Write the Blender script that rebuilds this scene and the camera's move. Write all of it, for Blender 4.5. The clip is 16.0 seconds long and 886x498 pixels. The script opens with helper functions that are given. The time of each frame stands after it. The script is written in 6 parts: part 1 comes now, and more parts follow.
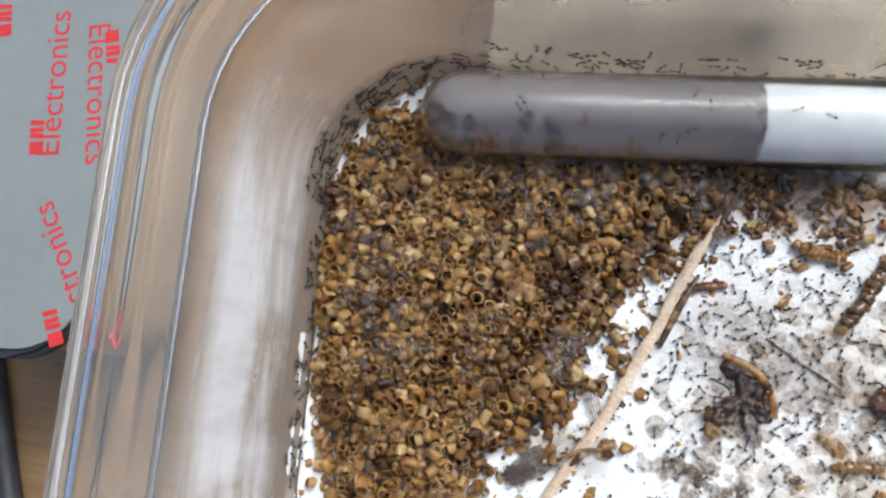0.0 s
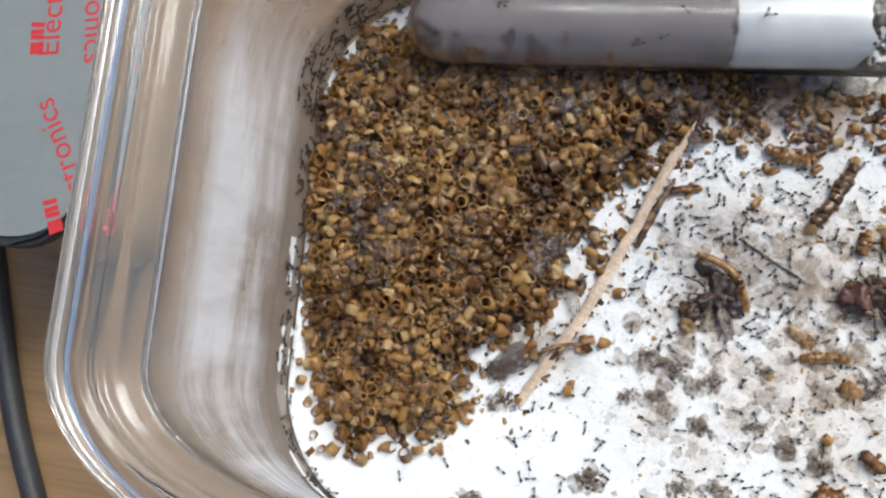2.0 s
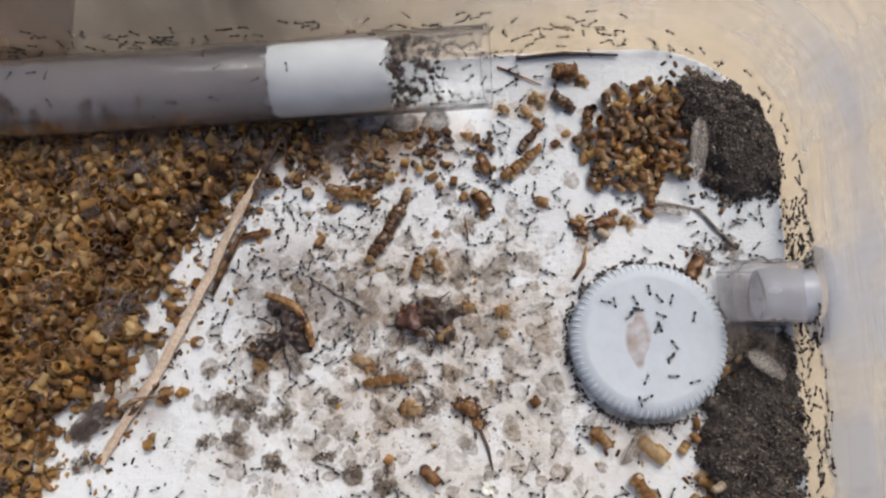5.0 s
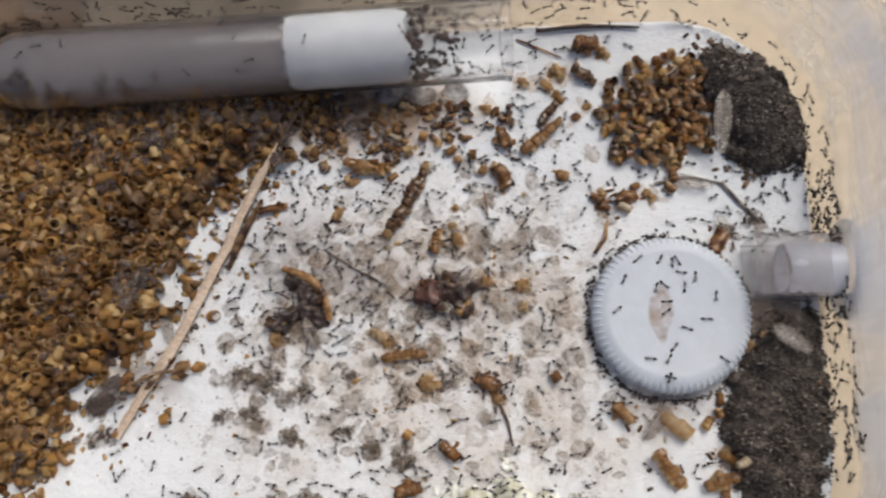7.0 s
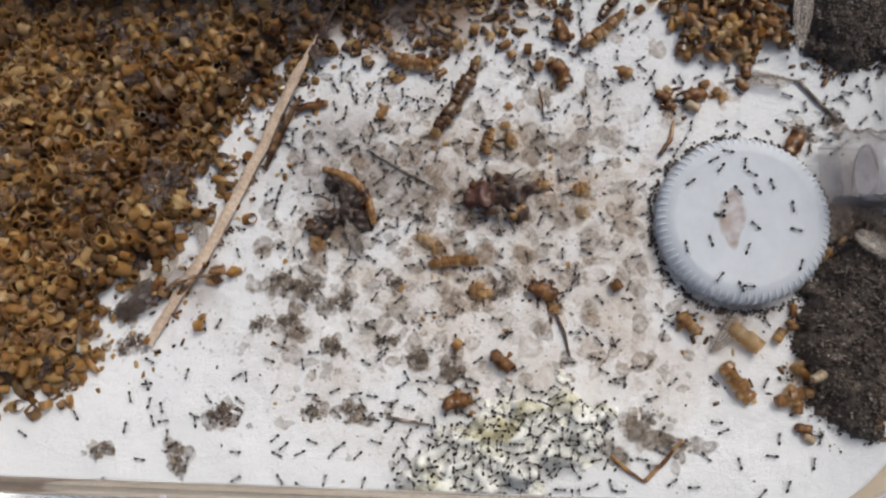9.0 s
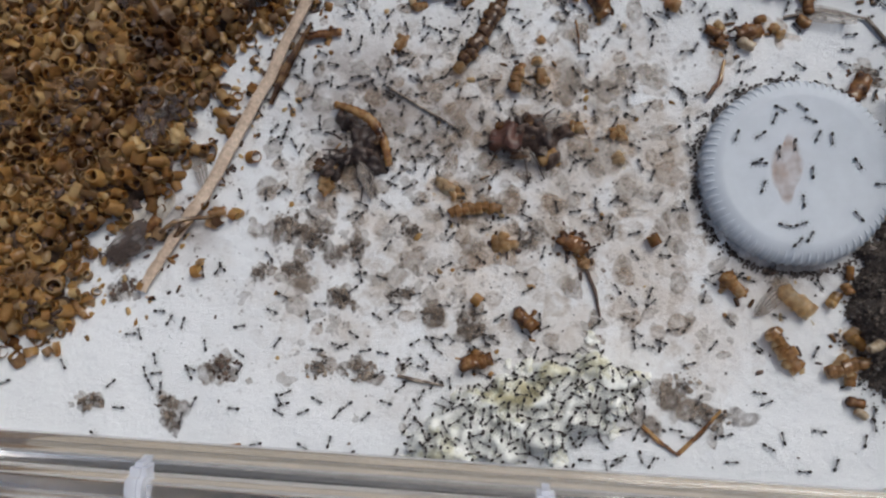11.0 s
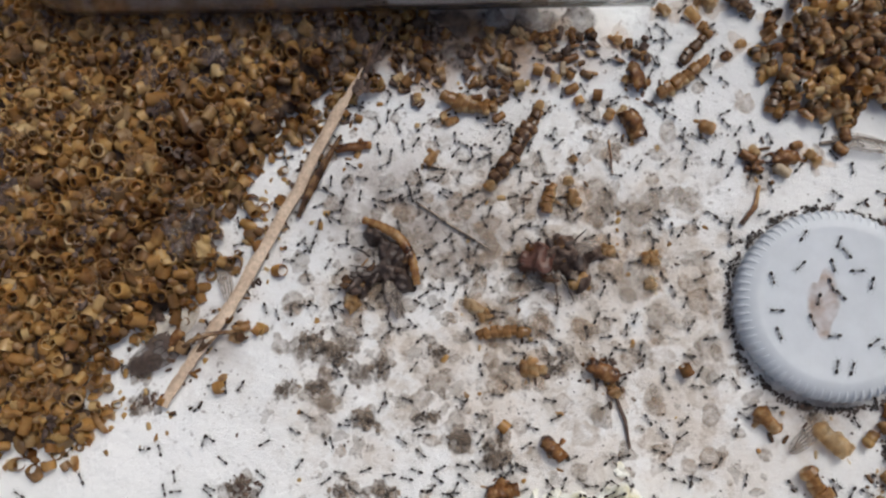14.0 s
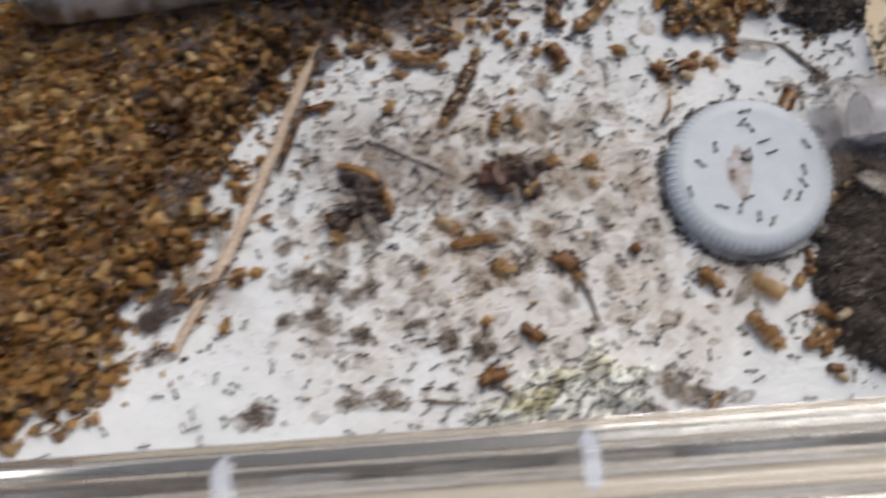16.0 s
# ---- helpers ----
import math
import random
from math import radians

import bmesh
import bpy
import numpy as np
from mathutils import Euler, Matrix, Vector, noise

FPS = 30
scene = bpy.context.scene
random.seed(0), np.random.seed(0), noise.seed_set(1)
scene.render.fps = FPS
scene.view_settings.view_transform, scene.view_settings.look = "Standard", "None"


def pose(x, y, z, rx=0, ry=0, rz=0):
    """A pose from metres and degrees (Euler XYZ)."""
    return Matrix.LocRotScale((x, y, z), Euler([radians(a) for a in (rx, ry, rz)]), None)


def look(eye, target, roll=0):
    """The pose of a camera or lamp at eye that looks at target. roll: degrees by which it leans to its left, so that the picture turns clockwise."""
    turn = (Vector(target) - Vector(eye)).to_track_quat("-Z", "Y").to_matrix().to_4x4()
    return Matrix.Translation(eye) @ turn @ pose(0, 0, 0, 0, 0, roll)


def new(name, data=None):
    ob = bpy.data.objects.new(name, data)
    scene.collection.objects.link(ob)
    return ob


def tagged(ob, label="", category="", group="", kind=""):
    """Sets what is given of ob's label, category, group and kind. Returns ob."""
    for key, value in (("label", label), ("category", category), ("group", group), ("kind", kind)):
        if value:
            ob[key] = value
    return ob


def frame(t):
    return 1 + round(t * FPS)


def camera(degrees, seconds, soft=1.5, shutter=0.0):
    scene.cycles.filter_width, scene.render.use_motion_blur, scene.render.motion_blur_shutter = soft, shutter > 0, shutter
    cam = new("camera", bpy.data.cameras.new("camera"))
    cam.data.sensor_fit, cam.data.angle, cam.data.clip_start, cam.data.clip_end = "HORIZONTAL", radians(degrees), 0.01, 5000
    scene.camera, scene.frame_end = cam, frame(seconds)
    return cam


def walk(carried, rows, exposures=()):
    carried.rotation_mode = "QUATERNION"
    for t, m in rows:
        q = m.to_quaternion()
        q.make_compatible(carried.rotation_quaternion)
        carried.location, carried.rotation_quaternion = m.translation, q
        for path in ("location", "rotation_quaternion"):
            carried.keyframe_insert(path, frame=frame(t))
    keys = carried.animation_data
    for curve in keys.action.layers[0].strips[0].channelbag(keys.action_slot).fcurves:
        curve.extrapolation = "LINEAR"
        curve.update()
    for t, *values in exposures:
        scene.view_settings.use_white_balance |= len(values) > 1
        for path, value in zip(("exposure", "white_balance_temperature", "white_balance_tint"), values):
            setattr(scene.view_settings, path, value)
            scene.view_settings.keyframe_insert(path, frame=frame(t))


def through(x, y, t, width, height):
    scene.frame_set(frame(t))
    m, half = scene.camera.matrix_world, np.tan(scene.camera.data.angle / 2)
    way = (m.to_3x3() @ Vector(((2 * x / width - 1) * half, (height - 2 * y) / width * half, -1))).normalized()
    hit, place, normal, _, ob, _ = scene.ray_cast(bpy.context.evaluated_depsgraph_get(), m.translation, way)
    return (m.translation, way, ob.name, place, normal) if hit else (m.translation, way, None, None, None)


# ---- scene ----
cam = camera(60, 16.0, soft=2.3, shutter=0.5)
walk(cam, [
    (0, pose(-0.0291, -0.0348, 0.1485, 10.31, 7.22, 7.63)),
    (0.5, pose(-0.0293, -0.0356, 0.1498, 10.42, 6.93, 7.72)),
    (1, pose(-0.0268, -0.0391, 0.1521, 9.97, 7.21, 7.72)),
    (1.5, pose(-0.0249, -0.0436, 0.1522, 10.23, 7.25, 7.72)),
    (2, pose(-0.0236, -0.0534, 0.1503, 10.26, 7.17, 7.68)),
    (2.5, pose(-0.0238, -0.0538, 0.1508, 10.35, 7.19, 7.64)),
    (3, pose(-0.0040, -0.0503, 0.1514, 11.60, 6.27, 5.80)),
    (3.5, pose(0.0227, -0.0481, 0.1504, 12.09, 4.94, 2.58)),
    (4, pose(0.0367, -0.0483, 0.1495, 12.95, 3.97, 1.10)),
    (4.5, pose(0.0447, -0.0492, 0.1492, 13.58, 3.75, 0.46)),
    (4.7, pose(0.0470, -0.0499, 0.1492, 13.58, 3.48, 0.37)),
    (6.8, pose(0.0474, -0.0549, 0.1459, 13.34, 3.71, 0.41)),
    (7, pose(0.0444, -0.0549, 0.1462, 13.33, 3.87, 0.58)),
    (7.5, pose(0.0409, -0.0564, 0.1447, 12.52, 4.08, 0.81)),
    (8, pose(0.0387, -0.0586, 0.1418, 11.71, 4.37, 0.92)),
    (8.5, pose(0.0362, -0.0614, 0.1386, 11.23, 4.37, 1.18)),
    (9, pose(0.0358, -0.0633, 0.1351, 10.36, 4.29, 1.41)),
    (9.5, pose(0.0341, -0.0634, 0.1318, 9.48, 4.28, 1.71)),
    (9.7, pose(0.0334, -0.0647, 0.1298, 9.24, 4.14, 1.90)),
    (11.8, pose(0.0330, -0.0626, 0.1226, 7.37, 5.13, 3.82)),
    (12, pose(0.0318, -0.0619, 0.1229, 7.43, 5.14, 3.98)),
    (12.5, pose(0.0297, -0.0573, 0.1232, 7.79, 4.89, 4.20)),
    (13, pose(0.0299, -0.0543, 0.1221, 8.06, 4.87, 4.23)),
    (13.5, pose(0.0283, -0.0504, 0.1215, 8.16, 5.03, 4.24)),
    (14, pose(0.0286, -0.0477, 0.1239, 9.29, 5.01, 4.36)),
    (14.5, pose(0.0333, -0.0458, 0.1296, 9.33, 3.72, 3.64)),
    (15, pose(0.0390, -0.0495, 0.1269, 12.42, 2.68, 2.53)),
    (15.5, pose(0.0459, -0.0668, 0.1260, 15.86, 2.29, -3.29)),
    (16, pose(0.0261, -0.0795, 0.1336, 15.52, 3.20, -4.10)),
], exposures=[(0.0, 0.70, 5770, 1), (1.0, 0.78, 5760, 0), (2.5, 0.38, 5920, 3), (3.0, 0.38, 5960, 3.5), (3.5, 0.24, 6090, 5), (4.5, 0.12, 6130, 6), (7.0, 0.05, 6210, 6), (8.5, 0.02, 6210, 6), (9.5, -0.17, 6180, 6), (12.0, -0.32, 5800, 4.5), (13.0, -0.22, 6080, 5), (14.5, -0.0, 6190, 6), (15.4, 0.03, 6200, 6), (16.0, -0.08, 6170, 6)])

# ---- world and light: a soft daylight from a window beyond the back of the box ----
SUN_ELEVATION, SUN_TURN = 51, 32
world = bpy.data.worlds.new("daylight")
scene.world = world
world.use_nodes = True
sky = world.node_tree.nodes.new("ShaderNodeTexSky")
sky.sky_type, sky.sun_disc = "NISHITA", False
sky.sun_elevation, sky.sun_rotation = radians(SUN_ELEVATION), radians(SUN_TURN)
sky.air_density, sky.dust_density, sky.ozone_density = 0.6, 5.0, 0.3
background = world.node_tree.nodes["Background"]
background.inputs["Strength"].default_value = 0.13
world.node_tree.links.new(sky.outputs["Color"], background.inputs["Color"])
sun = new("sun", bpy.data.lights.new("sun", "SUN"))
sun.data.energy, sun.data.angle, sun.data.color = 1.15, radians(26), (1.0, 0.95, 0.88)
se, sr = radians(SUN_ELEVATION), radians(SUN_TURN)
sun.matrix_world = look((math.sin(sr) * math.cos(se), math.cos(sr) * math.cos(se), math.sin(se)), (0, 0, 0))

# ---- helpers: meshes are drawn in millimetres and linked in metres ----
MM = 0.001


def P(x, y, z=0.0, rx=0, ry=0, rz=0):
    return pose(x * MM, y * MM, z * MM, rx, ry, rz)


def to_mesh(name, bm, material, smooth=True):
    bmesh.ops.scale(bm, vec=(MM, MM, MM), verts=bm.verts)
    bmesh.ops.recalc_face_normals(bm, faces=bm.faces)
    me = bpy.data.meshes.new(name)
    bm.to_mesh(me)
    bm.free()
    if smooth:
        me.polygons.foreach_set("use_smooth", [True] * len(me.polygons))
        me.set_sharp_from_angle(angle=radians(50))
    me.materials.append(material)
    return me


def part(name, bm, material, parent=None, label="", smooth=True):
    ob = new(name, to_mesh(name, bm, material, smooth))
    ob.parent = parent
    return tagged(ob, label)


def empty(name, m):
    ob = new(name)
    ob.empty_display_size = 0.002
    ob.matrix_basis = m
    return ob


def raw_mesh(name, verts, faces, material, smooth=True, crisp=0):
    me = bpy.data.meshes.new(name)
    me.from_pydata([(x * MM, y * MM, z * MM) for x, y, z in verts], [], faces)
    me.polygons.foreach_set("use_smooth", [smooth] * len(me.polygons))
    me.materials.append(material)
    me.update()
    if crisp:
        me.set_sharp_from_angle(angle=radians(crisp))
    return me


def ell(bm, c, r, rot=(0, 0, 0), seg=10, rings=7):
    m = Matrix.LocRotScale(c, Euler([radians(a) for a in rot]), r)
    return bmesh.ops.create_uvsphere(bm, u_segments=seg, v_segments=rings, radius=1.0, matrix=m)["verts"]


def sweep(bm, pts, radii, sides=6, closed_ends=True, flat=1.0):
    """A tube along points, with a radius for each; flat squashes it in height."""
    pts = [Vector(p) for p in pts]
    loops = []
    for i, p in enumerate(pts):
        d = (pts[min(i + 1, len(pts) - 1)] - pts[max(i - 1, 0)]).normalized()
        side = d.cross((0, 0, 1))
        side = side.normalized() if side.length > 0.05 else Vector((1, 0, 0))
        up = side.cross(d)
        loops.append([bm.verts.new(p + radii[i] * (math.cos(a) * side + flat * math.sin(a) * up)) for a in (2 * math.pi * k / sides for k in range(sides))])
    for a, b in zip(loops, loops[1:]):
        for k in range(sides):
            bm.faces.new((a[k], a[(k + 1) % sides], b[(k + 1) % sides], b[k]))
    if closed_ends:
        bm.faces.new(loops[0])
        bm.faces.new(loops[-1])
    return loops


def lathe(bm, profile, seg, axis="z"):
    """Revolves (radius, height) pairs; the profile is closed when its ends meet the axis or each other."""
    rows = []
    for r, h in profile:
        if r < 1e-6:
            rows.append([bm.verts.new((0, 0, h) if axis == "z" else (h, 0, 0))])
            continue
        ring = []
        for k in range(seg):
            a = 2 * math.pi * k / seg
            ring.append(bm.verts.new((r * math.cos(a), r * math.sin(a), h) if axis == "z" else (h, r * math.cos(a), r * math.sin(a))))
        rows.append(ring)
    for a, b in zip(rows, rows[1:]):
        for k in range(seg):
            loop = [a[k % len(a)], a[(k + 1) % len(a)], b[(k + 1) % len(b)], b[k % len(b)]]
            loop = [v for i, v in enumerate(loop) if v not in loop[:i]]
            if len(loop) > 2:
                bm.faces.new(loop)
    return rows


def shell(bm, m, length, width, height, thick=0.12, bands=0, nx=10, ny=8):
    """A torn open husk: half a barrel with ragged ends, optionally ribbed across."""
    grid = {}
    o = m.translation * 3.7 + Vector((length * 31, width * 17, height * 7))
    for lay, inset in enumerate((0.0, thick)):
        for i in range(nx + 1):
            u = -1 + 2 * i / nx
            w = 0.72 + 0.28 * math.sqrt(max(0.0, 1 - abs(u) ** 3))
            rib = 1 - (0.13 * abs(math.sin(bands * math.pi * (u + 1) / 2)) ** 6 if bands else 0)
            for j in range(ny + 1):
                a = math.pi * j / ny
                tear = 1 + 0.22 * noise.noise(o + Vector((0, j * 0.55, 1.5 if u > 0 else 8.5)))
                dent = 1 + 0.08 * noise.noise(o + Vector((u * 1.2, j * 0.3, 4.0)))
                grid[lay, i, j] = bm.verts.new(m @ Vector((u * tear * length / 2, math.cos(a) * (width / 2 * w * rib * dent - inset), math.sin(a) * (height * w * rib * dent - inset))))
    for i in range(nx):
        for j in range(ny):
            for lay in (0, 1):
                bm.faces.new([grid[lay, i, j], grid[lay, i + 1, j], grid[lay, i + 1, j + 1], grid[lay, i, j + 1]])
    for i in range(nx):
        for j in (0, ny):
            bm.faces.new([grid[0, i, j], grid[0, i + 1, j], grid[1, i + 1, j], grid[1, i, j]])
    for j in range(ny):
        for i in (0, nx):
            bm.faces.new([grid[0, i, j], grid[0, i, j + 1], grid[1, i, j + 1], grid[1, i, j]])


def pupa(bm, m, length, r, rings, wall=0.14, seg=10):
    """A ringed hollow case: rounded at one end, cut open at the other."""
    prof = [(0, -length / 2), (r * 0.45, -length / 2 + 0.04 * length), (r * 0.72, -length / 2 + 0.1 * length)]
    for k in range(rings):
        a, b = -0.38 + 0.88 * k / rings, -0.38 + 0.88 * (k + 1) / rings
        w = r * (1 - 0.12 * k / rings)
        prof += [(w * 0.92, a * length), (w, (a * 0.8 + b * 0.2) * length), (w * 0.98, (a * 0.15 + b * 0.85) * length)]
    end = prof[-1][0]
    prof += [(end - wall, length / 2), (end - wall * 1.2, 0.1 * length), (0, -0.05 * length)]
    start = len(bm.verts)
    lathe(bm, prof, seg, "x")
    bm.verts.ensure_lookup_table()
    for v in bm.verts[start:]:
        v.co = m @ v.co


def flake(bm, m, size, thick, rng, n=8, bend=0.25):
    """A thin bent chip with an uneven outline."""
    top, low = [], []
    mid = [bm.verts.new(m @ Vector((0, 0, bend * size + t))) for t in (thick, 0)]
    for k in range(n):
        a, r = 2 * math.pi * k / n, size * rng.uniform(0.5, 1.25)
        x, y = r * math.cos(a), 0.75 * r * math.sin(a)
        z = rng.uniform(-0.06, 0.06) * size
        top.append(bm.verts.new(m @ Vector((x, y, z + thick))))
        low.append(bm.verts.new(m @ Vector((x, y, z))))
    for k in range(n):
        q = (k + 1) % n
        bm.faces.new((mid[0], top[k], top[q]))
        bm.faces.new((mid[1], low[q], low[k]))
        bm.faces.new((top[k], low[k], low[q], top[q]))


def patch(bm, m, rx, ry, rng, n=20, rough=0.35, thick=0.03):
    """A flat spot with a soft, rounded, uneven outline."""
    o = Vector((rng.uniform(-99, 99), rng.uniform(-99, 99), 0))
    ring = []
    for k in range(n):
        a = 2 * math.pi * k / n
        q = 1 + rough * 1.6 * noise.noise(o + Vector((math.cos(a) * 1.3, math.sin(a) * 1.3, 0)))
        ring.append((rx * q * math.cos(a), ry * q * math.sin(a)))
    mid = bm.verts.new(m @ Vector((0, 0, thick * 1.5)))
    top = [bm.verts.new(m @ Vector((x * 0.8, y * 0.8, thick))) for x, y in ring]
    low = [bm.verts.new(m @ Vector((x, y, 0))) for x, y in ring]
    for k in range(n):
        q = (k + 1) % n
        bm.faces.new((mid, top[k], top[q]))
        bm.faces.new((top[k], low[k], low[q], top[q]))


def lump(bm, c, r, rng, rough=0.3, seg=8, rings=6, flat=0.7):
    """A knobbly clump."""
    o = Vector((rng.uniform(-99, 99), rng.uniform(-99, 99), rng.uniform(-99, 99)))
    for v in ell(bm, (0, 0, 0), (1, 1, 1), seg=seg, rings=rings):
        k = 1 + rough * (1.3 * noise.noise(v.co * 1.2 + o) + 0.7 * noise.noise(v.co * 3.0 - o))
        v.co = Vector(c) + Vector((v.co.x * r * k, v.co.y * r * k, v.co.z * r * k * flat))


def crumple(bm, amount, wave, seed=0.0):
    """Dents and skews a mesh by a smooth noise, so that no two shells are alike."""
    o = Vector((seed * 3.7, seed * 1.9, seed * 5.3))
    for v in bm.verts:
        v.co += amount * noise.noise_vector(v.co * wave + o) + 0.35 * amount * noise.noise_vector(v.co * wave * 2.7 - o)


def turned(x, y, z, rz=0, rx=0, ry=0):
    return Matrix.LocRotScale((x, y, z), Euler((radians(rx), radians(ry), radians(rz))), None)


# ---- materials ----
def shader(name):
    mat = bpy.data.materials.new(name)
    mat.use_nodes = True
    nt = mat.node_tree
    return mat, nt, nt.nodes["Principled BSDF"]


def node(nt, kind, **values):
    n = nt.nodes.new(kind)
    for key, value in values.items():
        n.inputs[key.replace("_", " ")].default_value = value
    return n


def ramp(nt, fac, stops, constant=False):
    n = nt.nodes.new("ShaderNodeValToRGB")
    if constant:
        n.color_ramp.interpolation = "CONSTANT"
    while len(n.color_ramp.elements) < len(stops):
        n.color_ramp.elements.new(0.5)
    for e, (at, c) in zip(n.color_ramp.elements, stops):
        e.position, e.color = at, (*c, 1) if len(c) == 3 else c
    nt.links.new(fac, n.inputs["Fac"])
    return n.outputs["Color"]


def mixed(nt, fac, a, b, blend="MIX"):
    n = nt.nodes.new("ShaderNodeMix")
    n.data_type, n.blend_type = "RGBA", blend
    for socket, v in ((n.inputs[0], fac), (n.inputs[6], a), (n.inputs[7], b)):
        if isinstance(v, (int, float)):
            socket.default_value = v
        elif isinstance(v, tuple):
            socket.default_value = (*v, 1)
        else:
            nt.links.new(v, socket)
    return n.outputs[2]


def noise_of(nt, scale, detail=4, rough=0.55, stretch=None, where="Object"):
    """Noise with a scale in waves per metre."""
    co = nt.nodes.new("ShaderNodeTexCoord").outputs[where]
    if stretch:
        mp = nt.nodes.new("ShaderNodeMapping")
        mp.inputs["Scale"].default_value = stretch
        nt.links.new(co, mp.inputs["Vector"])
        co = mp.outputs["Vector"]
    n = node(nt, "ShaderNodeTexNoise", Scale=scale, Detail=detail, Roughness=rough)
    nt.links.new(co, n.inputs["Vector"])
    return n.outputs["Fac"]


def bump(nt, bsdf, height, strength, distance):
    b = node(nt, "ShaderNodeBump", Strength=strength, Distance=distance)
    nt.links.new(height, b.inputs["Height"])
    nt.links.new(b.outputs["Normal"], bsdf.inputs["Normal"])


def grainy(name, stops, scale, rough=0.6, relief=0.4, depth=0.0002, where="Object", vary=None, through=0.0, stretch=None, spec=0.5, glassy=0.0, fine_mix=0.45, soiled=0.0):
    """A surface whose colour runs over stops by noise; vary adds a spread from piece to piece."""
    mat, nt, bsdf = shader(name)
    fac = noise_of(nt, scale, 5, 0.6, stretch, where)
    colour = ramp(nt, fac, stops)
    if vary:
        src = nt.nodes.new("ShaderNodeObjectInfo").outputs["Random"] if vary[0] == "object" else nt.nodes.new("ShaderNodeNewGeometry").outputs["Random Per Island"]
        colour = mixed(nt, vary[2], colour, ramp(nt, src, vary[1]))
    fine = noise_of(nt, scale * 6, 3, 0.6, stretch, where)
    colour = mixed(nt, fine_mix, colour, ramp(nt, fine, [(0.35, (0.25, 0.25, 0.25)), (0.65, (1.15, 1.15, 1.15))]), "MULTIPLY")
    if soiled:
        at = node(nt, "ShaderNodeTexNoise", Scale=soiled, Detail=4.0, Roughness=0.6)
        nt.links.new(nt.nodes.new("ShaderNodeNewGeometry").outputs["Position"], at.inputs["Vector"])
        colour = mixed(nt, 1.0, colour, ramp(nt, at.outputs["Fac"], [(0.37, (0.42, 0.32, 0.28)), (0.48, (0.87, 0.80, 0.73)), (0.58, (1, 1, 1))]), "MULTIPLY")
    nt.links.new(colour, bsdf.inputs["Base Color"])
    bsdf.inputs["Roughness"].default_value = rough
    bsdf.inputs["Specular IOR Level"].default_value = spec
    bsdf.inputs["Transmission Weight"].default_value = glassy
    bump(nt, bsdf, fine, relief, depth)
    if through:
        tr = nt.nodes.new("ShaderNodeBsdfTranslucent")
        nt.links.new(colour, tr.inputs["Color"])
        mx = nt.nodes.new("ShaderNodeMixShader")
        mx.inputs[0].default_value = through
        nt.links.new(bsdf.outputs[0], mx.inputs[1])
        nt.links.new(tr.outputs[0], mx.inputs[2])
        nt.links.new(mx.outputs[0], nt.nodes["Material Output"].inputs["Surface"])
    return mat


def clear(name, tint, rough=0.02, ior=1.49, relief=0.0, scale=60.0, milk=0.0):
    mat, nt, bsdf = shader(name)
    bsdf.inputs["Base Color"].default_value = (*tint, 1)
    bsdf.inputs["Roughness"].default_value = rough
    bsdf.inputs["IOR"].default_value = ior
    bsdf.inputs["Transmission Weight"].default_value = 1.0 - milk
    if relief:
        bump(nt, bsdf, noise_of(nt, scale, 3), relief, 0.001)
    return mat


def sheet(name, tint, rough, haze, least=0.04):
    """Thin clear plastic: the light goes straight through, with a gloss that grows towards grazing and a faint haze."""
    mat, nt, bsdf = shader(name)
    bsdf.inputs["Base Color"].default_value = (0.8, 0.79, 0.78, 1)
    bsdf.inputs["Roughness"].default_value = 0.6
    clear_path = node(nt, "ShaderNodeBsdfTransparent", Color=(*tint, 1))
    gloss = node(nt, "ShaderNodeBsdfGlossy", Roughness=rough)
    hazy = nt.nodes.new("ShaderNodeMixShader")
    nt.links.new(ramp(nt, noise_of(nt, 90, 5, 0.65), [(0.4, (haze * 0.4,) * 3), (0.7, (haze * 1.6,) * 3)]), hazy.inputs[0])
    nt.links.new(clear_path.outputs[0], hazy.inputs[1])
    nt.links.new(bsdf.outputs[0], hazy.inputs[2])
    mx = nt.nodes.new("ShaderNodeMixShader")
    facing = nt.nodes.new("ShaderNodeLayerWeight").outputs["Facing"]
    nt.links.new(ramp(nt, facing, [(0.0, (least,) * 3), (0.5, (least * 1.7,) * 3), (0.8, (least * 3 + 0.1,) * 3), (1.0, (0.8,) * 3)]), mx.inputs[0])
    nt.links.new(hazy.outputs[0], mx.inputs[1])
    nt.links.new(gloss.outputs[0], mx.inputs[2])
    nt.links.new(mx.outputs[0], nt.nodes["Material Output"].inputs["Surface"])
    return mat


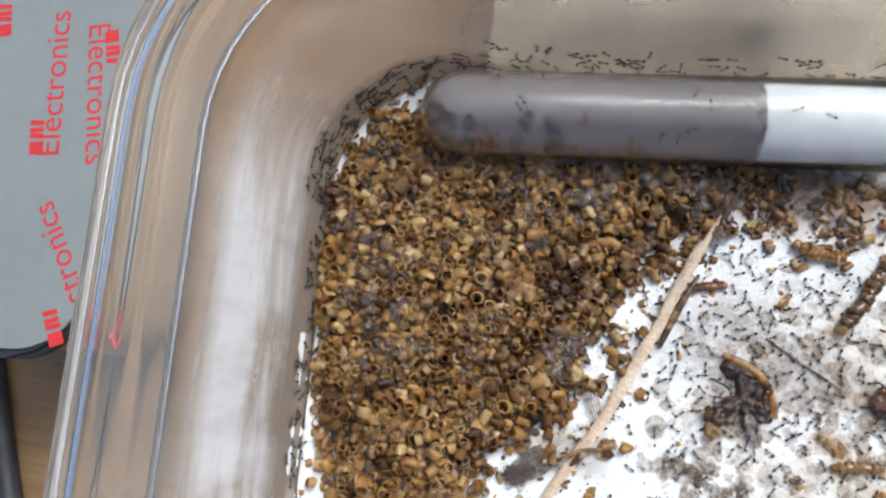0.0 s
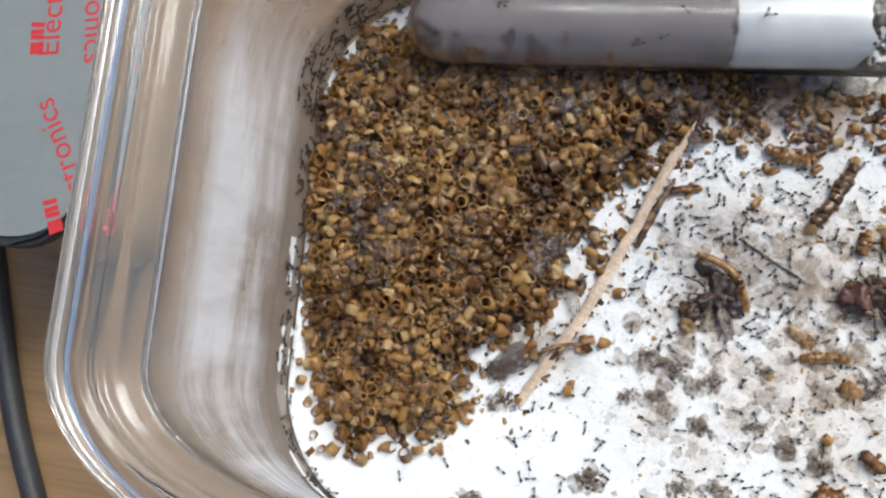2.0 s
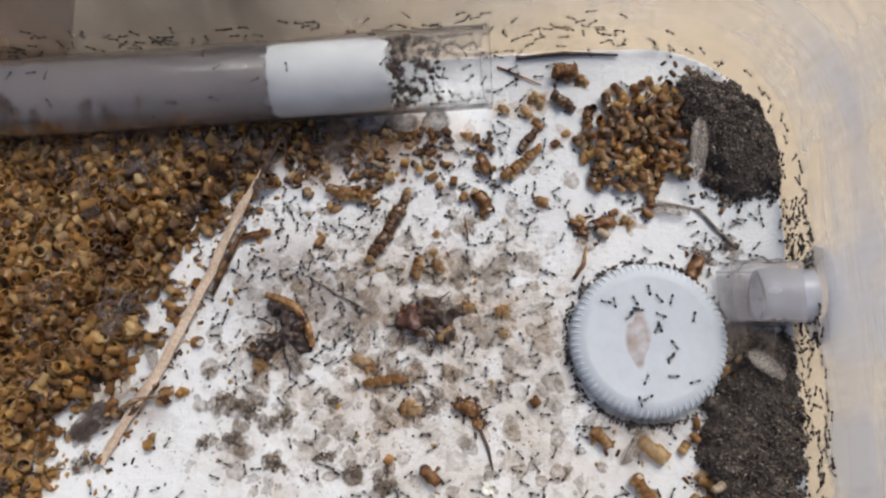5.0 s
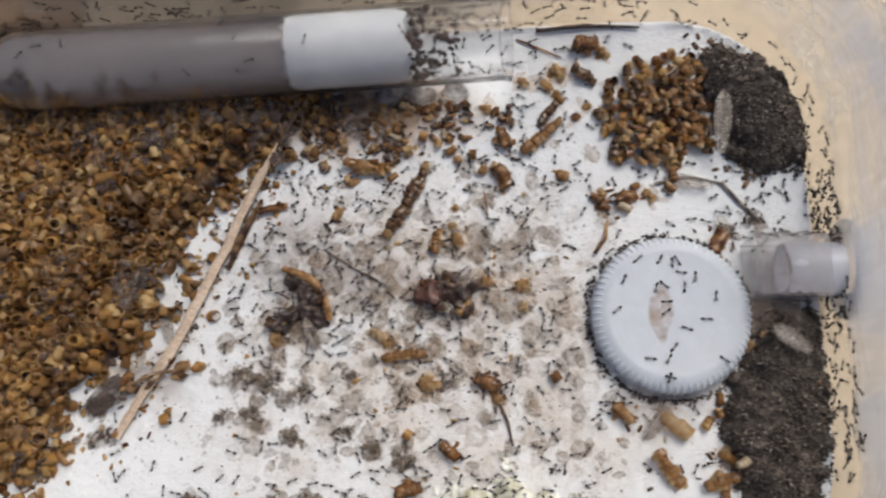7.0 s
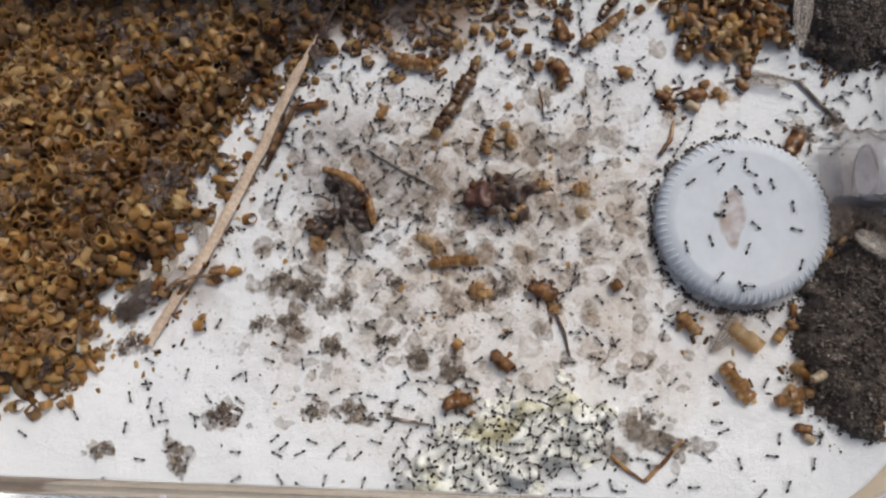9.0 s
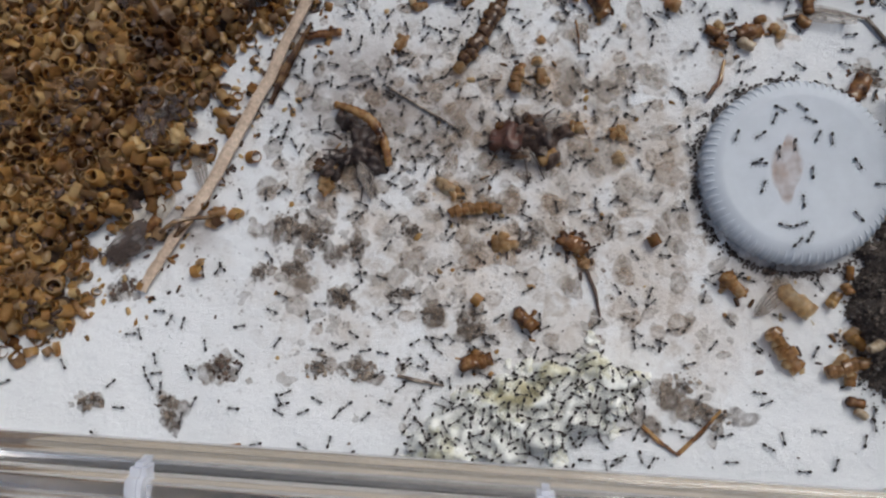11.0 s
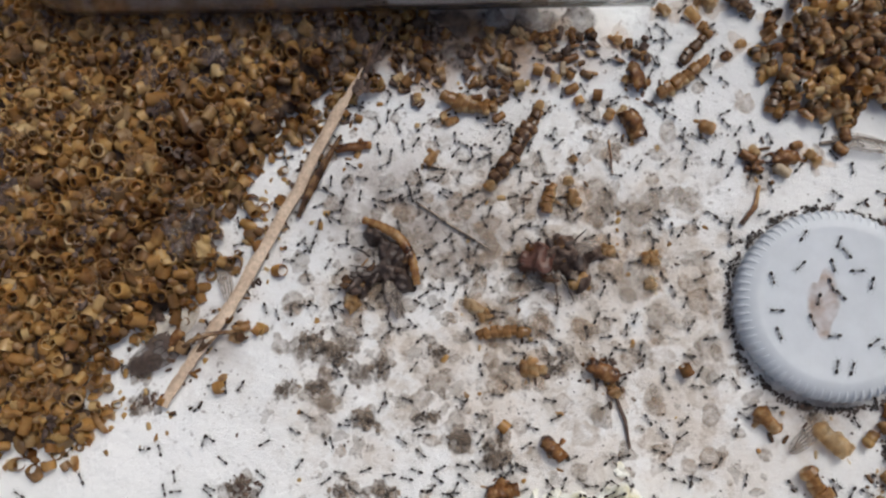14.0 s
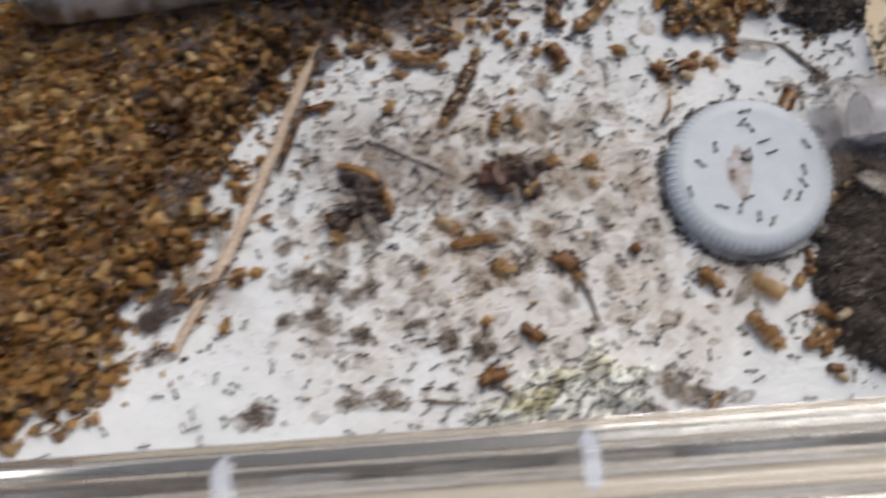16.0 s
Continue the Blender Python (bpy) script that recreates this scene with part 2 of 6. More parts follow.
def soft_film(name, colour, cover, rough=0.5, scale=700):
    """A flat damp flake: see-through, mottled, a little denser along its margin, with no hard edge."""
    mat, nt, bsdf = shader(name)
    tone = ramp(nt, noise_of(nt, scale * 0.6, 4), [(0.3, tuple(0.7 * c for c in colour)), (0.7, tuple(1.25 * c for c in colour))])
    nt.links.new(tone, bsdf.inputs["Base Color"])
    bsdf.inputs["Roughness"].default_value = rough
    mp = nt.nodes.new("ShaderNodeMapping")
    mp.inputs["Location"].default_value, mp.inputs["Scale"].default_value = (-0.5, -0.5, 0), (1, 1, 0)
    nt.links.new(nt.nodes.new("ShaderNodeTexCoord").outputs["Generated"], mp.inputs["Vector"])
    ln = nt.nodes.new("ShaderNodeVectorMath")
    ln.operation = "LENGTH"
    nt.links.new(mp.outputs["Vector"], ln.inputs[0])
    margin = ramp(nt, ln.outputs["Value"], [(0.22, (0.75,) * 3), (0.36, (1.0,) * 3), (0.49, (0.0,) * 3)])
    mottle = ramp(nt, noise_of(nt, scale, 5, 0.65), [(0.36, (cover * 0.35,) * 3), (0.6, (min(1, cover * 1.4),) * 3)])
    mx = nt.nodes.new("ShaderNodeMixShader")
    nt.links.new(mixed(nt, 1.0, margin, mottle, "MULTIPLY"), mx.inputs[0])
    nt.links.new(nt.nodes.new("ShaderNodeBsdfTransparent").outputs[0], mx.inputs[1])
    nt.links.new(bsdf.outputs[0], mx.inputs[2])
    nt.links.new(mx.outputs[0], nt.nodes["Material Output"].inputs["Surface"])
    return mat


def film(name, colour, cover, rough=0.5, scale=900):
    """A thin see-through skin such as an insect wing: partly clear, partly diffuse."""
    mat, nt, bsdf = shader(name)
    bsdf.inputs["Base Color"].default_value = (*colour, 1)
    bsdf.inputs["Roughness"].default_value = rough
    tr = nt.nodes.new("ShaderNodeBsdfTransparent")
    mx = nt.nodes.new("ShaderNodeMixShader")
    fac = ramp(nt, noise_of(nt, scale, 4), [(0.3, (cover * 0.6,) * 3), (0.7, (min(1, cover * 1.4),) * 3)])
    nt.links.new(fac, mx.inputs[0])
    nt.links.new(tr.outputs[0], mx.inputs[1])
    nt.links.new(bsdf.outputs[0], mx.inputs[2])
    nt.links.new(mx.outputs[0], nt.nodes["Material Output"].inputs["Surface"])
    return mat


def plaster_material():
    mat, nt, bsdf = shader("stained white plaster")
    pos = nt.nodes.new("ShaderNodeTexCoord").outputs["Object"]

    def region(cx, cy, rx, ry, lo, hi):
        """One inside an ellipse of the floor, fading to nought outside."""
        mp = nt.nodes.new("ShaderNodeMapping")
        mp.vector_type = "TEXTURE"
        mp.inputs["Location"].default_value = (cx * MM, cy * MM, 0)
        mp.inputs["Scale"].default_value = (rx * MM, ry * MM, 1)
        nt.links.new(pos, mp.inputs["Vector"])
        ln = nt.nodes.new("ShaderNodeVectorMath")
        ln.operation = "LENGTH"
        nt.links.new(mp.outputs["Vector"], ln.inputs[0])
        return ramp(nt, ln.outputs["Value"], [(lo, (1, 1, 1)), (hi, (0, 0, 0))])

    def times(*socks):
        out = socks[0]
        for k in socks[1:]:
            out = mixed(nt, 1.0, out, k, "MULTIPLY")
        return out

    wob = nt.nodes.new("ShaderNodeVectorMath")
    wob.operation = "MULTIPLY_ADD"
    nz = node(nt, "ShaderNodeTexNoise", Scale=240.0, Detail=4.0)
    nt.links.new(pos, nz.inputs["Vector"])
    nt.links.new(nz.outputs["Color"], wob.inputs[0])
    wob.inputs[1].default_value = (0.0045, 0.0045, 0.0045)
    nt.links.new(pos, wob.inputs[2])

    def blots(scale, lo, hi, share):
        """Uneven round spots on a share of scattered sites."""
        v = node(nt, "ShaderNodeTexVoronoi", Scale=scale, Randomness=1.0)
        v.voronoi_dimensions = "2D"
        nt.links.new(wob.outputs[0], v.inputs["Vector"])
        return times(ramp(nt, v.outputs["Distance"], [(lo * 0.5, (0.55, 0.55, 0.55)), (lo * 0.9, (0.7, 0.7, 0.7)), ((lo + hi) / 2, (1, 1, 1)), (hi, (0, 0, 0))]), ramp(nt, v.outputs["Color"], [(share, (1, 1, 1)), (share + 0.04, (0, 0, 0))]))

    dirty = times(region(34, -40, 66, 40, 0.45, 1.0), ramp(nt, noise_of(nt, 48, 5, 0.65), [(0.40, (0.25, 0.25, 0.25)), (0.54, (1, 1, 1))]))
    base = ramp(nt, noise_of(nt, 40, 5), [(0.3, (0.755, 0.763, 0.768)), (0.7, (0.835, 0.842, 0.846))])
    haze = times(dirty, ramp(nt, noise_of(nt, 60, 6, 0.68), [(0.38, (0.08, 0.08, 0.08)), (0.58, (0.8, 0.8, 0.8))]))
    colour = mixed(nt, haze, base, (0.60, 0.53, 0.46))
    # round damp stains, some overlapping, with a mottled inside
    mottle = ramp(nt, noise_of(nt, 650, 6, 0.75), [(0.40, (0.2, 0.2, 0.2)), (0.55, (1, 1, 1))])
    for scale, lo, hi, share, strength, tone in ((110, 0.26, 0.40, 0.5, 0.8, (0.46, 0.395, 0.33)), (165, 0.24, 0.40, 0.42, 0.75, (0.40, 0.335, 0.27)), (260, 0.2, 0.42, 0.22, 0.8, (0.25, 0.19, 0.14)), (75, 0.22, 0.36, 0.45, 0.6, (0.52, 0.465, 0.405))):
        colour = mixed(nt, times(dirty, blots(scale, lo, hi, share), mottle, (strength,) * 3), colour, tone)
    colour = mixed(nt, times(dirty, ramp(nt, noise_of(nt, 380, 7, 0.8), [(0.54, (0, 0, 0)), (0.62, (0.55, 0.55, 0.55))])), colour, (0.30, 0.24, 0.185))
    # stain halos; the one before the cap paints its shade along with grime
    for halo in ((36, -31, 9, 7), (6, -33, 8, 8), (76, -49, 13, 6), (94, -34, 8, 7), (6, -22, 18, 12), (20, -27, 12, 8), (-22, -46, 8, 7)):
        colour = mixed(nt, times(region(*halo, 0.35, 1.0), ramp(nt, noise_of(nt, 260, 4), [(0.3, (0.1, 0.1, 0.1)), (0.6, (0.7, 0.7, 0.7))])), colour, (0.26, 0.215, 0.19))
    edge = region(5, -20, 80, 60, 0.6, 1.0)
    speck = ramp(nt, noise_of(nt, 700, 4, 0.65), [(0.58, (0, 0, 0)), (0.68, (0.85, 0.85, 0.85))])
    clustered = ramp(nt, noise_of(nt, 120, 4, 0.6), [(0.42, (0, 0, 0)), (0.52, (1, 1, 1))])
    colour = mixed(nt, times(speck, clustered, edge), colour, (0.13, 0.10, 0.085))
    amber = times(region(14, 8, 34, 12, 0.35, 1.0), ramp(nt, noise_of(nt, 130, 4), [(0.34, (0, 0, 0)), (0.55, (0.85, 0.85, 0.85))]))
    colour = mixed(nt, amber, colour, (0.42, 0.24, 0.11))
    nt.links.new(colour, bsdf.inputs["Base Color"])
    bsdf.inputs["Roughness"].default_value = 0.75
    bump(nt, bsdf, noise_of(nt, 600, 7, 0.75), 0.7, 0.0006)
    return mat


def wood_material():
    mat, nt, bsdf = shader("oiled light wood")
    grain = noise_of(nt, 30, 6, 0.6, (0.25, 6, 1))
    fine = noise_of(nt, 220, 4, 0.6, (0.12, 4, 1))
    colour = mixed(nt, 0.4, ramp(nt, grain, [(0.3, (0.175, 0.105, 0.047)), (0.7, (0.27, 0.17, 0.083))]), ramp(nt, fine, [(0.3, (0.155, 0.09, 0.042)), (0.7, (0.31, 0.20, 0.105))]))
    nt.links.new(colour, bsdf.inputs["Base Color"])
    bsdf.inputs["Roughness"].default_value = 0.45
    bump(nt, bsdf, fine, 0.15, 0.0004)
    return mat


def coating_material():
    mat, nt, bsdf = shader("streaky white barrier coating")
    bsdf.inputs["Base Color"].default_value = (0.93, 0.945, 0.97, 1)
    bsdf.inputs["Roughness"].default_value = 0.28
    bsdf.inputs["Specular IOR Level"].default_value = 0.9
    tr = nt.nodes.new("ShaderNodeBsdfTransparent")
    tl = node(nt, "ShaderNodeBsdfTranslucent", Color=(0.94, 0.95, 0.97, 1))
    half = nt.nodes.new("ShaderNodeMixShader")
    half.inputs[0].default_value = 0.42
    nt.links.new(bsdf.outputs[0], half.inputs[1])
    nt.links.new(tl.outputs[0], half.inputs[2])
    mx = nt.nodes.new("ShaderNodeMixShader")
    streaks = noise_of(nt, 70, 6, 0.65, (0.22, 0.22, 1.3))
    wipes = noise_of(nt, 45, 4, 0.6, (1.0, 1.0, 0.3))
    cover = mixed(nt, 0.45, ramp(nt, streaks, [(0.39, (0.1, 0.1, 0.1)), (0.54, (1, 1, 1))]), ramp(nt, wipes, [(0.40, (0.15, 0.15, 0.15)), (0.53, (1, 1, 1))]))
    # thin towards its uneven upper and lower edges
    tc = nt.nodes.new("ShaderNodeTexCoord")
    sep = nt.nodes.new("ShaderNodeSeparateXYZ")
    nt.links.new(tc.outputs["Object"], sep.inputs[0])
    up = nt.nodes.new("ShaderNodeMath")
    up.operation = "MULTIPLY_ADD"
    nt.links.new(sep.outputs["Z"], up.inputs[0])
    up.inputs[1].default_value = 20.0
    nt.links.new(mixed(nt, 0.16, (0, 0, 0), wipes), up.inputs[2])
    fade = ramp(nt, up.outputs[0], [(0.29, (0.0, 0.0, 0.0)), (0.36, (0.85, 0.85, 0.85)), (0.62, (1, 1, 1)), (0.80, (0.9, 0.9, 0.9)), (0.87, (0.4, 0.4, 0.4)), (0.94, (0.12, 0.12, 0.12)), (1.0, (0.03, 0.03, 0.03))])
    # worn thin along the back wall
    slant = nt.nodes.new("ShaderNodeMath")
    slant.operation = "MULTIPLY_ADD"
    nt.links.new(sep.outputs["X"], slant.inputs[0])
    slant.inputs[1].default_value = -0.12
    nt.links.new(sep.outputs["Y"], slant.inputs[2])
    worn = ramp(nt, slant.outputs[0], [(0.002, (1, 1, 1)), (0.024, (0.3, 0.3, 0.3))])
    shift = nt.nodes.new("ShaderNodeMath")
    shift.operation = "ADD"
    nt.links.new(sep.outputs["X"], shift.inputs[0])
    shift.inputs[1].default_value = 0.1
    worn = mixed(nt, 1.0, worn, ramp(nt, shift.outputs[0], [(0.06, (0.92, 0.92, 0.92)), (0.16, (1, 1, 1))]), "MULTIPLY")
    fac = mixed(nt, 1.0, mixed(nt, 1.0, cover, mixed(nt, 1.0, fade, worn, "MULTIPLY"), "MULTIPLY"), (0.97, 0.97, 0.97), "MULTIPLY")
    nt.links.new(fac, mx.inputs[0])
    nt.links.new(tr.outputs[0], mx.inputs[1])
    nt.links.new(half.outputs[0], mx.inputs[2])
    nt.links.new(mx.outputs[0], nt.nodes["Material Output"].inputs["Surface"])
    return mat


def dirt_material():
    """A brown film: thick at the wall's foot, thinner higher up at the back, with uneven wiped ends."""
    mat, nt, bsdf = shader("brown dirt film")
    bsdf.inputs["Base Color"].default_value = (0.225, 0.18, 0.145, 1)
    bsdf.inputs["Roughness"].default_value = 0.45
    sep = nt.nodes.new("ShaderNodeSeparateXYZ")
    nt.links.new(nt.nodes.new("ShaderNodeTexCoord").outputs["Object"], sep.inputs[0])

    def along(x, y, z, add, stops):
        out = None
        for axis, k in (("X", x), ("Y", y), ("Z", z)):
            m = nt.nodes.new("ShaderNodeMath")
            m.operation = "MULTIPLY_ADD"
            nt.links.new(sep.outputs[axis], m.inputs[0])
            m.inputs[1].default_value = k
            if out is None:
                m.inputs[2].default_value = add
            else:
                nt.links.new(out, m.inputs[2])
            out = m.outputs[0]
        return ramp(nt, out, [(at, (v,) * 3) for at, v in stops])

    foot = mixed(nt, 1.0, along(0, 0, 1, 0, [(0.012, 1.0), (0.019, 0.0)]), along(0, 1, 0, 0.1, [(0.005, 0.5), (0.045, 1.0)]), "MULTIPLY")
    back = mixed(nt, 1.0, along(-0.12, 1, 0, 0.1, [(0.100, 0.0), (0.117, 1.0)]), along(0, 0, 1, 0, [(0.026, 1.0), (0.042, 0.4)]), "MULTIPLY")
    back = mixed(nt, 1.0, back, along(1, 0, 0, 0.1, [(0.036, 0.3), (0.06, 1.0)]), "MULTIPLY")
    cover = mixed(nt, 1.0, foot, back, "LIGHTEN")
    cover = mixed(nt, 1.0, cover, along(1, 0, 0, 0.1, [(0.10, 1.0), (0.17, 0.0)]), "MULTIPLY")
    streaky = ramp(nt, noise_of(nt, 55, 5, 0.65, (1, 1, 0.5)), [(0.3, (0.66, 0.66, 0.66)), (0.7, (0.93, 0.93, 0.93))])
    tr = nt.nodes.new("ShaderNodeBsdfTransparent")
    mx = nt.nodes.new("ShaderNodeMixShader")
    nt.links.new(mixed(nt, 1.0, cover, streaky, "MULTIPLY"), mx.inputs[0])
    nt.links.new(tr.outputs[0], mx.inputs[1])
    nt.links.new(bsdf.outputs[0], mx.inputs[2])
    nt.links.new(mx.outputs[0], nt.nodes["Material Output"].inputs["Surface"])
    return mat


PLASTER = plaster_material()
DIRT_FILM = dirt_material()
DUST_FILM = soft_film("matted dust", (0.17, 0.125, 0.09), 0.5, 0.7, 900)
WOOD = wood_material()
COATING = coating_material()
CREAM = grainy("cream cardboard", [(0.3, (0.62, 0.52, 0.39)), (0.7, (0.70, 0.60, 0.46))], 90, 0.7, 0.2, 0.0002, fine_mix=0.12)
CLEAR_PLASTIC = sheet("scuffed clear plastic", (0.965, 0.945, 0.915), 0.15, 0.03, 0.025)
RIM_PLASTIC = clear("clear plastic rim", (0.985, 0.975, 0.96), 0.05, 1.45, 0.03, 60, 0.025)
GLASS = clear("clear glass", (0.92, 0.92, 0.93), 0.13, 1.36)
WATER = clear("cloudy water", (0.47, 0.42, 0.42), 0.15, 1.26, 0.3, 40, 0.08)
HUSK_STOPS = [(0.0, (0.14, 0.062, 0.025)), (0.12, (0.35, 0.165, 0.05)), (0.34, (0.60, 0.335, 0.10)), (0.60, (0.78, 0.53, 0.20)), (0.80, (0.85, 0.68, 0.37)), (0.91, (0.50, 0.35, 0.205)), (1.0, (0.23, 0.15, 0.108))]
HUSK_NOISE = [(0.3, (0.44, 0.225, 0.07)), (0.7, (0.80, 0.56, 0.23))]
HUSK = grainy("amber husk", HUSK_NOISE, 1400, 0.24, 0.4, 0.00002, vary=("object", HUSK_STOPS, 0.75), glassy=0.3, through=0.42, fine_mix=0.22, soiled=110)
HUSK_JOINED = grainy("amber husk bed", HUSK_NOISE, 1400, 0.24, 0.4, 0.00002, vary=("island", HUSK_STOPS, 0.75), glassy=0.3, through=0.42, fine_mix=0.22, soiled=110)
LOOSE_HUSK = grainy("loose amber skin", HUSK_NOISE, 1400, 0.15, 0.4, 0.00002, vary=("island", HUSK_STOPS, 0.6), glassy=0.35, through=0.3, fine_mix=0.3)
AMBER = grainy("orange amber chitin", [(0.38, (0.50, 0.27, 0.10)), (0.5, (0.84, 0.64, 0.36)), (0.62, (0.96, 0.90, 0.74))], 320, 0.08, 0.35, 0.00002, vary=("object", [(0, (0.48, 0.24, 0.08)), (0.5, (0.84, 0.62, 0.33)), (1, (0.96, 0.90, 0.72))], 0.4), glassy=0.65, through=0.5, fine_mix=0.12)
CHITIN = grainy("brown chitin", [(0.38, (0.08, 0.032, 0.014)), (0.5, (0.32, 0.14, 0.045)), (0.62, (0.66, 0.40, 0.16))], 300, 0.12, 0.45, 0.00002, glassy=0.4, through=0.25, fine_mix=0.22)
BROWN = grainy("blackened brown skin", [(0.38, (0.045, 0.022, 0.012)), (0.52, (0.16, 0.08, 0.035)), (0.66, (0.40, 0.25, 0.12))], 450, 0.2, 0.6, 0.00003, glassy=0.15, through=0.15, fine_mix=0.35)
TAN_CHITIN = grainy("tan ringed skin", [(0.38, (0.20, 0.085, 0.03)), (0.5, (0.52, 0.28, 0.10)), (0.62, (0.84, 0.64, 0.36))], 260, 0.12, 0.4, 0.00002, glassy=0.4, through=0.3, fine_mix=0.22)
DARK = grainy("dark dried remains", [(0.35, (0.046, 0.028, 0.022)), (0.55, (0.115, 0.075, 0.058)), (0.7, (0.24, 0.175, 0.135))], 900, 0.55, 0.6, 0.00005, spec=0.25)
REDBROWN = grainy("dark red-brown shell", [(0.3, (0.055, 0.022, 0.016)), (0.7, (0.17, 0.075, 0.05))], 500, 0.4, 0.4, 0.00002)
GREY = grainy("grey-brown dust clump", [(0.36, (0.06, 0.046, 0.038)), (0.5, (0.20, 0.155, 0.12)), (0.64, (0.40, 0.335, 0.27))], 450, 0.85, 0.7, 0.0003)
SMUDGE = film("thin grey-brown skin", (0.30, 0.25, 0.20), 0.30, 0.5, 700)
WING = film("insect wing", (0.33, 0.28, 0.235), 0.5, 0.25)
DARK_WING = film("dark torn wing", (0.075, 0.052, 0.04), 0.7, 0.35, 500)
PALE_WING = film("pale papery skin", (0.62, 0.56, 0.48), 0.6, 0.3, 500)
PALE_SKIN = grainy("pale cream skin", [(0.38, (0.42, 0.30, 0.18)), (0.5, (0.72, 0.58, 0.40)), (0.62, (0.90, 0.82, 0.66))], 400, 0.2, 0.4, 0.00002, glassy=0.3, through=0.35, fine_mix=0.2)
CARCASS = grainy("blackish shrivelled skin", [(0.36, (0.022, 0.014, 0.012)), (0.52, (0.06, 0.04, 0.033)), (0.68, (0.15, 0.108, 0.085))], 500, 0.4, 0.7, 0.00006, spec=0.4)
SOIL = grainy("dark crumbly waste", [(0.35, (0.048, 0.035, 0.028)), (0.55, (0.125, 0.094, 0.075)), (0.7, (0.27, 0.21, 0.17))], 500, 0.55, 1.0, 0.0006)
GRAINS = grainy("waste grains", [(0.3, (0.04, 0.03, 0.024)), (0.7, (0.13, 0.098, 0.072))], 900, 0.4, 0.5, 0.0002, vary=("island", [(0.0, (0.035, 0.026, 0.021)), (0.6, (0.105, 0.08, 0.064)), (0.88, (0.22, 0.168, 0.132)), (0.975, (0.36, 0.31, 0.26)), (1.0, (0.62, 0.58, 0.52))], 0.85))
BED = grainy("dark heap bed", [(0.3, (0.06, 0.038, 0.027)), (0.6, (0.16, 0.105, 0.072)), (0.85, (0.32, 0.23, 0.16))], 500, 0.6, 0.9, 0.0005, spec=0.25)
STICK = grainy("pale split wood", [(0.3, (0.46, 0.335, 0.24)), (0.7, (0.70, 0.555, 0.42))], 260, 0.7, 0.6, 0.0003, fine_mix=0.35)
FOOD = grainy("pale crumbly food", [(0.33, (0.50, 0.45, 0.27)), (0.40, (0.74, 0.72, 0.57)), (0.47, (0.88, 0.875, 0.82))], 110, 0.6, 0.8, 0.0006, fine_mix=0.12, through=0.1)
CAP = grainy("milky white plastic", [(0.3, (0.71, 0.75, 0.80)), (0.7, (0.76, 0.795, 0.84))], 60, 0.5, 0.1, 0.0002, through=0.3, fine_mix=0.06)
CAP_STAIN = soft_film("rusty smear", (0.40, 0.17, 0.03), 0.34, 0.7, 300)
AMBER_STAIN = film("dried orange juice", (0.50, 0.30, 0.13), 0.2, 0.4, 500)
WET_COTTON = grainy("damp cotton", [(0.3, (0.60, 0.61, 0.63)), (0.7, (0.72, 0.72, 0.73))], 120, 0.95, 0.2, 0.0003, through=0.15, fine_mix=0.08)
COTTON = grainy("white cotton", [(0.3, (0.80, 0.81, 0.82)), (0.7, (0.88, 0.88, 0.88))], 120, 0.95, 0.2, 0.0003, through=0.15, fine_mix=0.08)
ANT = grainy("dark brown ant", [(0.3, (0.018, 0.013, 0.011)), (0.7, (0.045, 0.031, 0.025))], 1500, 0.38, 0.2, 0.00005, spec=0.4)
MILKY = film("milky soft plastic", (0.74, 0.76, 0.84), 0.55, 0.2, 60)
HAZY = film("hazy thin plastic", (0.34, 0.305, 0.30), 0.22, 0.2, 200)
STAINED_FILM = film("brown-stained thin plastic", (0.25, 0.19, 0.15), 0.5, 0.4, 260)
DAMP_GREY = soft_film("damp grey flake", (0.29, 0.23, 0.175), 0.42, 0.4)
DAMP_BROWN = soft_film("damp tan flake", (0.31, 0.215, 0.135), 0.42, 0.4)
AMBER_SKIN = soft_film("damp amber skin", (0.27, 0.145, 0.06), 0.38, 0.35, 500)
# dark skins on the heap; also paints the tube's shade on the plaster
DARK_SKIN_SHADE = soft_film("damp dark skin and shade", (0.085, 0.058, 0.048), 0.6, 0.4, 500)
SMUT = soft_film("dark smut", (0.125, 0.088, 0.06), 0.5, 0.6, 900)
RED_INK = grainy("red ink", [(0.3, (0.46, 0.018, 0.02)), (0.7, (0.54, 0.03, 0.033))], 300, 0.6, 0.1, 0.0001, fine_mix=0.1)
LINER = grainy("grey paper liner", [(0.3, (0.19, 0.205, 0.203)), (0.7, (0.215, 0.228, 0.225))], 60, 0.5, 0.1, 0.0001, fine_mix=0.06)
KRAFT = grainy("brown support", [(0.3, (0.27, 0.18, 0.095)), (0.7, (0.34, 0.235, 0.13))], 120, 0.75, 0.2, 0.0002, fine_mix=0.15)
BLACK = grainy("black rubber", [(0.3, (0.018, 0.018, 0.02)), (0.7, (0.035, 0.035, 0.04))], 120, 0.55, 0.3, 0.0002)

# ---- plan, in millimetres ----
X0, X1, Y0, Y1, CORNER = -77.0, 104.4, -83.6, 28.2, 27.0
TABLE_Z = -5.0
WALL = ((-1.5, -1.0), (0.0, 0.3), (1.4, 1.6), (2.2, 5.0), (2.7, 12.0), (4.0, 20.0), (6.4, 30.0), (9.2, 40.0))  # outward offset and height of the inner wall


def wall_off(z):
    return float(np.interp(z, [h for _, h in WALL], [o for o, _ in WALL]))


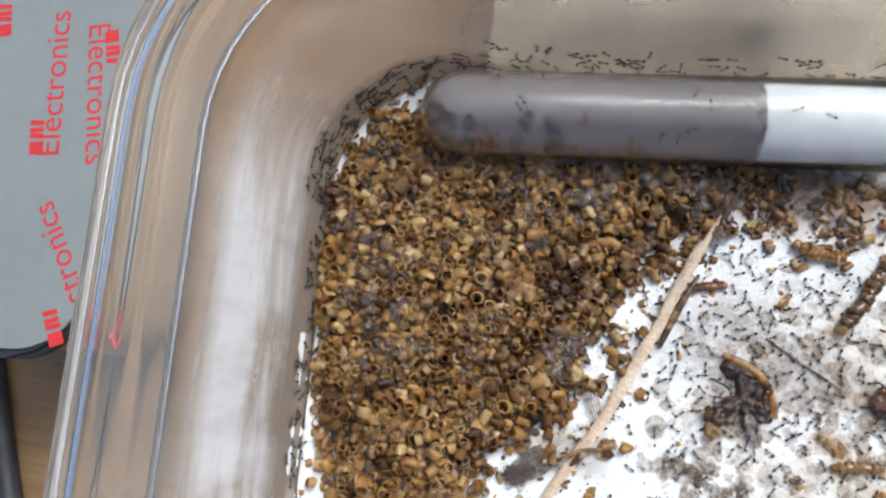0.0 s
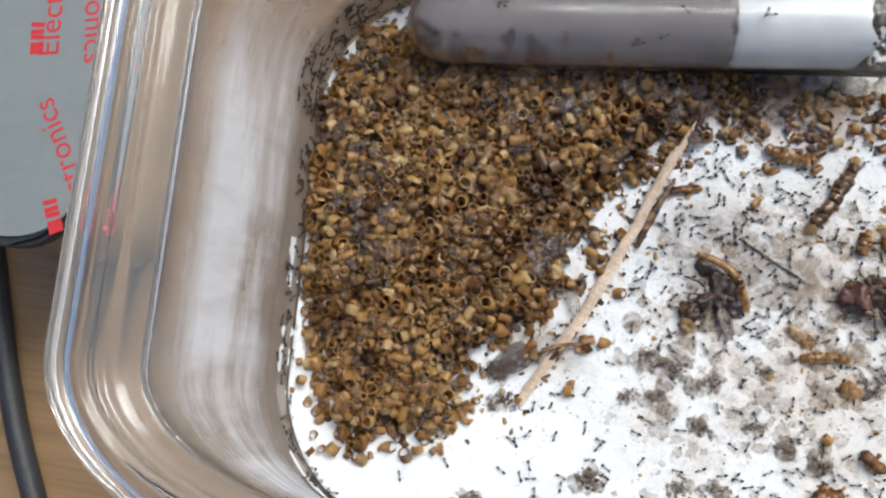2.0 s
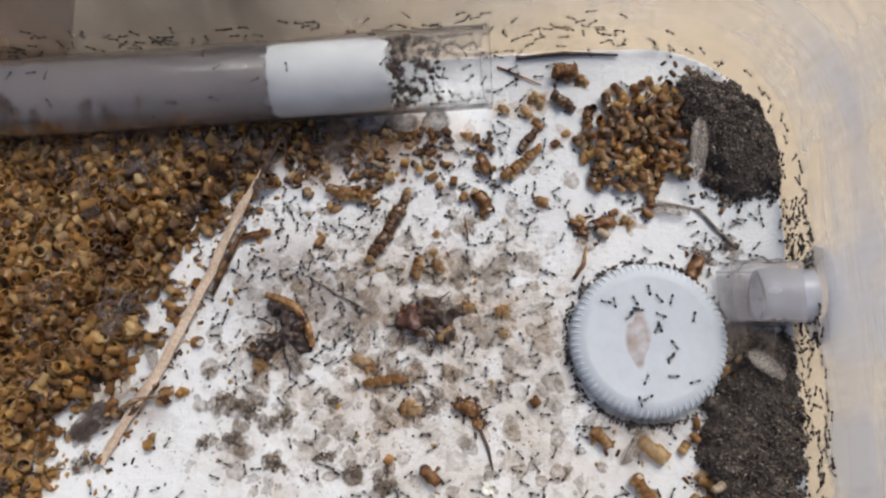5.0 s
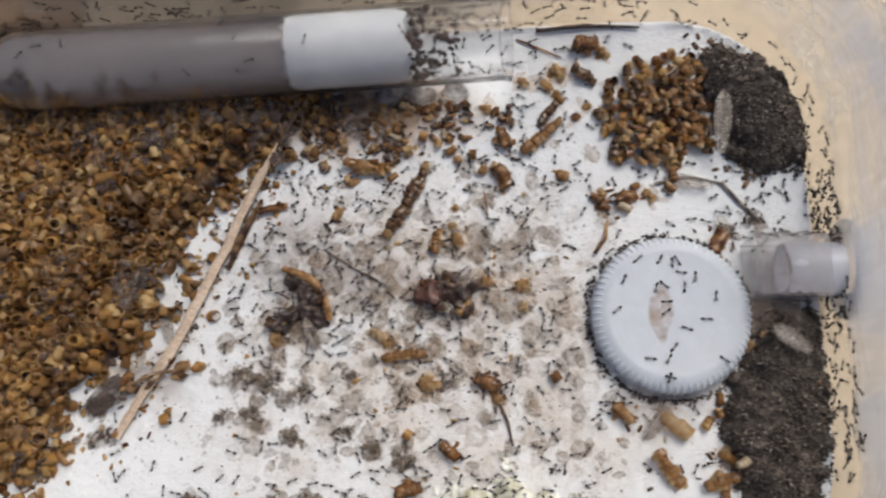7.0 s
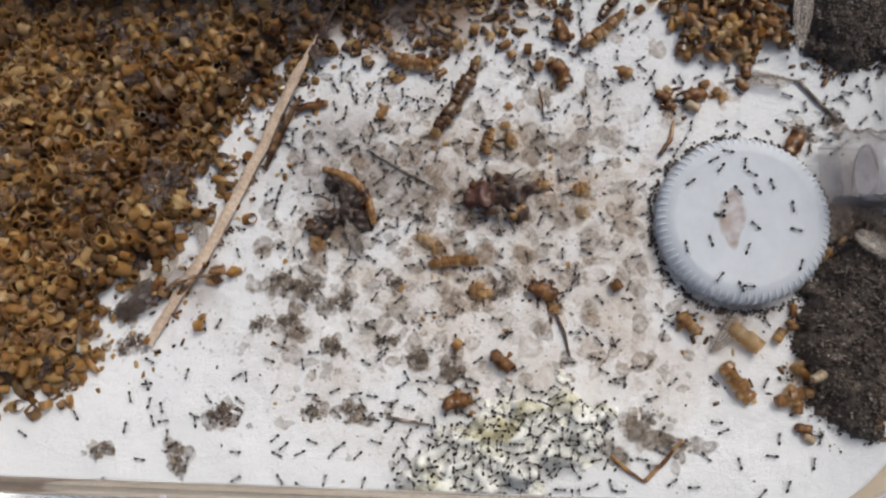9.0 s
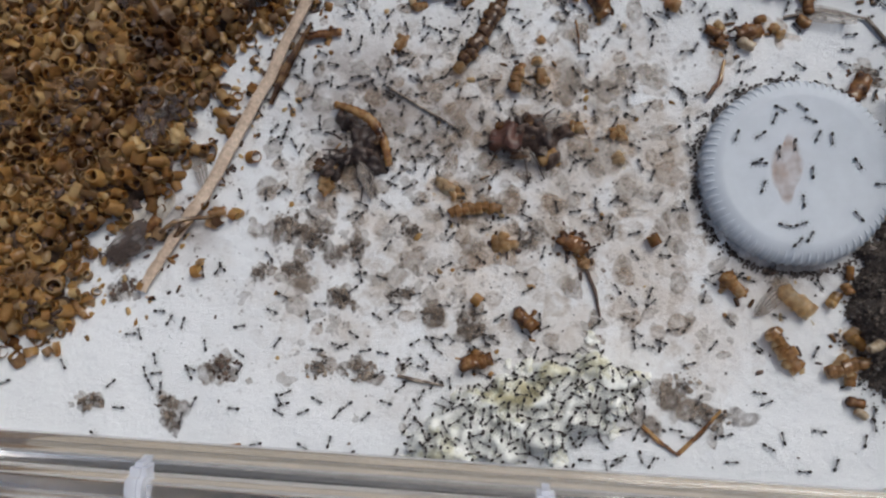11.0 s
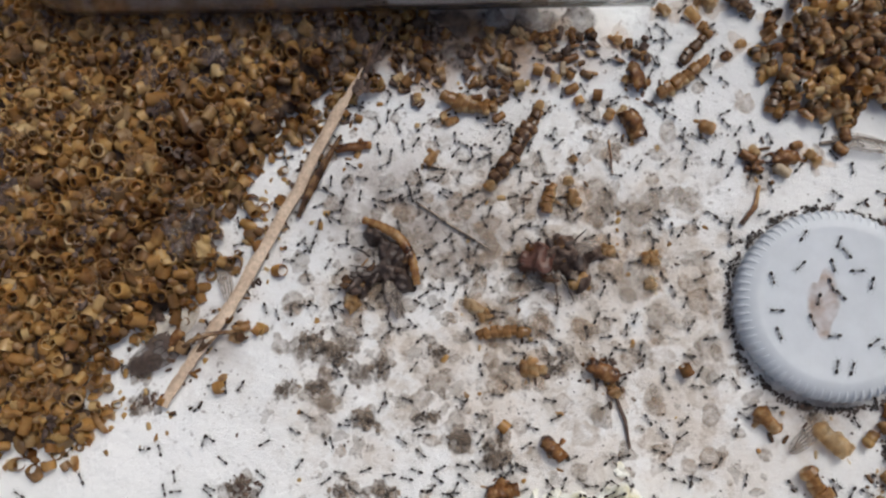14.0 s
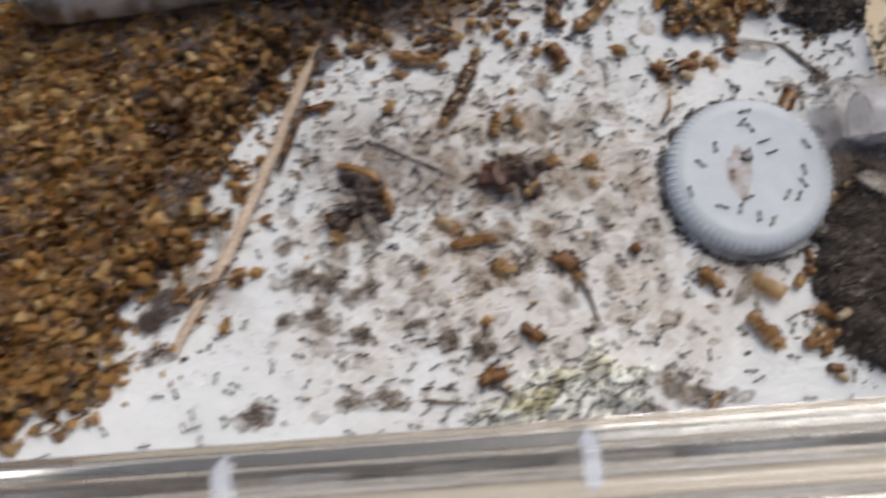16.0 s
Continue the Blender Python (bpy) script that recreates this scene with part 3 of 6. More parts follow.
def lean(ny, z):
    """The front wall stands steeper than the others."""
    return 19.5 * max(0.0, -ny) * max(0.0, z) / 46


TUBE_A, TUBE_B, TUBE_R = Vector((-58.0, 14.6, 8.5)), Vector((47.6, 20.3, 8.5)), 8.2
CAP_AT, CAP_H = Vector((76.9, -33.5, 0.0)), 4.2


def warp(x, y):
    """The box is no true rectangle: two of its sides close in a little."""
    left = (X1 - x) / (X1 - X0)
    return x + 5.0 * left * (Y1 - y) / (Y1 - Y0), y - 4.2 * left * (y - Y0) / (Y1 - Y0)


def outline(off, seg=12, sides=14):
    """Points round the inner floor outline, pushed outward by off, with the outward normal; equal counts for every off."""
    r, pts = CORNER + off, []
    centres = ((X1 - CORNER, Y0 + CORNER, -90), (X1 - CORNER, Y1 - CORNER, 0), (X0 + CORNER, Y1 - CORNER, 90), (X0 + CORNER, Y0 + CORNER, 180))
    for n, (cx, cy, a0) in enumerate(centres):
        for k in range(seg + 1):
            a = radians(a0 + 90 * k / seg)
            pts.append((cx + r * math.cos(a), cy + r * math.sin(a), math.cos(a), math.sin(a)))
        nx, ny, na = centres[(n + 1) % 4]
        a = radians(a0 + 90)
        ax, ay = cx + r * math.cos(a), cy + r * math.sin(a)
        bx, by = nx + r * math.cos(a), ny + r * math.sin(a)
        for k in range(1, sides):
            f = k / sides
            pts.append((ax + f * (bx - ax), ay + f * (by - ay), math.cos(a), math.sin(a)))
    return [(*warp(x, y), nx, ny) for x, y, nx, ny in pts]


def inset(x, y):
    """How far inside the floor outline a place lies; negative outside. Arrays are fine."""
    wx, wy = warp(x, y)
    x, y = x - (wx - x), y - (wy - y)
    cx, cy = (X0 + X1) / 2, (Y0 + Y1) / 2
    qx = np.abs(x - cx) - (X1 - X0) / 2 + CORNER
    qy = np.abs(y - cy) - (Y1 - Y0) / 2 + CORNER
    return CORNER - np.hypot(np.maximum(qx, 0), np.maximum(qy, 0)) - np.minimum(np.maximum(qx, qy), 0)


def inside(poly, x, y):
    """Signed distance into a polygon; positive inside."""
    x, y = np.asarray(x, float), np.asarray(y, float)
    dist, odd = np.full(x.shape, 1e9), np.zeros(x.shape, bool)
    for (ax, ay), (bx, by) in zip(poly, poly[1:] + poly[:1]):
        ex, ey = bx - ax, by - ay
        f = np.clip(((x - ax) * ex + (y - ay) * ey) / (ex * ex + ey * ey), 0, 1)
        dist = np.minimum(dist, np.hypot(x - ax - f * ex, y - ay - f * ey))
        hit = (ay > y) != (by > y)
        odd ^= hit & (x < ax + (y - ay) * ex / (ey if ey else 1e-9))
    return np.where(odd, dist, -dist)


HEAP = [(-70, 13), (-75, 5), (-78, -4), (-78.5, -13.6), (-77.6, -27), (-72.6, -35), (-71.2, -44), (-69.4, -53), (-65.8, -63.3), (-60.7, -69.6), (-53.5, -67.6), (-47.5, -65.2), (-41, -65), (-36.8, -60), (-39.6, -52.4), (-35.5, -48), (-31, -45.8), (-26, -42.8), (-23.6, -37), (-18.6, -31.4), (-21, -27.3), (-18.8, -21), (-14, -13.5), (-8, -7.5), (-1.5, -1.0), (4, 4.5), (13, 7), (13, 14), (-26, 16), (-48, 15), (-57, 22), (-64, 19)]
MOUND_BACK = [(85, 19.5), (90, 22), (98, 19.5), (103, 14), (105.5, 6.7), (105, -4.6), (94, -5.6), (89.9, -0.9), (86.5, 9.6)]
MOUND_FRONT = [(89.5, -41), (91, -33.5), (97, -31.5), (103.8, -33), (104.8, -45), (104.6, -54), (102.8, -62.2), (98.9, -68.7), (93.5, -70.5), (89, -66.5), (85.5, -60), (85, -51)]
FOOD_AREA = [(19, -83), (17.8, -76.7), (25, -70.9), (35.3, -66.8), (46.5, -62.3), (50.3, -65.4), (55, -66.2), (53, -71.7), (45.6, -76.5), (41, -78.5), (33.7, -81.5)]
CLUSTER = [(70, 17.4), (82.4, 21), (87, 16), (87, -1), (80, -4.5), (68, -3.6), (65.2, 7.8)]


def ragged(x, y):
    """An uneven give and take of about a millimetre, for the edges of heaps."""
    return 0.7 * np.sin(0.8 * x + 1.6 * np.sin(0.55 * y)) + 0.5 * np.sin(1.25 * y + 0.5 * x + 2.0) + 0.3 * np.sin(2.3 * x - 1.7 * y)


def bulge(poly, x, y, high, run, shrink=0.0):
    d = np.clip(inside(poly, x, y) + ragged(x, y) - shrink, 0, run) / run
    return high * d * (2 - d)


def ground(x, y):
    """Height of whatever lies on the floor at a place: plaster, heaps and food."""
    z = max(float(bulge(HEAP, x, y, 3.0, 5.0, 2.0)), float(bulge(MOUND_BACK, x, y, 4.5, 6)), float(bulge(MOUND_FRONT, x, y, 4.5, 6)))
    return max(z, float(bulge(FOOD_AREA, x, y, 2.6, 3.0))) + plaster(x, y)


def plaster(x, y):
    z = 0.22 * noise.noise(Vector((x * 0.11, y * 0.11, 3.1))) + 0.12 * noise.noise(Vector((x * 0.4, y * 0.4, 7.7)))
    d = float(inset(x, y))
    return z + (0.5 * (1 - d / 3) ** 2 if d < 3 else 0.0)


# ---- the table, and what lies on it beside the box ----
def make_table():
    bm = bmesh.new()
    bmesh.ops.create_cube(bm, size=1.0, matrix=Matrix.LocRotScale((10, -25, TABLE_Z - 9), None, (640, 440, 18)))
    bmesh.ops.bevel(bm, geom=bm.edges[:], offset=2.0, segments=2, affect="EDGES")
    tagged(part("tabletop", bm, WOOD, None, "light brown wooden tabletop under the box", False), category="table", kind="structure")


def rounded(x0, x1, y0, y1, r, seg=8):
    pts = []
    for cx, cy, a0 in ((x1 - r, y0 + r, -90), (x1 - r, y1 - r, 0), (x0 + r, y1 - r, 90), (x0 + r, y0 + r, 180)):
        for k in range(seg + 1):
            a = radians(a0 + 90 * k / seg)
            pts.append((cx + r * math.cos(a), cy + r * math.sin(a)))
    return pts


def prism(bm, pts, z0, z1, soft=0.0):
    lo = [bm.verts.new((x, y, z0)) for x, y in pts]
    hi = [bm.verts.new((x, y, z1)) for x, y in pts]
    bm.faces.new(lo[::-1])
    top = bm.faces.new(hi)
    for k in range(len(pts)):
        q = (k + 1) % len(pts)
        bm.faces.new((lo[k], lo[q], hi[q], hi[k]))
    if soft:
        bmesh.ops.bevel(bm, geom=list(top.edges), offset=soft, segments=2, affect="EDGES")


def make_card():
    """A dark block with a printed paper liner on its top, at the box's side."""
    thing = empty("adhesive_block", P(-118, 10, TABLE_Z))
    # unseen support added under the foam; its brown side fills a shaded gap
    bm = bmesh.new()
    prism(bm, rounded(-17.0, 11.0, -49.5, 69, 10.5), 0.0, 32.4, 0.6)
    part("carton", bm, KRAFT, thing, "plain brown support added under the liner")
    bm = bmesh.new()
    prism(bm, rounded(-17.8, 12.4, -51.6, 70, 11.5), 32.42, 35.4, 0.8)
    part("foam", bm, BLACK, thing, "black foam pad")
    bm = bmesh.new()
    prism(bm, rounded(-17, 13.0, -50, 71, 12.0), 35.45, 35.9, 0.1)
    liner = part("liner", bm, LINER, thing, "grey paper liner with red print")
    inv = thing.matrix_basis.inverted()

    def printed(x, y, turn, length, word):
        m = inv @ P(x, y, TABLE_Z + 35.93, 0, 0, turn)
        if word:
            cu = bpy.data.curves.new("lettering", "FONT")
            cu.body, cu.size = "Electronics", 1.0
            tmp = bpy.data.objects.new("tmp", cu)
            scene.collection.objects.link(tmp)
            bpy.context.view_layer.update()
            me = bpy.data.meshes.new_from_object(tmp)
            wide = max(v.co.x for v in me.vertices)
            k = length * MM / wide
            me.transform(Matrix.Diagonal((k, k, 1, 1)))
            bpy.data.objects.remove(tmp)
            me.materials.clear()
            me.materials.append(RED_INK)
            ob = new("lettering", me)
            ob.parent, ob.matrix_basis = liner, m
        else:
            bm = bmesh.new()
            for x0, x1, lean in ((0.0, 2.3, 0.0), (2.7, 3.6, 0.3), (3.9, 4.8, 0.0), (5.1, 6.0, 0.3)):
                q = [bm.verts.new((x0 + dx * (x1 - x0) + lean * dy, dy * 2.6, 0.02)) for dx, dy in ((0, 0), (1, 0), (1, 1), (0, 1))]
                bm.faces.new(q)
            ob = part("printed_mark", bm, RED_INK, liner)
            ob.matrix_basis = m

    printed(-115.1, -6.8, 98, 27.0, True)
    printed(-118.1, -6.5, 100, 6, False)
    printed(-114.8, 17.8, -79, 26.0, True)
    printed(-111.5, 16.5, -75, 6, False)
    printed(-100.7, -36.4, 122, 26.0, True)
    printed(-106.8, -37.8, 116, 6, False)
    printed(-129.3, 14.6, 102, 6, False)
    tagged(thing, "grey paper liner printed in red on black foam", "tape")


def make_sheet():
    bm = bmesh.new()
    prism(bm, rounded(-48, 250, -150, 110, 3), TABLE_Z, TABLE_Z + 0.26, 0.05)
    ob = part("cardboard_sheet", bm, CREAM, None, "cream cardboard sheet on the table, partly under the box", False)
    tagged(ob, category="cardboard")


def make_cable():
    bm = bmesh.new()
    pts = [(-168, 40), (-158, 0), (-147.5, -35), (-140.2, -54.5), (-133.3, -71.5), (-124.7, -88), (-110, -112), (-80, -140)]
    fine = []
    for i in range(len(pts) - 1):
        p0, p1, p2, p3 = (Vector(pts[min(max(i + k, 0), len(pts) - 1)]) for k in (-1, 0, 1, 2))
        for k in range(6):
            f = k / 6
            c = 0.5 * (2 * p1 + (p2 - p0) * f + (2 * p0 - 5 * p1 + 4 * p2 - p3) * f * f + (3 * p1 - p0 - 3 * p2 + p3) * f ** 3)
            fine.append((c.x, c.y, TABLE_Z + 2.3))
    sweep(bm, fine, [2.3] * len(fine), 14)
    tagged(part("cable", bm, BLACK, None, "black rubber cable lying curved on the wooden table"), category="cable")


# ---- the box: clear walls with a stepped rim, a coated band and a plaster bed ----
def make_box():
    box = empty("storage_box", P(0, 0, TABLE_Z))
    dz = -TABLE_Z
    sections = (
        ("wall", CLEAR_PLASTIC, "clear scuffed plastic wall", [(-4.0, -2.2), (-1.5, -1.0), *WALL[1:], (10.8, 40.0), (7.9, 30), (5.5, 20), (4.2, 12), (3.7, 4.6), (2.6, 0.4), (0.6, -2.6), (-2.5, -4.4), (-5.0, -4.7)]),
        ("rim", RIM_PLASTIC, "clear stepped rim with rounded bead", [(9.25, 40.05), (9.6, 41.6), (11.2, 42.4), (11.7, 43.6), (12.3, 44.3), (13.2, 44.4), (14.2, 44.5), (14.7, 46.4), (15.4, 47.2), (16.4, 47.2), (17.1, 46.3), (18.4, 46.0), (19.6, 46.2), (20.2, 47.7), (20.8, 48.1), (21.4, 47.6), (21.6, 44.5), (21.0, 43.4), (19.8, 44.6), (17.4, 44.6), (16.2, 45.4), (15.6, 43.2), (13.4, 42.6), (12.6, 41.2), (10.9, 40.6), (10.8, 40.05)]),
    )
    for name, mat, label, profile in sections:
        rings = [outline(o) for o, _ in profile]
        n = len(rings[0])
        verts = [(x, y + lean(ny, z), z + dz) for (o, z), ring in zip(profile, rings) for x, y, _, ny in ring]
        rows = len(profile)
        faces = [(i * n + k, (i + 1) % rows * n + k, (i + 1) % rows * n + (k + 1) % n, i * n + (k + 1) % n) for i in range(rows - (name == "wall")) for k in range(n)]
        if name == "wall":
            last = (rows - 1) * n
            faces += [tuple(range(n)), tuple(range(last, last + n))[::-1]]
        ob = new(name, raw_mesh(name, verts, faces, mat))
        ob.parent = box
        ob.visible_shadow = False
        tagged(ob, label)
    # ribs under the front and back rim
    for x, y, turn in ((-4, Y0 + 6.2, 0), (37.6, Y0 + 6.2, 0), (79, Y0 + 6.2, 0), (-4, Y1 + 10.4, 180), (37.6, Y1 + 10.4, 180)):
        bm = bmesh.new()
        bmesh.ops.create_cube(bm, size=1.0, matrix=Matrix.LocRotScale((0, -3.0, 0), None, (1.8, 6.5, 3.4)))
        bmesh.ops.bevel(bm, geom=bm.edges[:], offset=0.5, segments=2, affect="EDGES")
        rib = part("rib", bm, MILKY, box, "small clear rib under the rim")
        rib.matrix_basis = P(x, y, 43.6 + dz, 0, 0, turn)
        rib.visible_shadow = False
    # the slippery coating, a hazy band on the inside of the wall
    rows, verts = 12, []
    for j in range(rows + 1):
        z = 2.6 + 37.2 * j / rows
        ring = outline(wall_off(z) - 0.3)
        n = len(ring)
        verts += [(x, y + lean(ny, z), z + dz) for x, y, nx, ny in ring]
    faces = [(j * n + k, j * n + (k + 1) % n, (j + 1) * n + (k + 1) % n, (j + 1) * n + k) for j in range(rows) for k in range(n)]
    ob = new("coating", raw_mesh("coating", verts, faces, COATING))
    ob.parent = box
    ob.visible_shadow = False
    tagged(ob, "streaky translucent white coating")
    # a dirty band at the foot of the wall, beside the heap and behind the tube
    verts, faces = [], []
    run = [k for k, p in enumerate(outline(0.0)) if p[0] < 70 and p[1] > -78]
    for j in range(13):
        z = 0.9 + 3.1 * j
        whole = outline(wall_off(z) - 0.36)
        ring = [whole[k] for k in run]
        n = len(ring)
        verts += [(x, y + lean(ny, z), z + dz) for x, y, nx, ny in ring]
    faces = [(j * n + k, j * n + k + 1, (j + 1) * n + k + 1, (j + 1) * n + k) for j in range(12) for k in range(n - 1)]
    ob = new("dirt_band", raw_mesh("dirt_band", verts, faces, DIRT_FILM))
    ob.parent = box
    ob.visible_shadow = False
    tagged(ob, "brownish film of dirt at the wall's foot")
    tagged(box, "clear plastic storage box with white-coated inner walls", "box")


def make_plaster():
    cell = 1.1
    xs, ys = np.arange(X0 - 1, X1 + 2, cell), np.arange(Y0 - 1, Y1 + 2, cell)
    gx, gy = np.meshgrid(xs, ys, indexing="ij")
    d = inset(gx, gy)
    verts, at, faces = [], {}, []
    cx, cy = (X0 + X1) / 2, (Y0 + Y1) / 2
    for i in range(len(xs)):
        for j in range(len(ys)):
            if d[i, j] > -cell * 1.5:
                x, y, e = float(xs[i]), float(ys[j]), float(d[i, j])
                if e < 0:
                    gx1 = (float(inset(x + 0.01, y)) - e) / 0.01
                    gy1 = (float(inset(x, y + 0.01)) - e) / 0.01
                    x, y = x - e * gx1, y - e * gy1
                at[i, j] = len(verts)
                verts.append((x, y, plaster(x, y)))
    for i in range(len(xs) - 1):
        for j in range(len(ys) - 1):
            q = [(i, j), (i + 1, j), (i + 1, j + 1), (i, j + 1)]
            if all(k in at for k in q) and max(d[k] for k in q) > 0:
                faces.append(tuple(at[k] for k in q))
    ob = new("plaster_bed", raw_mesh("plaster_bed", verts, faces, PLASTER))
    sol = ob.modifiers.new("thick", "SOLIDIFY")
    sol.thickness, sol.offset = 1.6 * MM, -1
    tagged(ob, "white plaster bed stained grey and brown in the box", "floor", kind="structure")


def make_smears():
    """Splashes of plaster on the foot of the wall beside the heap."""
    ring = [p for p in outline(0.0, 40, 120) if p[0] < -50 and p[1] < -30]
    ring.sort(key=lambda q: math.atan2(q[1] + 40, q[0] + 20) % (2 * math.pi))
    run = []
    for x, y, nx, ny in ring:
        w = 2.2 + 2.4 * noise.noise(Vector((x * 0.12, y * 0.12, 2.2))) + 2.2 * noise.noise(Vector((x * 0.5, y * 0.5, 5.0)))
        run.append((x, y, nx, ny, w))
    verts, faces = [], []
    for x, y, nx, ny, w in run:
        mid = 2.8 + 1.4 * noise.noise(Vector((x * 0.07, y * 0.07, 8.8)))
        for j in range(4):
            z = mid + max(0.0, w) * (j / 3 - 0.5)
            o = wall_off(z) - 0.5 - 0.1 * (j in (1, 2))
            verts.append((x + nx * o, y + ny * o + lean(ny, z), z))
    for i in range(len(run) - 1):
        if run[i][4] > 0.15 and run[i + 1][4] > 0.15:
            faces += [(4 * i + j, 4 * i + 4 + j, 4 * i + 5 + j, 4 * i + 1 + j) for j in range(3)]
    ob = new("plaster_smear", raw_mesh("plaster_smear", verts, faces, COTTON))
    tagged(ob, "white plaster splashed along the foot of the wall", "plaster", kind="structure")


# ---- heaps ----
def mound_mesh(name, poly, high, run, material, cell=0.8, rough=0.5, wave=0.8, shrink=0.0):
    px, py = [p[0] for p in poly], [p[1] for p in poly]
    xs, ys = np.arange(min(px) - 1, max(px) + 1, cell), np.arange(min(py) - 1, max(py) + 1, cell)
    gx, gy = np.meshgrid(xs, ys, indexing="ij")
    d = inside(poly, gx, gy) + ragged(gx, gy) - shrink
    z = bulge(poly, gx, gy, high, run, shrink)
    at, verts, faces = {}, [], []
    for i in range(len(xs)):
        for j in range(len(ys)):
            e = float(inset(xs[i], ys[j]))
            if d[i, j] > -1.2 and e > -1.3:
                x, y = float(xs[i]), float(ys[j])
                if e < 0:
                    x, y = x - e * (float(inset(x + 0.01, y)) - e) / 0.01, y - e * (float(inset(x, y + 0.01)) - e) / 0.01
                edge = min(1.0, max(0.0, (float(d[i, j]) + 0.3) / 1.5))
                bumpy = rough * noise.noise(Vector((x * wave, y * wave, 0.5))) + 0.5 * rough * noise.noise(Vector((x * wave * 2.3, y * wave * 2.3, 4.5)))
                at[i, j] = len(verts)
                verts.append((x, y, plaster(x, y) + float(z[i, j]) + bumpy * edge - (0.5 if d[i, j] < 0.2 else 0)))
    for i in range(len(xs) - 1):
        for j in range(len(ys) - 1):
            q = [(i, j), (i + 1, j), (i + 1, j + 1), (i, j + 1)]
            if all(k in at for k in q):
                faces.append(tuple(at[k] for k in q))
    return raw_mesh(name, verts, faces, material)


def husk_mesh(variant, rng):
    """A short open barrel cut from a ringed skin."""
    bm = bmesh.new()
    r, h, wall = rng.uniform(0.75, 1.1), rng.uniform(0.45, 1.1), rng.uniform(0.10, 0.17)
    belly = rng.uniform(0.99, 1.05)
    top = r * rng.uniform(0.88, 1.0)
    prof = [(r - wall, -h), (r, -h * 0.97), (r * belly, -h * 0.62), (r * belly * 0.95, -h * 0.5), (r * belly, 0), ((top + r * belly) / 2 * 0.97, h * 0.55), (top, h * 0.97), (top - wall, h), ((r - wall) * belly * 0.96, 0), (r - wall, -h)]
    lathe(bm, prof, 12)
    oval = rng.uniform(0.8, 1.0)
    for v in bm.verts:
        v.co.x *= oval
    bmesh.ops.remove_doubles(bm, verts=bm.verts, dist=0.001)
    return bm


def copies(name, meshes, places, material, smooth=True, crisp=0):
    """Joins many small meshes (vertex and face lists) into one object's mesh."""
    verts, faces = [], []
    for k, m in places:
        base = len(verts)
        vs, fs = meshes[k]
        verts.extend((m @ v)[:] for v in vs)
        faces.extend(tuple(i + base for i in f) for f in fs)
    return raw_mesh(name, verts, faces, material, smooth, crisp)


def lists_of(bm):
    bmesh.ops.recalc_face_normals(bm, faces=bm.faces)
    bm.verts.index_update()
    out = [v.co.copy() for v in bm.verts], [tuple(v.index for v in f.verts) for f in bm.faces]
    bm.free()
    return out


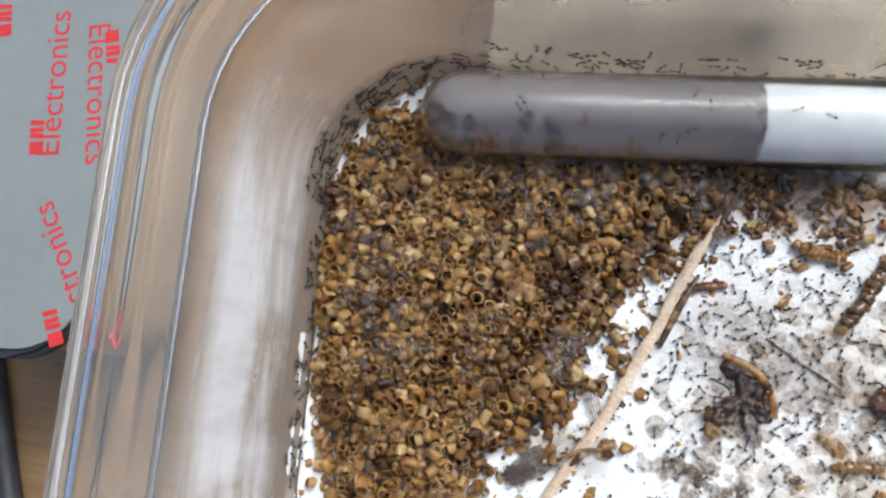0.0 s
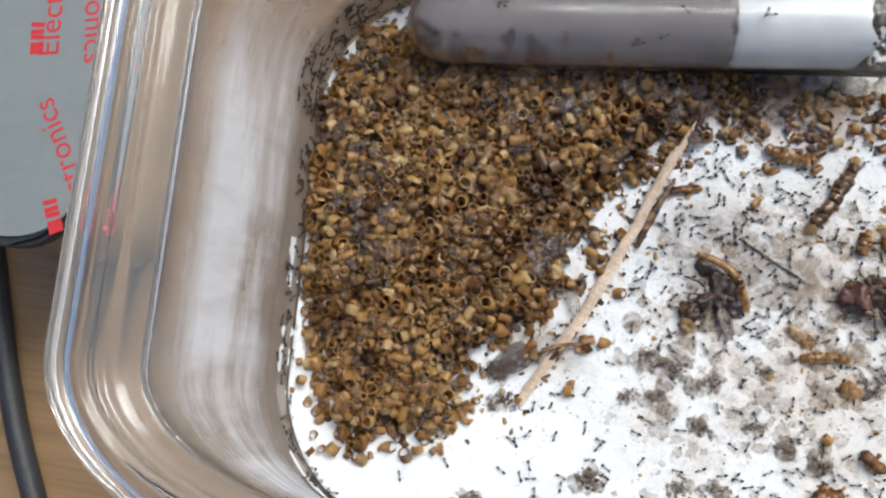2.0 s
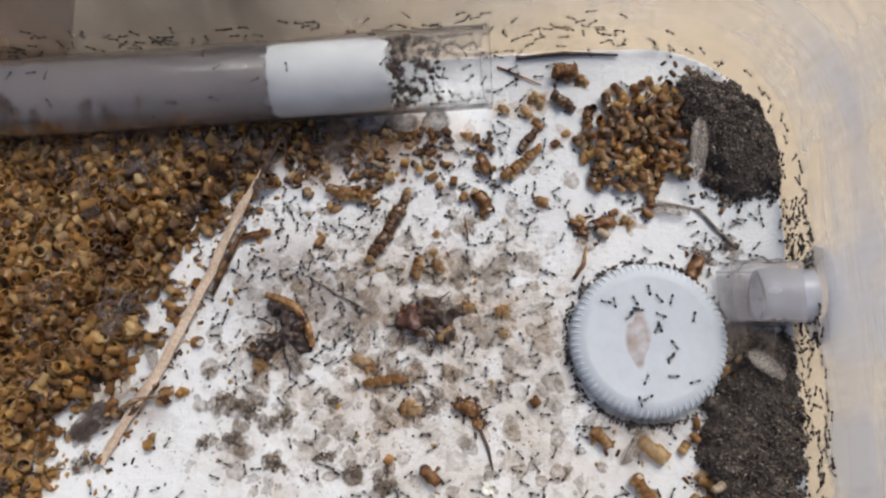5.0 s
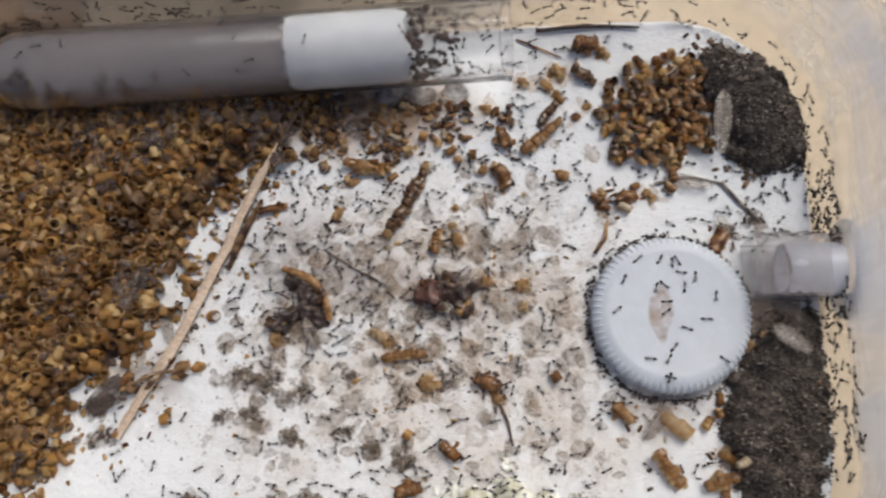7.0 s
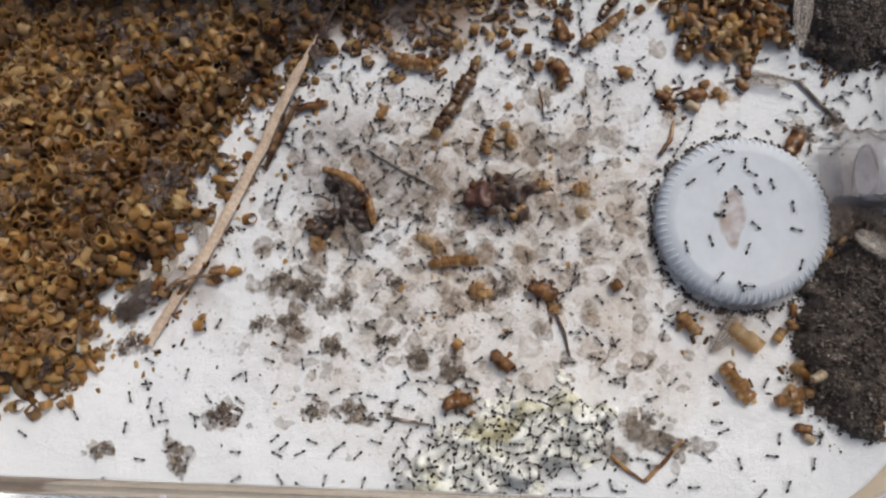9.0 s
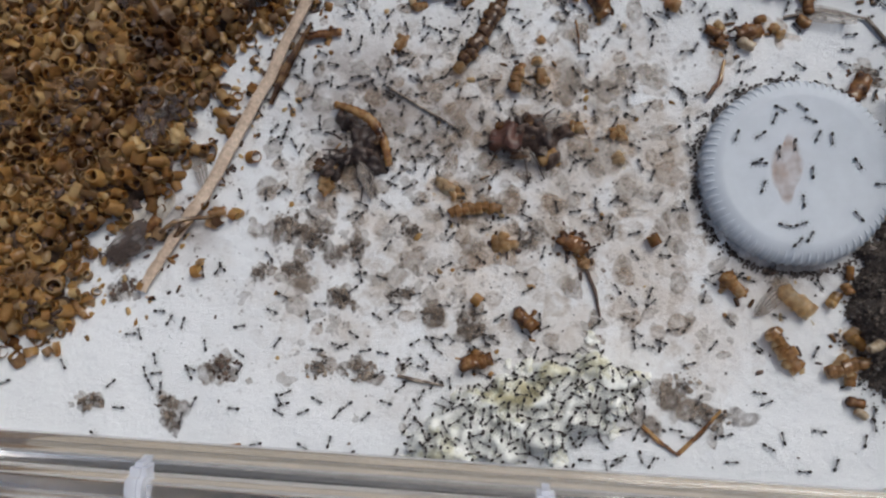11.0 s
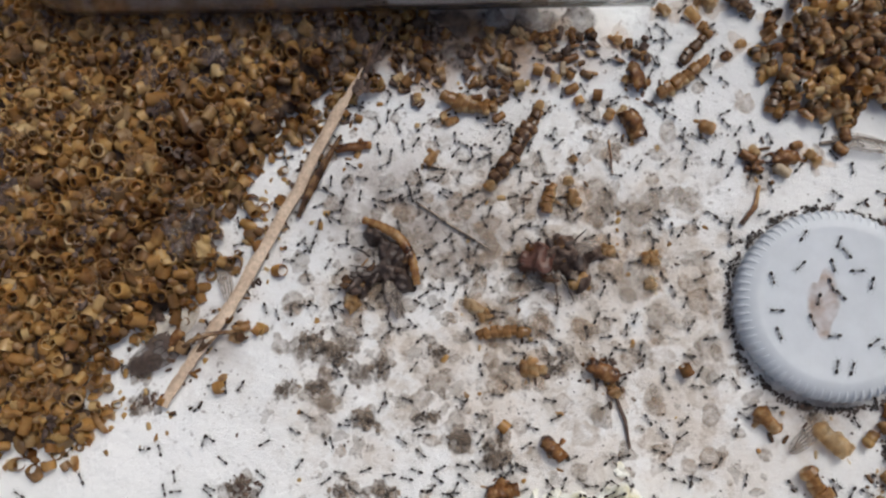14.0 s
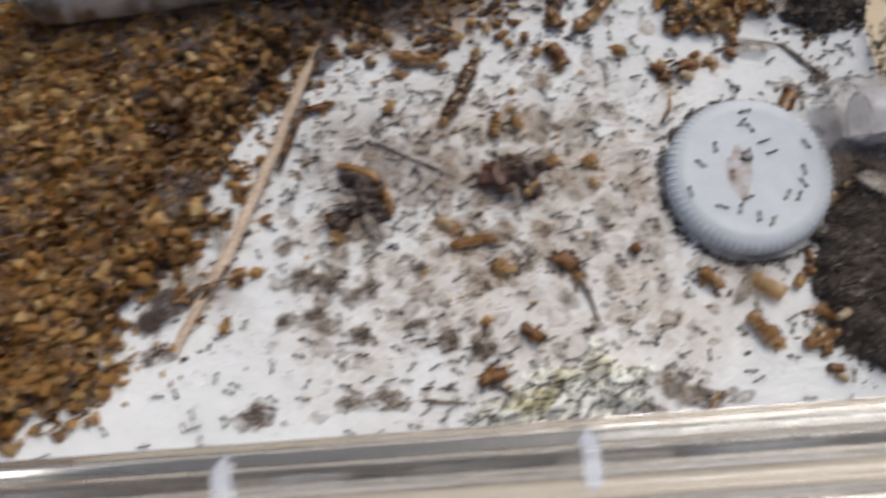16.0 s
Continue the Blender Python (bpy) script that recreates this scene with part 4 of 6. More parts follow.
def make_heap():
    rng = random.Random(21)
    heap = empty("husk_heap", P(0, 0, 0))
    ob = new("bed", mound_mesh("bed", HEAP, 2.6, 5.0, BED, 0.8, 1.3, 0.6, 2.6))
    ob.parent = heap
    tagged(ob, "dark brown crumbs beneath the husks")
    shapes = [husk_mesh(k, rng) for k in range(6)]
    for k in range(2):
        bm = bmesh.new()
        shell(bm, turned(0, 0, -0.3), 2.2 - 0.5 * k, 1.7, 0.8, 0.14, 2, 5, 6)
        shapes.append(bm)
    for k in range(2):
        bm = bmesh.new()
        shell(bm, turned(0, 0, -0.2, 0, 30), 1.3 + 0.4 * k, 1.5, 0.5, 0.09, 0, 5, 6)
        shapes.append(bm)
    shared, lists = [], []
    for bm in shapes:
        crumple(bm, 0.17, 0.8, len(lists) + 1)
        lists.append(lists_of(bm.copy()))
        shared.append(to_mesh("husk", bm, HUSK))
    near, rest, taken = 0, [], []
    cells = {}
    tries = 0
    while tries < 46000 and len(rest) + near < 3100:
        tries += 1
        x, y = rng.uniform(-77, 10), rng.uniform(-72, 20)
        d = float(inside(HEAP, x, y)) + 3.2 * noise.noise(Vector((x * 0.16, y * 0.16, 2.5)))
        loose = noise.noise(Vector((x * 0.22, y * 0.22, 6.0)))
        if d < 3.5 and loose < -0.12 - 0.08 * d and x > -54:
            continue
        if d < 0.2 and rng.random() > (0.5 if x < 0.484 * y - 0.6 and y > -44 else 0.34) * math.exp(d / 3.6) or float(inset(x, y)) < 0.7 or d < -8:
            continue
        key = (int(x / 1.4), int(y / 1.4))
        layer = cells.get(key, 0)
        # the heap thins out under the tube and along its lower tongue
        if layer > 1 or (y < -46 and rng.random() < 0.35) or (x > -14 and rng.random() < 0.4) or (y > 4 and rng.random() < 0.5):
            continue
        cells[key] = layer + 1
        s = rng.choice((0.8, 0.95, 1.1, 1.2, 1.35)) * rng.uniform(0.92, 1.08) * (1.3 if rng.random() < 0.03 else 1.0)
        z = ground(x, y) + 0.15 + 0.9 * layer * s + rng.uniform(-0.2, 0.3)
        tilt = rng.choice((90, 80, 60, 45, 30, 20, 0, 0)) + rng.uniform(-15, 15)
        m = turned(x, y, z, rng.uniform(0, 360), tilt) @ Matrix.Scale(s, 4)
        k = rng.choice((0, 1, 2, 3, 4, 5, 0, 1, 2, 3, 4, 5, 6, 7, 8, 9))
        if layer == 1 and near < 300 and -48 < x < -16 and -42 < y < -6:
            near += 1
            o = new("husk", shared[k])
            o.parent = heap
            o.matrix_basis = P(x, y, z) @ turned(0, 0, 0, rng.uniform(0, 360), tilt) @ Matrix.Scale(s, 4)
        else:
            rest.append((k, m))
    ob = new("husk_layer", copies("husk_layer", lists, rest, HUSK_JOINED, True, 50))
    ob.parent = heap
    tagged(ob, "countless small amber barrel-shaped husks", kind="stuff")
    # dark flakes and bits of skin among the husks
    bm = bmesh.new()
    for _ in range(2700):
        x, y = rng.uniform(-74, 6), rng.uniform(-68, 14)
        dark = min(math.hypot(x + 69, y + 8) / 9, math.hypot(x + 64, y + 20) / 8, math.hypot(x + 32, y - 3) / 10, math.hypot(x + 2, y - 6) / 8, math.hypot(x + 25, y + 27) / 5, math.hypot(x + 58, y + 30) / 7)
        if inside(HEAP, x, y) > 0.5 and (rng.random() < 0.75 * (dark < 1) or rng.random() < 0.08 or noise.noise(Vector((x * 0.12, y * 0.12, 3.3))) > 0.32):
            m = turned(x, y, ground(x, y) + rng.uniform(0.8, 2.2), rng.uniform(0, 360), rng.uniform(-50, 50), rng.uniform(-40, 40))
            if rng.random() < 0.5:
                lump(bm, m.translation, rng.uniform(0.3, 0.9), rng, 0.9, 7, 5, 0.6)
            else:
                shell(bm, m, rng.uniform(0.8, 2.0), rng.uniform(0.6, 1.1), 0.4, 0.08, 0, 4, 4)
    tagged(part("flake_litter", bm, DARK, heap, "dark dried skin flakes"), kind="stuff")
    # thin skins stuck over the husks, dark ones gathered in a few places
    skins = []
    for mat in (AMBER_SKIN, DARK_SKIN_SHADE):
        for k in range(4):
            bm = bmesh.new()
            patch(bm, turned(0, 0, 0), 1.3, 1.0, rng, 18, 0.6, 0.12)
            crumple(bm, 0.2, 0.7, k + 2.0)
            skins.append(to_mesh("skin", bm, mat))
    spots = ((-69, -8, 8), (-64, -20, 7), (-32, 3, 9), (-20, 5, 8), (-2, 5, 6), (-25, -27, 4), (-58, -30, 6), (-48, 6, 7))
    count = 0
    while count < 230:
        dark = count % 5 < 2
        if dark:
            cx, cy, spread = rng.choice(spots)
            x, y = rng.gauss(cx, spread * 0.5), rng.gauss(cy, spread * 0.45)
        elif count % 5 == 2:
            x, y = rng.uniform(-62, 2), 9 - abs(rng.gauss(0, 7))
        else:
            x, y = rng.uniform(-72, 0), rng.uniform(-66, 10)
        if inside(HEAP, x, y) < 0.8 or float(inset(x, y)) < 1.5:
            continue
        count += 1
        o = new("skin", skins[(4 if dark else 0) + count % 4])
        o.parent = heap
        o.matrix_basis = P(x, y, ground(x, y) + rng.uniform(1.3, 2.3), rng.uniform(-22, 22), rng.uniform(-22, 22), rng.uniform(0, 360)) @ Matrix.Scale(rng.choice((0.7, 0.9, 1.2, 1.6)) * rng.uniform(0.8, 1.2), 4)
    tagged(heap, "heap of small amber barrel-shaped husks on the plaster", "husk heap")
    # pieces that stand out
    for x, y, z, rz, ln, r, mat in ((-28.2, -10, 4.6, -60, 4.2, 1.2, HUSK), (-33.1, -6.4, 4.8, 10, 4.0, 1.25, HUSK), (-60, -57.5, 3.8, -35, 6.0, 1.0, TAN_CHITIN), (-55, -44, 4.0, 60, 5.6, 0.9, TAN_CHITIN), (-42, 6, 3.2, 20, 4.5, 0.9, TAN_CHITIN)):
        tube_husk(x, y, z, rz, ln, r, mat)


def tube_husk(x, y, z, rz, ln, r, mat, label="long ringed amber husk lying on the heap", tilt=4.0):
    bm = bmesh.new()
    prof, n = [], 5
    for k in range(2 * n + 1):
        h = -ln / 2 + ln * k / (2 * n)
        prof.append((r * (1.0 if k % 2 else 0.9), h))
    inner = [(p[0] - 0.2, p[1]) for p in prof[::-1]]
    lathe(bm, prof + inner + prof[:1], 12, "x")
    bmesh.ops.remove_doubles(bm, verts=bm.verts, dist=0.001)
    crumple(bm, 0.16, 0.6, x)
    ob = part("ringed_husk", bm, mat, None, label)
    ob.matrix_basis = P(x, y, z, 0, tilt, rz)
    return tagged(ob, category="husk")


def make_mounds():
    rng = random.Random(5)
    for poly, label in ((MOUND_BACK, "dark crumbly waste pile in the back corner of the box"), (MOUND_FRONT, "dark crumbly waste pile with pale grains by the wall")):
        pile = empty("waste_pile", P(0, 0, 0))
        ob = new("soil", mound_mesh("soil", poly, 4.3, 6, SOIL, 0.7, 1.0, 0.9))
        ob.parent = pile
        grain = []
        for _ in range(5):
            bm = bmesh.new()
            lump(bm, (0, 0, 0), 0.18, rng, 0.9, 6, 4, 0.8)
            grain.append(lists_of(bm))
        px, py = [p[0] for p in poly], [p[1] for p in poly]
        places = []
        while len(places) < 4800:
            x, y = rng.uniform(min(px) - 2, max(px) + 2), rng.uniform(min(py) - 2, max(py) + 2)
            d = float(inside(poly, x, y)) + float(ragged(x, y))
            if (d > 0 or rng.random() < 0.5 * math.exp(d / 0.8)) and float(inset(x, y)) > 0.1:
                z = plaster(x, y) + float(bulge(poly, x, y, 4.3, 6)) + rng.uniform(0.0, 0.5)
                places.append((rng.randrange(5), turned(x, y, z, rng.uniform(0, 360)) @ Matrix.Scale(rng.choice((0.5, 0.7, 0.9, 1.5)) * rng.uniform(0.8, 1.2), 4)))
        ob = new("grain_litter", copies("grain_litter", grain, places, GRAINS))
        ob.parent = pile
        tagged(ob, "loose dark grains", kind="stuff")
        tagged(pile, label, "waste pile")


def make_food():
    rng = random.Random(9)
    food = empty("food_lump", P(0, 0, 0))
    ob = new("crust", mound_mesh("crust", FOOD_AREA, 2.9, 2.4, FOOD, 0.5, 1.6, 0.5))
    ob.parent = food
    for k in range(34):
        x, y = rng.uniform(18, 58), rng.uniform(-83, -60)
        d = float(inside(FOOD_AREA, x, y))
        if d < -2.5:
            continue
        bm = bmesh.new()
        lump(bm, (0, 0, 0), rng.uniform(0.6, 1.6), rng, 0.9, 14, 10, 0.45)
        c = part("crumb", bm, FOOD, food)
        c.matrix_basis = P(x, y, ground(x, y) + 0.1)
    tagged(food, "pale crumbly piece of food covered with ants", "food")


# ---- cap, tube and connector ----
def make_cap():
    cap = empty("bottle_cap", P(*CAP_AT[:2], 0.1, 0, 0, 20))
    bm = bmesh.new()
    prof = [(0, CAP_H - 0.22), (8, CAP_H - 0.21), (11.2, CAP_H - 0.19), (11.6, CAP_H - 0.13), (12.0, CAP_H - 0.14), (12.8, CAP_H - 0.36), (13.6, CAP_H - 0.75), (14.2, CAP_H - 1.35), (14.45, CAP_H - 2.0), (14.5, 0.6), (14.4, 0.1), (13.0, 0.1), (12.4, CAP_H - 2.6), (11.4, CAP_H - 1.9), (0, CAP_H - 1.8)]
    lathe(bm, prof, 80)
    part("body", bm, CAP, cap)
    # gripping ribs round the bevelled edge
    shared = None
    for k in range(72):
        a = 2 * math.pi * k / 72
        if shared is None:
            bm = bmesh.new()
            sweep(bm, [(12.7, 0, CAP_H - 0.46), (13.4, 0, CAP_H - 0.74), (14.1, 0, CAP_H - 1.36), (14.42, 0, CAP_H - 2.1), (14.45, 0, 0.4)], [0.10, 0.26, 0.36, 0.36, 0.32], 8)
            shared = to_mesh("ridge", bm, CAP)
        o = new("ridge", shared)
        o.parent = cap
        o.matrix_basis = pose(0, 0, 0, 0, 0, math.degrees(a))
    bm = bmesh.new()
    rng = random.Random(3)
    patch(bm, turned(-2.3, -0.4, CAP_H - 0.19, 86), 5.4, 2.3, rng, 28, 0.5, 0.02)
    st = part("stain", bm, CAP_STAIN, cap, "pale rusty smear")
    st.matrix_basis = pose(0, 0, 0, 0, 0, -20)
    tagged(cap, "milky white ribbed plastic bottle cap on the plaster", "bottle cap")


def make_tube():
    d = TUBE_B - TUBE_A
    ln, turn = d.length, math.degrees(math.atan2(d.y, d.x))
    tube = empty("test_tube", P(TUBE_A.x, TUBE_A.y, TUBE_A.z, 0, 0, turn))
    R, w = TUBE_R, 0.9
    bm = bmesh.new()
    outer = [(0, 0)] + [(R * math.sin(radians(a)), R - R * math.cos(radians(a))) for a in range(10, 91, 10)] + [(R, ln - 1.2), (R + 0.25, ln - 0.8), (R + 0.25, ln - 0.2), (R - 0.1, ln)]
    ri = R - w
    inner = [(ri, ln - 0.1)] + [(ri * math.sin(radians(a)), R - ri * math.cos(radians(a))) for a in range(90, 9, -10)] + [(0, w)]
    lathe(bm, outer + inner, 48, "x")
    g = part("glass", bm, GLASS, tube, "clear round-ended glass")
    g.visible_shadow = False
    bm = bmesh.new()
    rw = ri - 0.08
    lathe(bm, [(0, w + 0.1)] + [(rw * math.sin(radians(a)), R - rw * math.cos(radians(a))) for a in range(10, 91, 10)] + [(rw, 62.0), (rw * 0.7, 64.5), (0, 65.3)], 40, "x")
    part("water", bm, WATER, tube, "cloudy grey water")
    bm = bmesh.new()
    rc = ri - 0.15
    lathe(bm, [(0, 65.6), (rc * 0.6, 64.8), (rc * 0.94, 62.4), (rc, 64), (rc, 83.5), (rc * 0.9, 86), (rc * 0.5, 87), (0, 86.5)], 40, "x")
    for v in bm.verts:
        if v.co.x > 84:
            v.co.x += 2.2 * noise.noise(v.co * 0.35)
        elif v.co.x < 63.5:
            v.co.x += 2.4 * noise.noise(v.co * 0.3) + 1.2 * noise.noise(v.co * 1.1)
    part("cotton_plug", bm, WET_COTTON, tube, "white cotton plug")
    rng = random.Random(31)
    bm = bmesh.new()
    for _ in range(150):
        a, r = rng.uniform(0, 2 * math.pi), rc * math.sqrt(rng.random())
        lump(bm, (87.0 + rng.uniform(-0.8, 1.0) + 9 * rng.random() ** 4, r * math.cos(a), r * math.sin(a)), rng.uniform(0.25, 0.8), rng, 0.6, 6, 5)
    tagged(part("debris", bm, DARK, tube, "dark debris packed against the cotton"), kind="stuff")
    tagged(tube, "glass test tube with cloudy water and a cotton plug", "test tube")


def make_connector():
    """A soft tube stub that enters through the wall, with a clear flange."""
    con = empty("tube_connector", P(98.0, -25.6, 5.0))
    bm = bmesh.new()
    lathe(bm, [(4.0, -1.2), (4.6, -1.4), (4.9, -0.8), (5.0, 0.4), (5.0, 8.5), (4.3, 8.5), (4.3, 0.6), (4.0, -1.2)], 36, "x")
    bmesh.ops.remove_doubles(bm, verts=bm.verts, dist=0.001)
    part("hose", bm, MILKY, con, "milky soft hose")
    bm = bmesh.new()
    for v in sweep(bm, [(-1.5 - 0.4 * math.sin(k * 0.9), 4.5 * math.cos(k * 0.449), 4.5 * math.sin(k * 0.449)) for k in range(15)], [0.28 + 0.12 * math.sin(k * 2.3) for k in range(15)], 5)[0]:
        v.co.x -= 0.05
    part("grime_ring", bm, SMUT, con, "dark grime round the hose mouth")
    for y0, x0, x1 in ((5.5, -7.2, 4.6), (-5.5, -3.0, 3.0)):
        bm = bmesh.new()
        sweep(bm, [(x0 + (x1 - x0) * k / 12, y0 + 0.25 * math.sin(k * 1.7), 4.9 + 0.15 * math.cos(k * 2.1)) for k in range(13)], [0.3 + 0.18 * math.sin(k * 2.9) for k in range(13)], 6)
        crumple(bm, 0.25, 0.9, y0)
        part("grime_edge", bm, SMUT, con, "dark grime along the sleeve's edge")
    # a soft square sleeve round the hose, open towards the box
    for y0, z0, dy, dz, tilt in ((0.0, 4.9, 10.8, 0.3, -3), (0.0, -4.2, 10.8, 0.3, 4), (5.3, 0.3, 0.3, 9.0, 0), (-5.3, 0.3, 0.3, 9.0, 0)):
        bm = bmesh.new()
        bmesh.ops.create_cube(bm, size=1.0, matrix=Matrix.LocRotScale((-0.9, y0, z0), Euler((0, radians(tilt), 0)), (12.6, dy, dz)))
        bmesh.ops.bevel(bm, geom=bm.edges[:], offset=0.1, segments=2, affect="EDGES")
        crumple(bm, 0.3, 0.12, 3)
        part("sleeve_panel", bm, HAZY, con, "thin hazy plastic sleeve")
    bm = bmesh.new()
    bmesh.ops.create_cube(bm, size=1.0, matrix=Matrix.LocRotScale((-2.6, -8.4, -2.6), Euler((radians(6), radians(5), radians(-2))), (9.4, 6.4, 0.3)))
    bmesh.ops.subdivide_edges(bm, edges=bm.edges[:], cuts=3, use_grid_fill=True)
    crumple(bm, 0.5, 0.2, 8)
    part("flap", bm, STAINED_FILM, con, "brown-stained plastic flap")
    bm = bmesh.new()
    lathe(bm, [(4.6, 9.6), (9.0, 9.6), (9.3, 10.0), (9.0, 10.5), (4.6, 10.5), (4.6, 9.6)], 40, "x")
    bmesh.ops.remove_doubles(bm, verts=bm.verts, dist=0.001)
    part("flange", bm, MILKY, con, "milky round flange outside the wall")
    tagged(con, "milky plastic hose stub through the box wall", "hose")


RING = outline(0.0, 20, 40)
BLOCKED = ((CAP_AT.x, CAP_AT.y, 15.8), (98, -25, 6))


def free(x, y):
    if float(inset(x, y)) < 2.5:
        return False
    if any(math.hypot(x - bx, y - by) < r for bx, by, r in BLOCKED):
        return False
    d = TUBE_B - TUBE_A
    f = ((x - TUBE_A.x) * d.x + (y - TUBE_A.y) * d.y) / (d.x ** 2 + d.y ** 2)
    return not (0 < f < 1.01 and abs((y - TUBE_A.y) - (x - TUBE_A.x) * d.y / d.x) < 9)


# ---- the stick, insect remains and litter ----
def path_thing(name, pts, radii, mat, label, category, sides=7, flat=0.8, wob=0.0, seed=1):
    rng = random.Random(seed)
    fine, rad = [], []
    for i in range(len(pts) - 1):
        for k in range(5):
            f = k / 5
            a, b = Vector(pts[i]), Vector(pts[i + 1])
            fine.append(a.lerp(b, f) + Vector((rng.uniform(-wob, wob), rng.uniform(-wob, wob), 0)))
            rad.append((radii[i] + f * (radii[i + 1] - radii[i])) * rng.uniform(1 - wob, 1 + wob))
    fine.append(Vector(pts[-1]))
    rad.append(radii[-1])
    bm = bmesh.new()
    sweep(bm, fine, rad, sides, True, flat)
    return tagged(part(name, bm, mat, None, label), category=category)


def on(x, y, up=0.0):
    return (x, y, ground(x, y) + up)


def worm(x, y, z, rz, ln, r, bend, mat, label, rings=9, name="mealworm_skin", ends=None):
    """A ringed larva skin: overlapping rounded segments along an arc, with a darker head."""
    root = empty(name, P(x, y, z, 0, 0, rz))
    step = ln / rings
    wr = random.Random(int(ln * 10 + x))
    px, py, a = -ln / 2, 0.0, -bend / 2
    for k in range(rings):
        f = (k + 0.5) / rings
        rr = r * (0.6 + 0.45 * math.sin(math.pi * min(1, 0.18 + f * 0.8))) * wr.uniform(0.82, 1.12)
        bm = bmesh.new()
        lathe(bm, [(rr * 0.55, -step * 0.62), (rr * 0.92, -step * 0.5), (rr, 0), (rr * 0.97, step * 0.45), (rr * 0.6, step * 0.6)], 12, "x")
        bm.faces.new([v for v in bm.verts if v.co.x < -step * 0.6])
        bm.faces.new([v for v in bm.verts if v.co.x > step * 0.58])
        crumple(bm, 0.34 * r, 0.55, x + k)
        s = part("segment", bm, ends if ends and k in (0, rings - 1) else mat, root)
        s.matrix_basis = P(px + wr.uniform(-0.12, 0.12), py + wr.uniform(-0.12, 0.12), rr * 0.7 + wr.uniform(-0.1, 0.1), wr.uniform(-14, 14), wr.uniform(-8, 8), math.degrees(a) + wr.uniform(-7, 7)) @ Matrix.Diagonal((1, wr.uniform(0.85, 1.05), wr.uniform(0.66, 0.85), 1))
        a += bend / rings
        px, py = px + step * math.cos(a), py + step * math.sin(a)
    return tagged(root, label, "insect skin")


def chip(x, y, rz, ln, wd, ht, mat, label, bands=0):
    bm = bmesh.new()
    rng = random.Random(int(x * 10 + y * 7))
    tip = rng.choice((-55, -35, 35, 60))
    if bands > 2:
        pupa(bm, turned(0, 0, wd * 0.42, 0, 0, rng.uniform(-10, 10)), ln, wd * 0.40, bands + 2, 0.14, 16)
    else:
        shell(bm, turned(0, 0, 0.35 * wd * abs(math.sin(radians(tip))), 0, tip, rng.uniform(-12, 12)), ln, wd, ht, 0.13, bands, 14, 10)
    shell(bm, turned(rng.uniform(-0.2, 0.2) * ln, rng.uniform(-0.3, 0.3) * wd, 0.05, rng.uniform(20, 70), rng.uniform(-40, 40)), ln * 0.55, wd * 0.7, ht * 0.5, 0.1, 0, 8, 7)
    for _ in range(4):
        a, q = rng.uniform(0, 6.28), rng.uniform(0.45, 0.8) * ln
        shell(bm, turned(q * math.cos(a), 0.7 * q * math.sin(a), 0.05, rng.uniform(0, 360), rng.uniform(-40, 40)), rng.uniform(0.5, 1.3), rng.uniform(0.4, 0.8), 0.3, 0.07, 0, 5, 5)
    crumple(bm, 0.14 * wd, 0.45, x + y)
    ob = part("shell_fragment", bm, mat, None, label)
    ob.matrix_basis = P(x, y, ground(x, y) - 0.1, 0, 0, rz)
    return tagged(ob, category="shell fragment")


def clump(x, y, r, mat, label, n=4, seed=0, name="amber_clump", category="insect remains"):
    rng = random.Random(seed)
    bm = bmesh.new()
    if r < 1.05:
        lump(bm, (0, 0, r * 0.35), r * 0.9, rng, 0.5, 14, 10, 0.7)
    else:
        for k in range(n):
            a, q = rng.uniform(0, 6.28), r * rng.uniform(0.1, 0.75)
            m = turned(q * math.cos(a), q * math.sin(a), 0.15 + 0.15 * k, rng.uniform(0, 360), rng.uniform(-50, 50), rng.uniform(-30, 30))
            shell(bm, m, r * rng.uniform(0.9, 1.7), r * rng.uniform(0.6, 1.1), r * rng.uniform(0.3, 0.6), 0.1, rng.choice((0, 2, 3)), 8, 7)
        for u, v, q in ((0.4, -0.3, 0.5), (-0.45, 0.25, 0.38)):
            lump(bm, (r * u, r * v, r * 0.35), r * q, rng, 0.4, 14, 10, 0.85)
        for _ in range(5):
            a, q = rng.uniform(0, 6.28), r * rng.uniform(0.8, 1.5)
            flake(bm, turned(q * math.cos(a), q * math.sin(a), 0.05, rng.uniform(0, 360), rng.uniform(-15, 15)), r * rng.uniform(0.12, 0.3), 0.06, rng, 7, 0.2)
    ob = part(name, bm, mat, None, label)
    ob.matrix_basis = P(x, y, ground(x, y) - 0.05)
    bm = bmesh.new()
    patch(bm, turned(0.2 * r, -0.2 * r, 0.1, rng.uniform(0, 360)), 1.9 * r, 1.4 * r, rng, 24, 0.8, 0.03)
    part("stain", bm, AMBER_STAIN, ob, "dried orange juice round it")
    return tagged(ob, category=category)


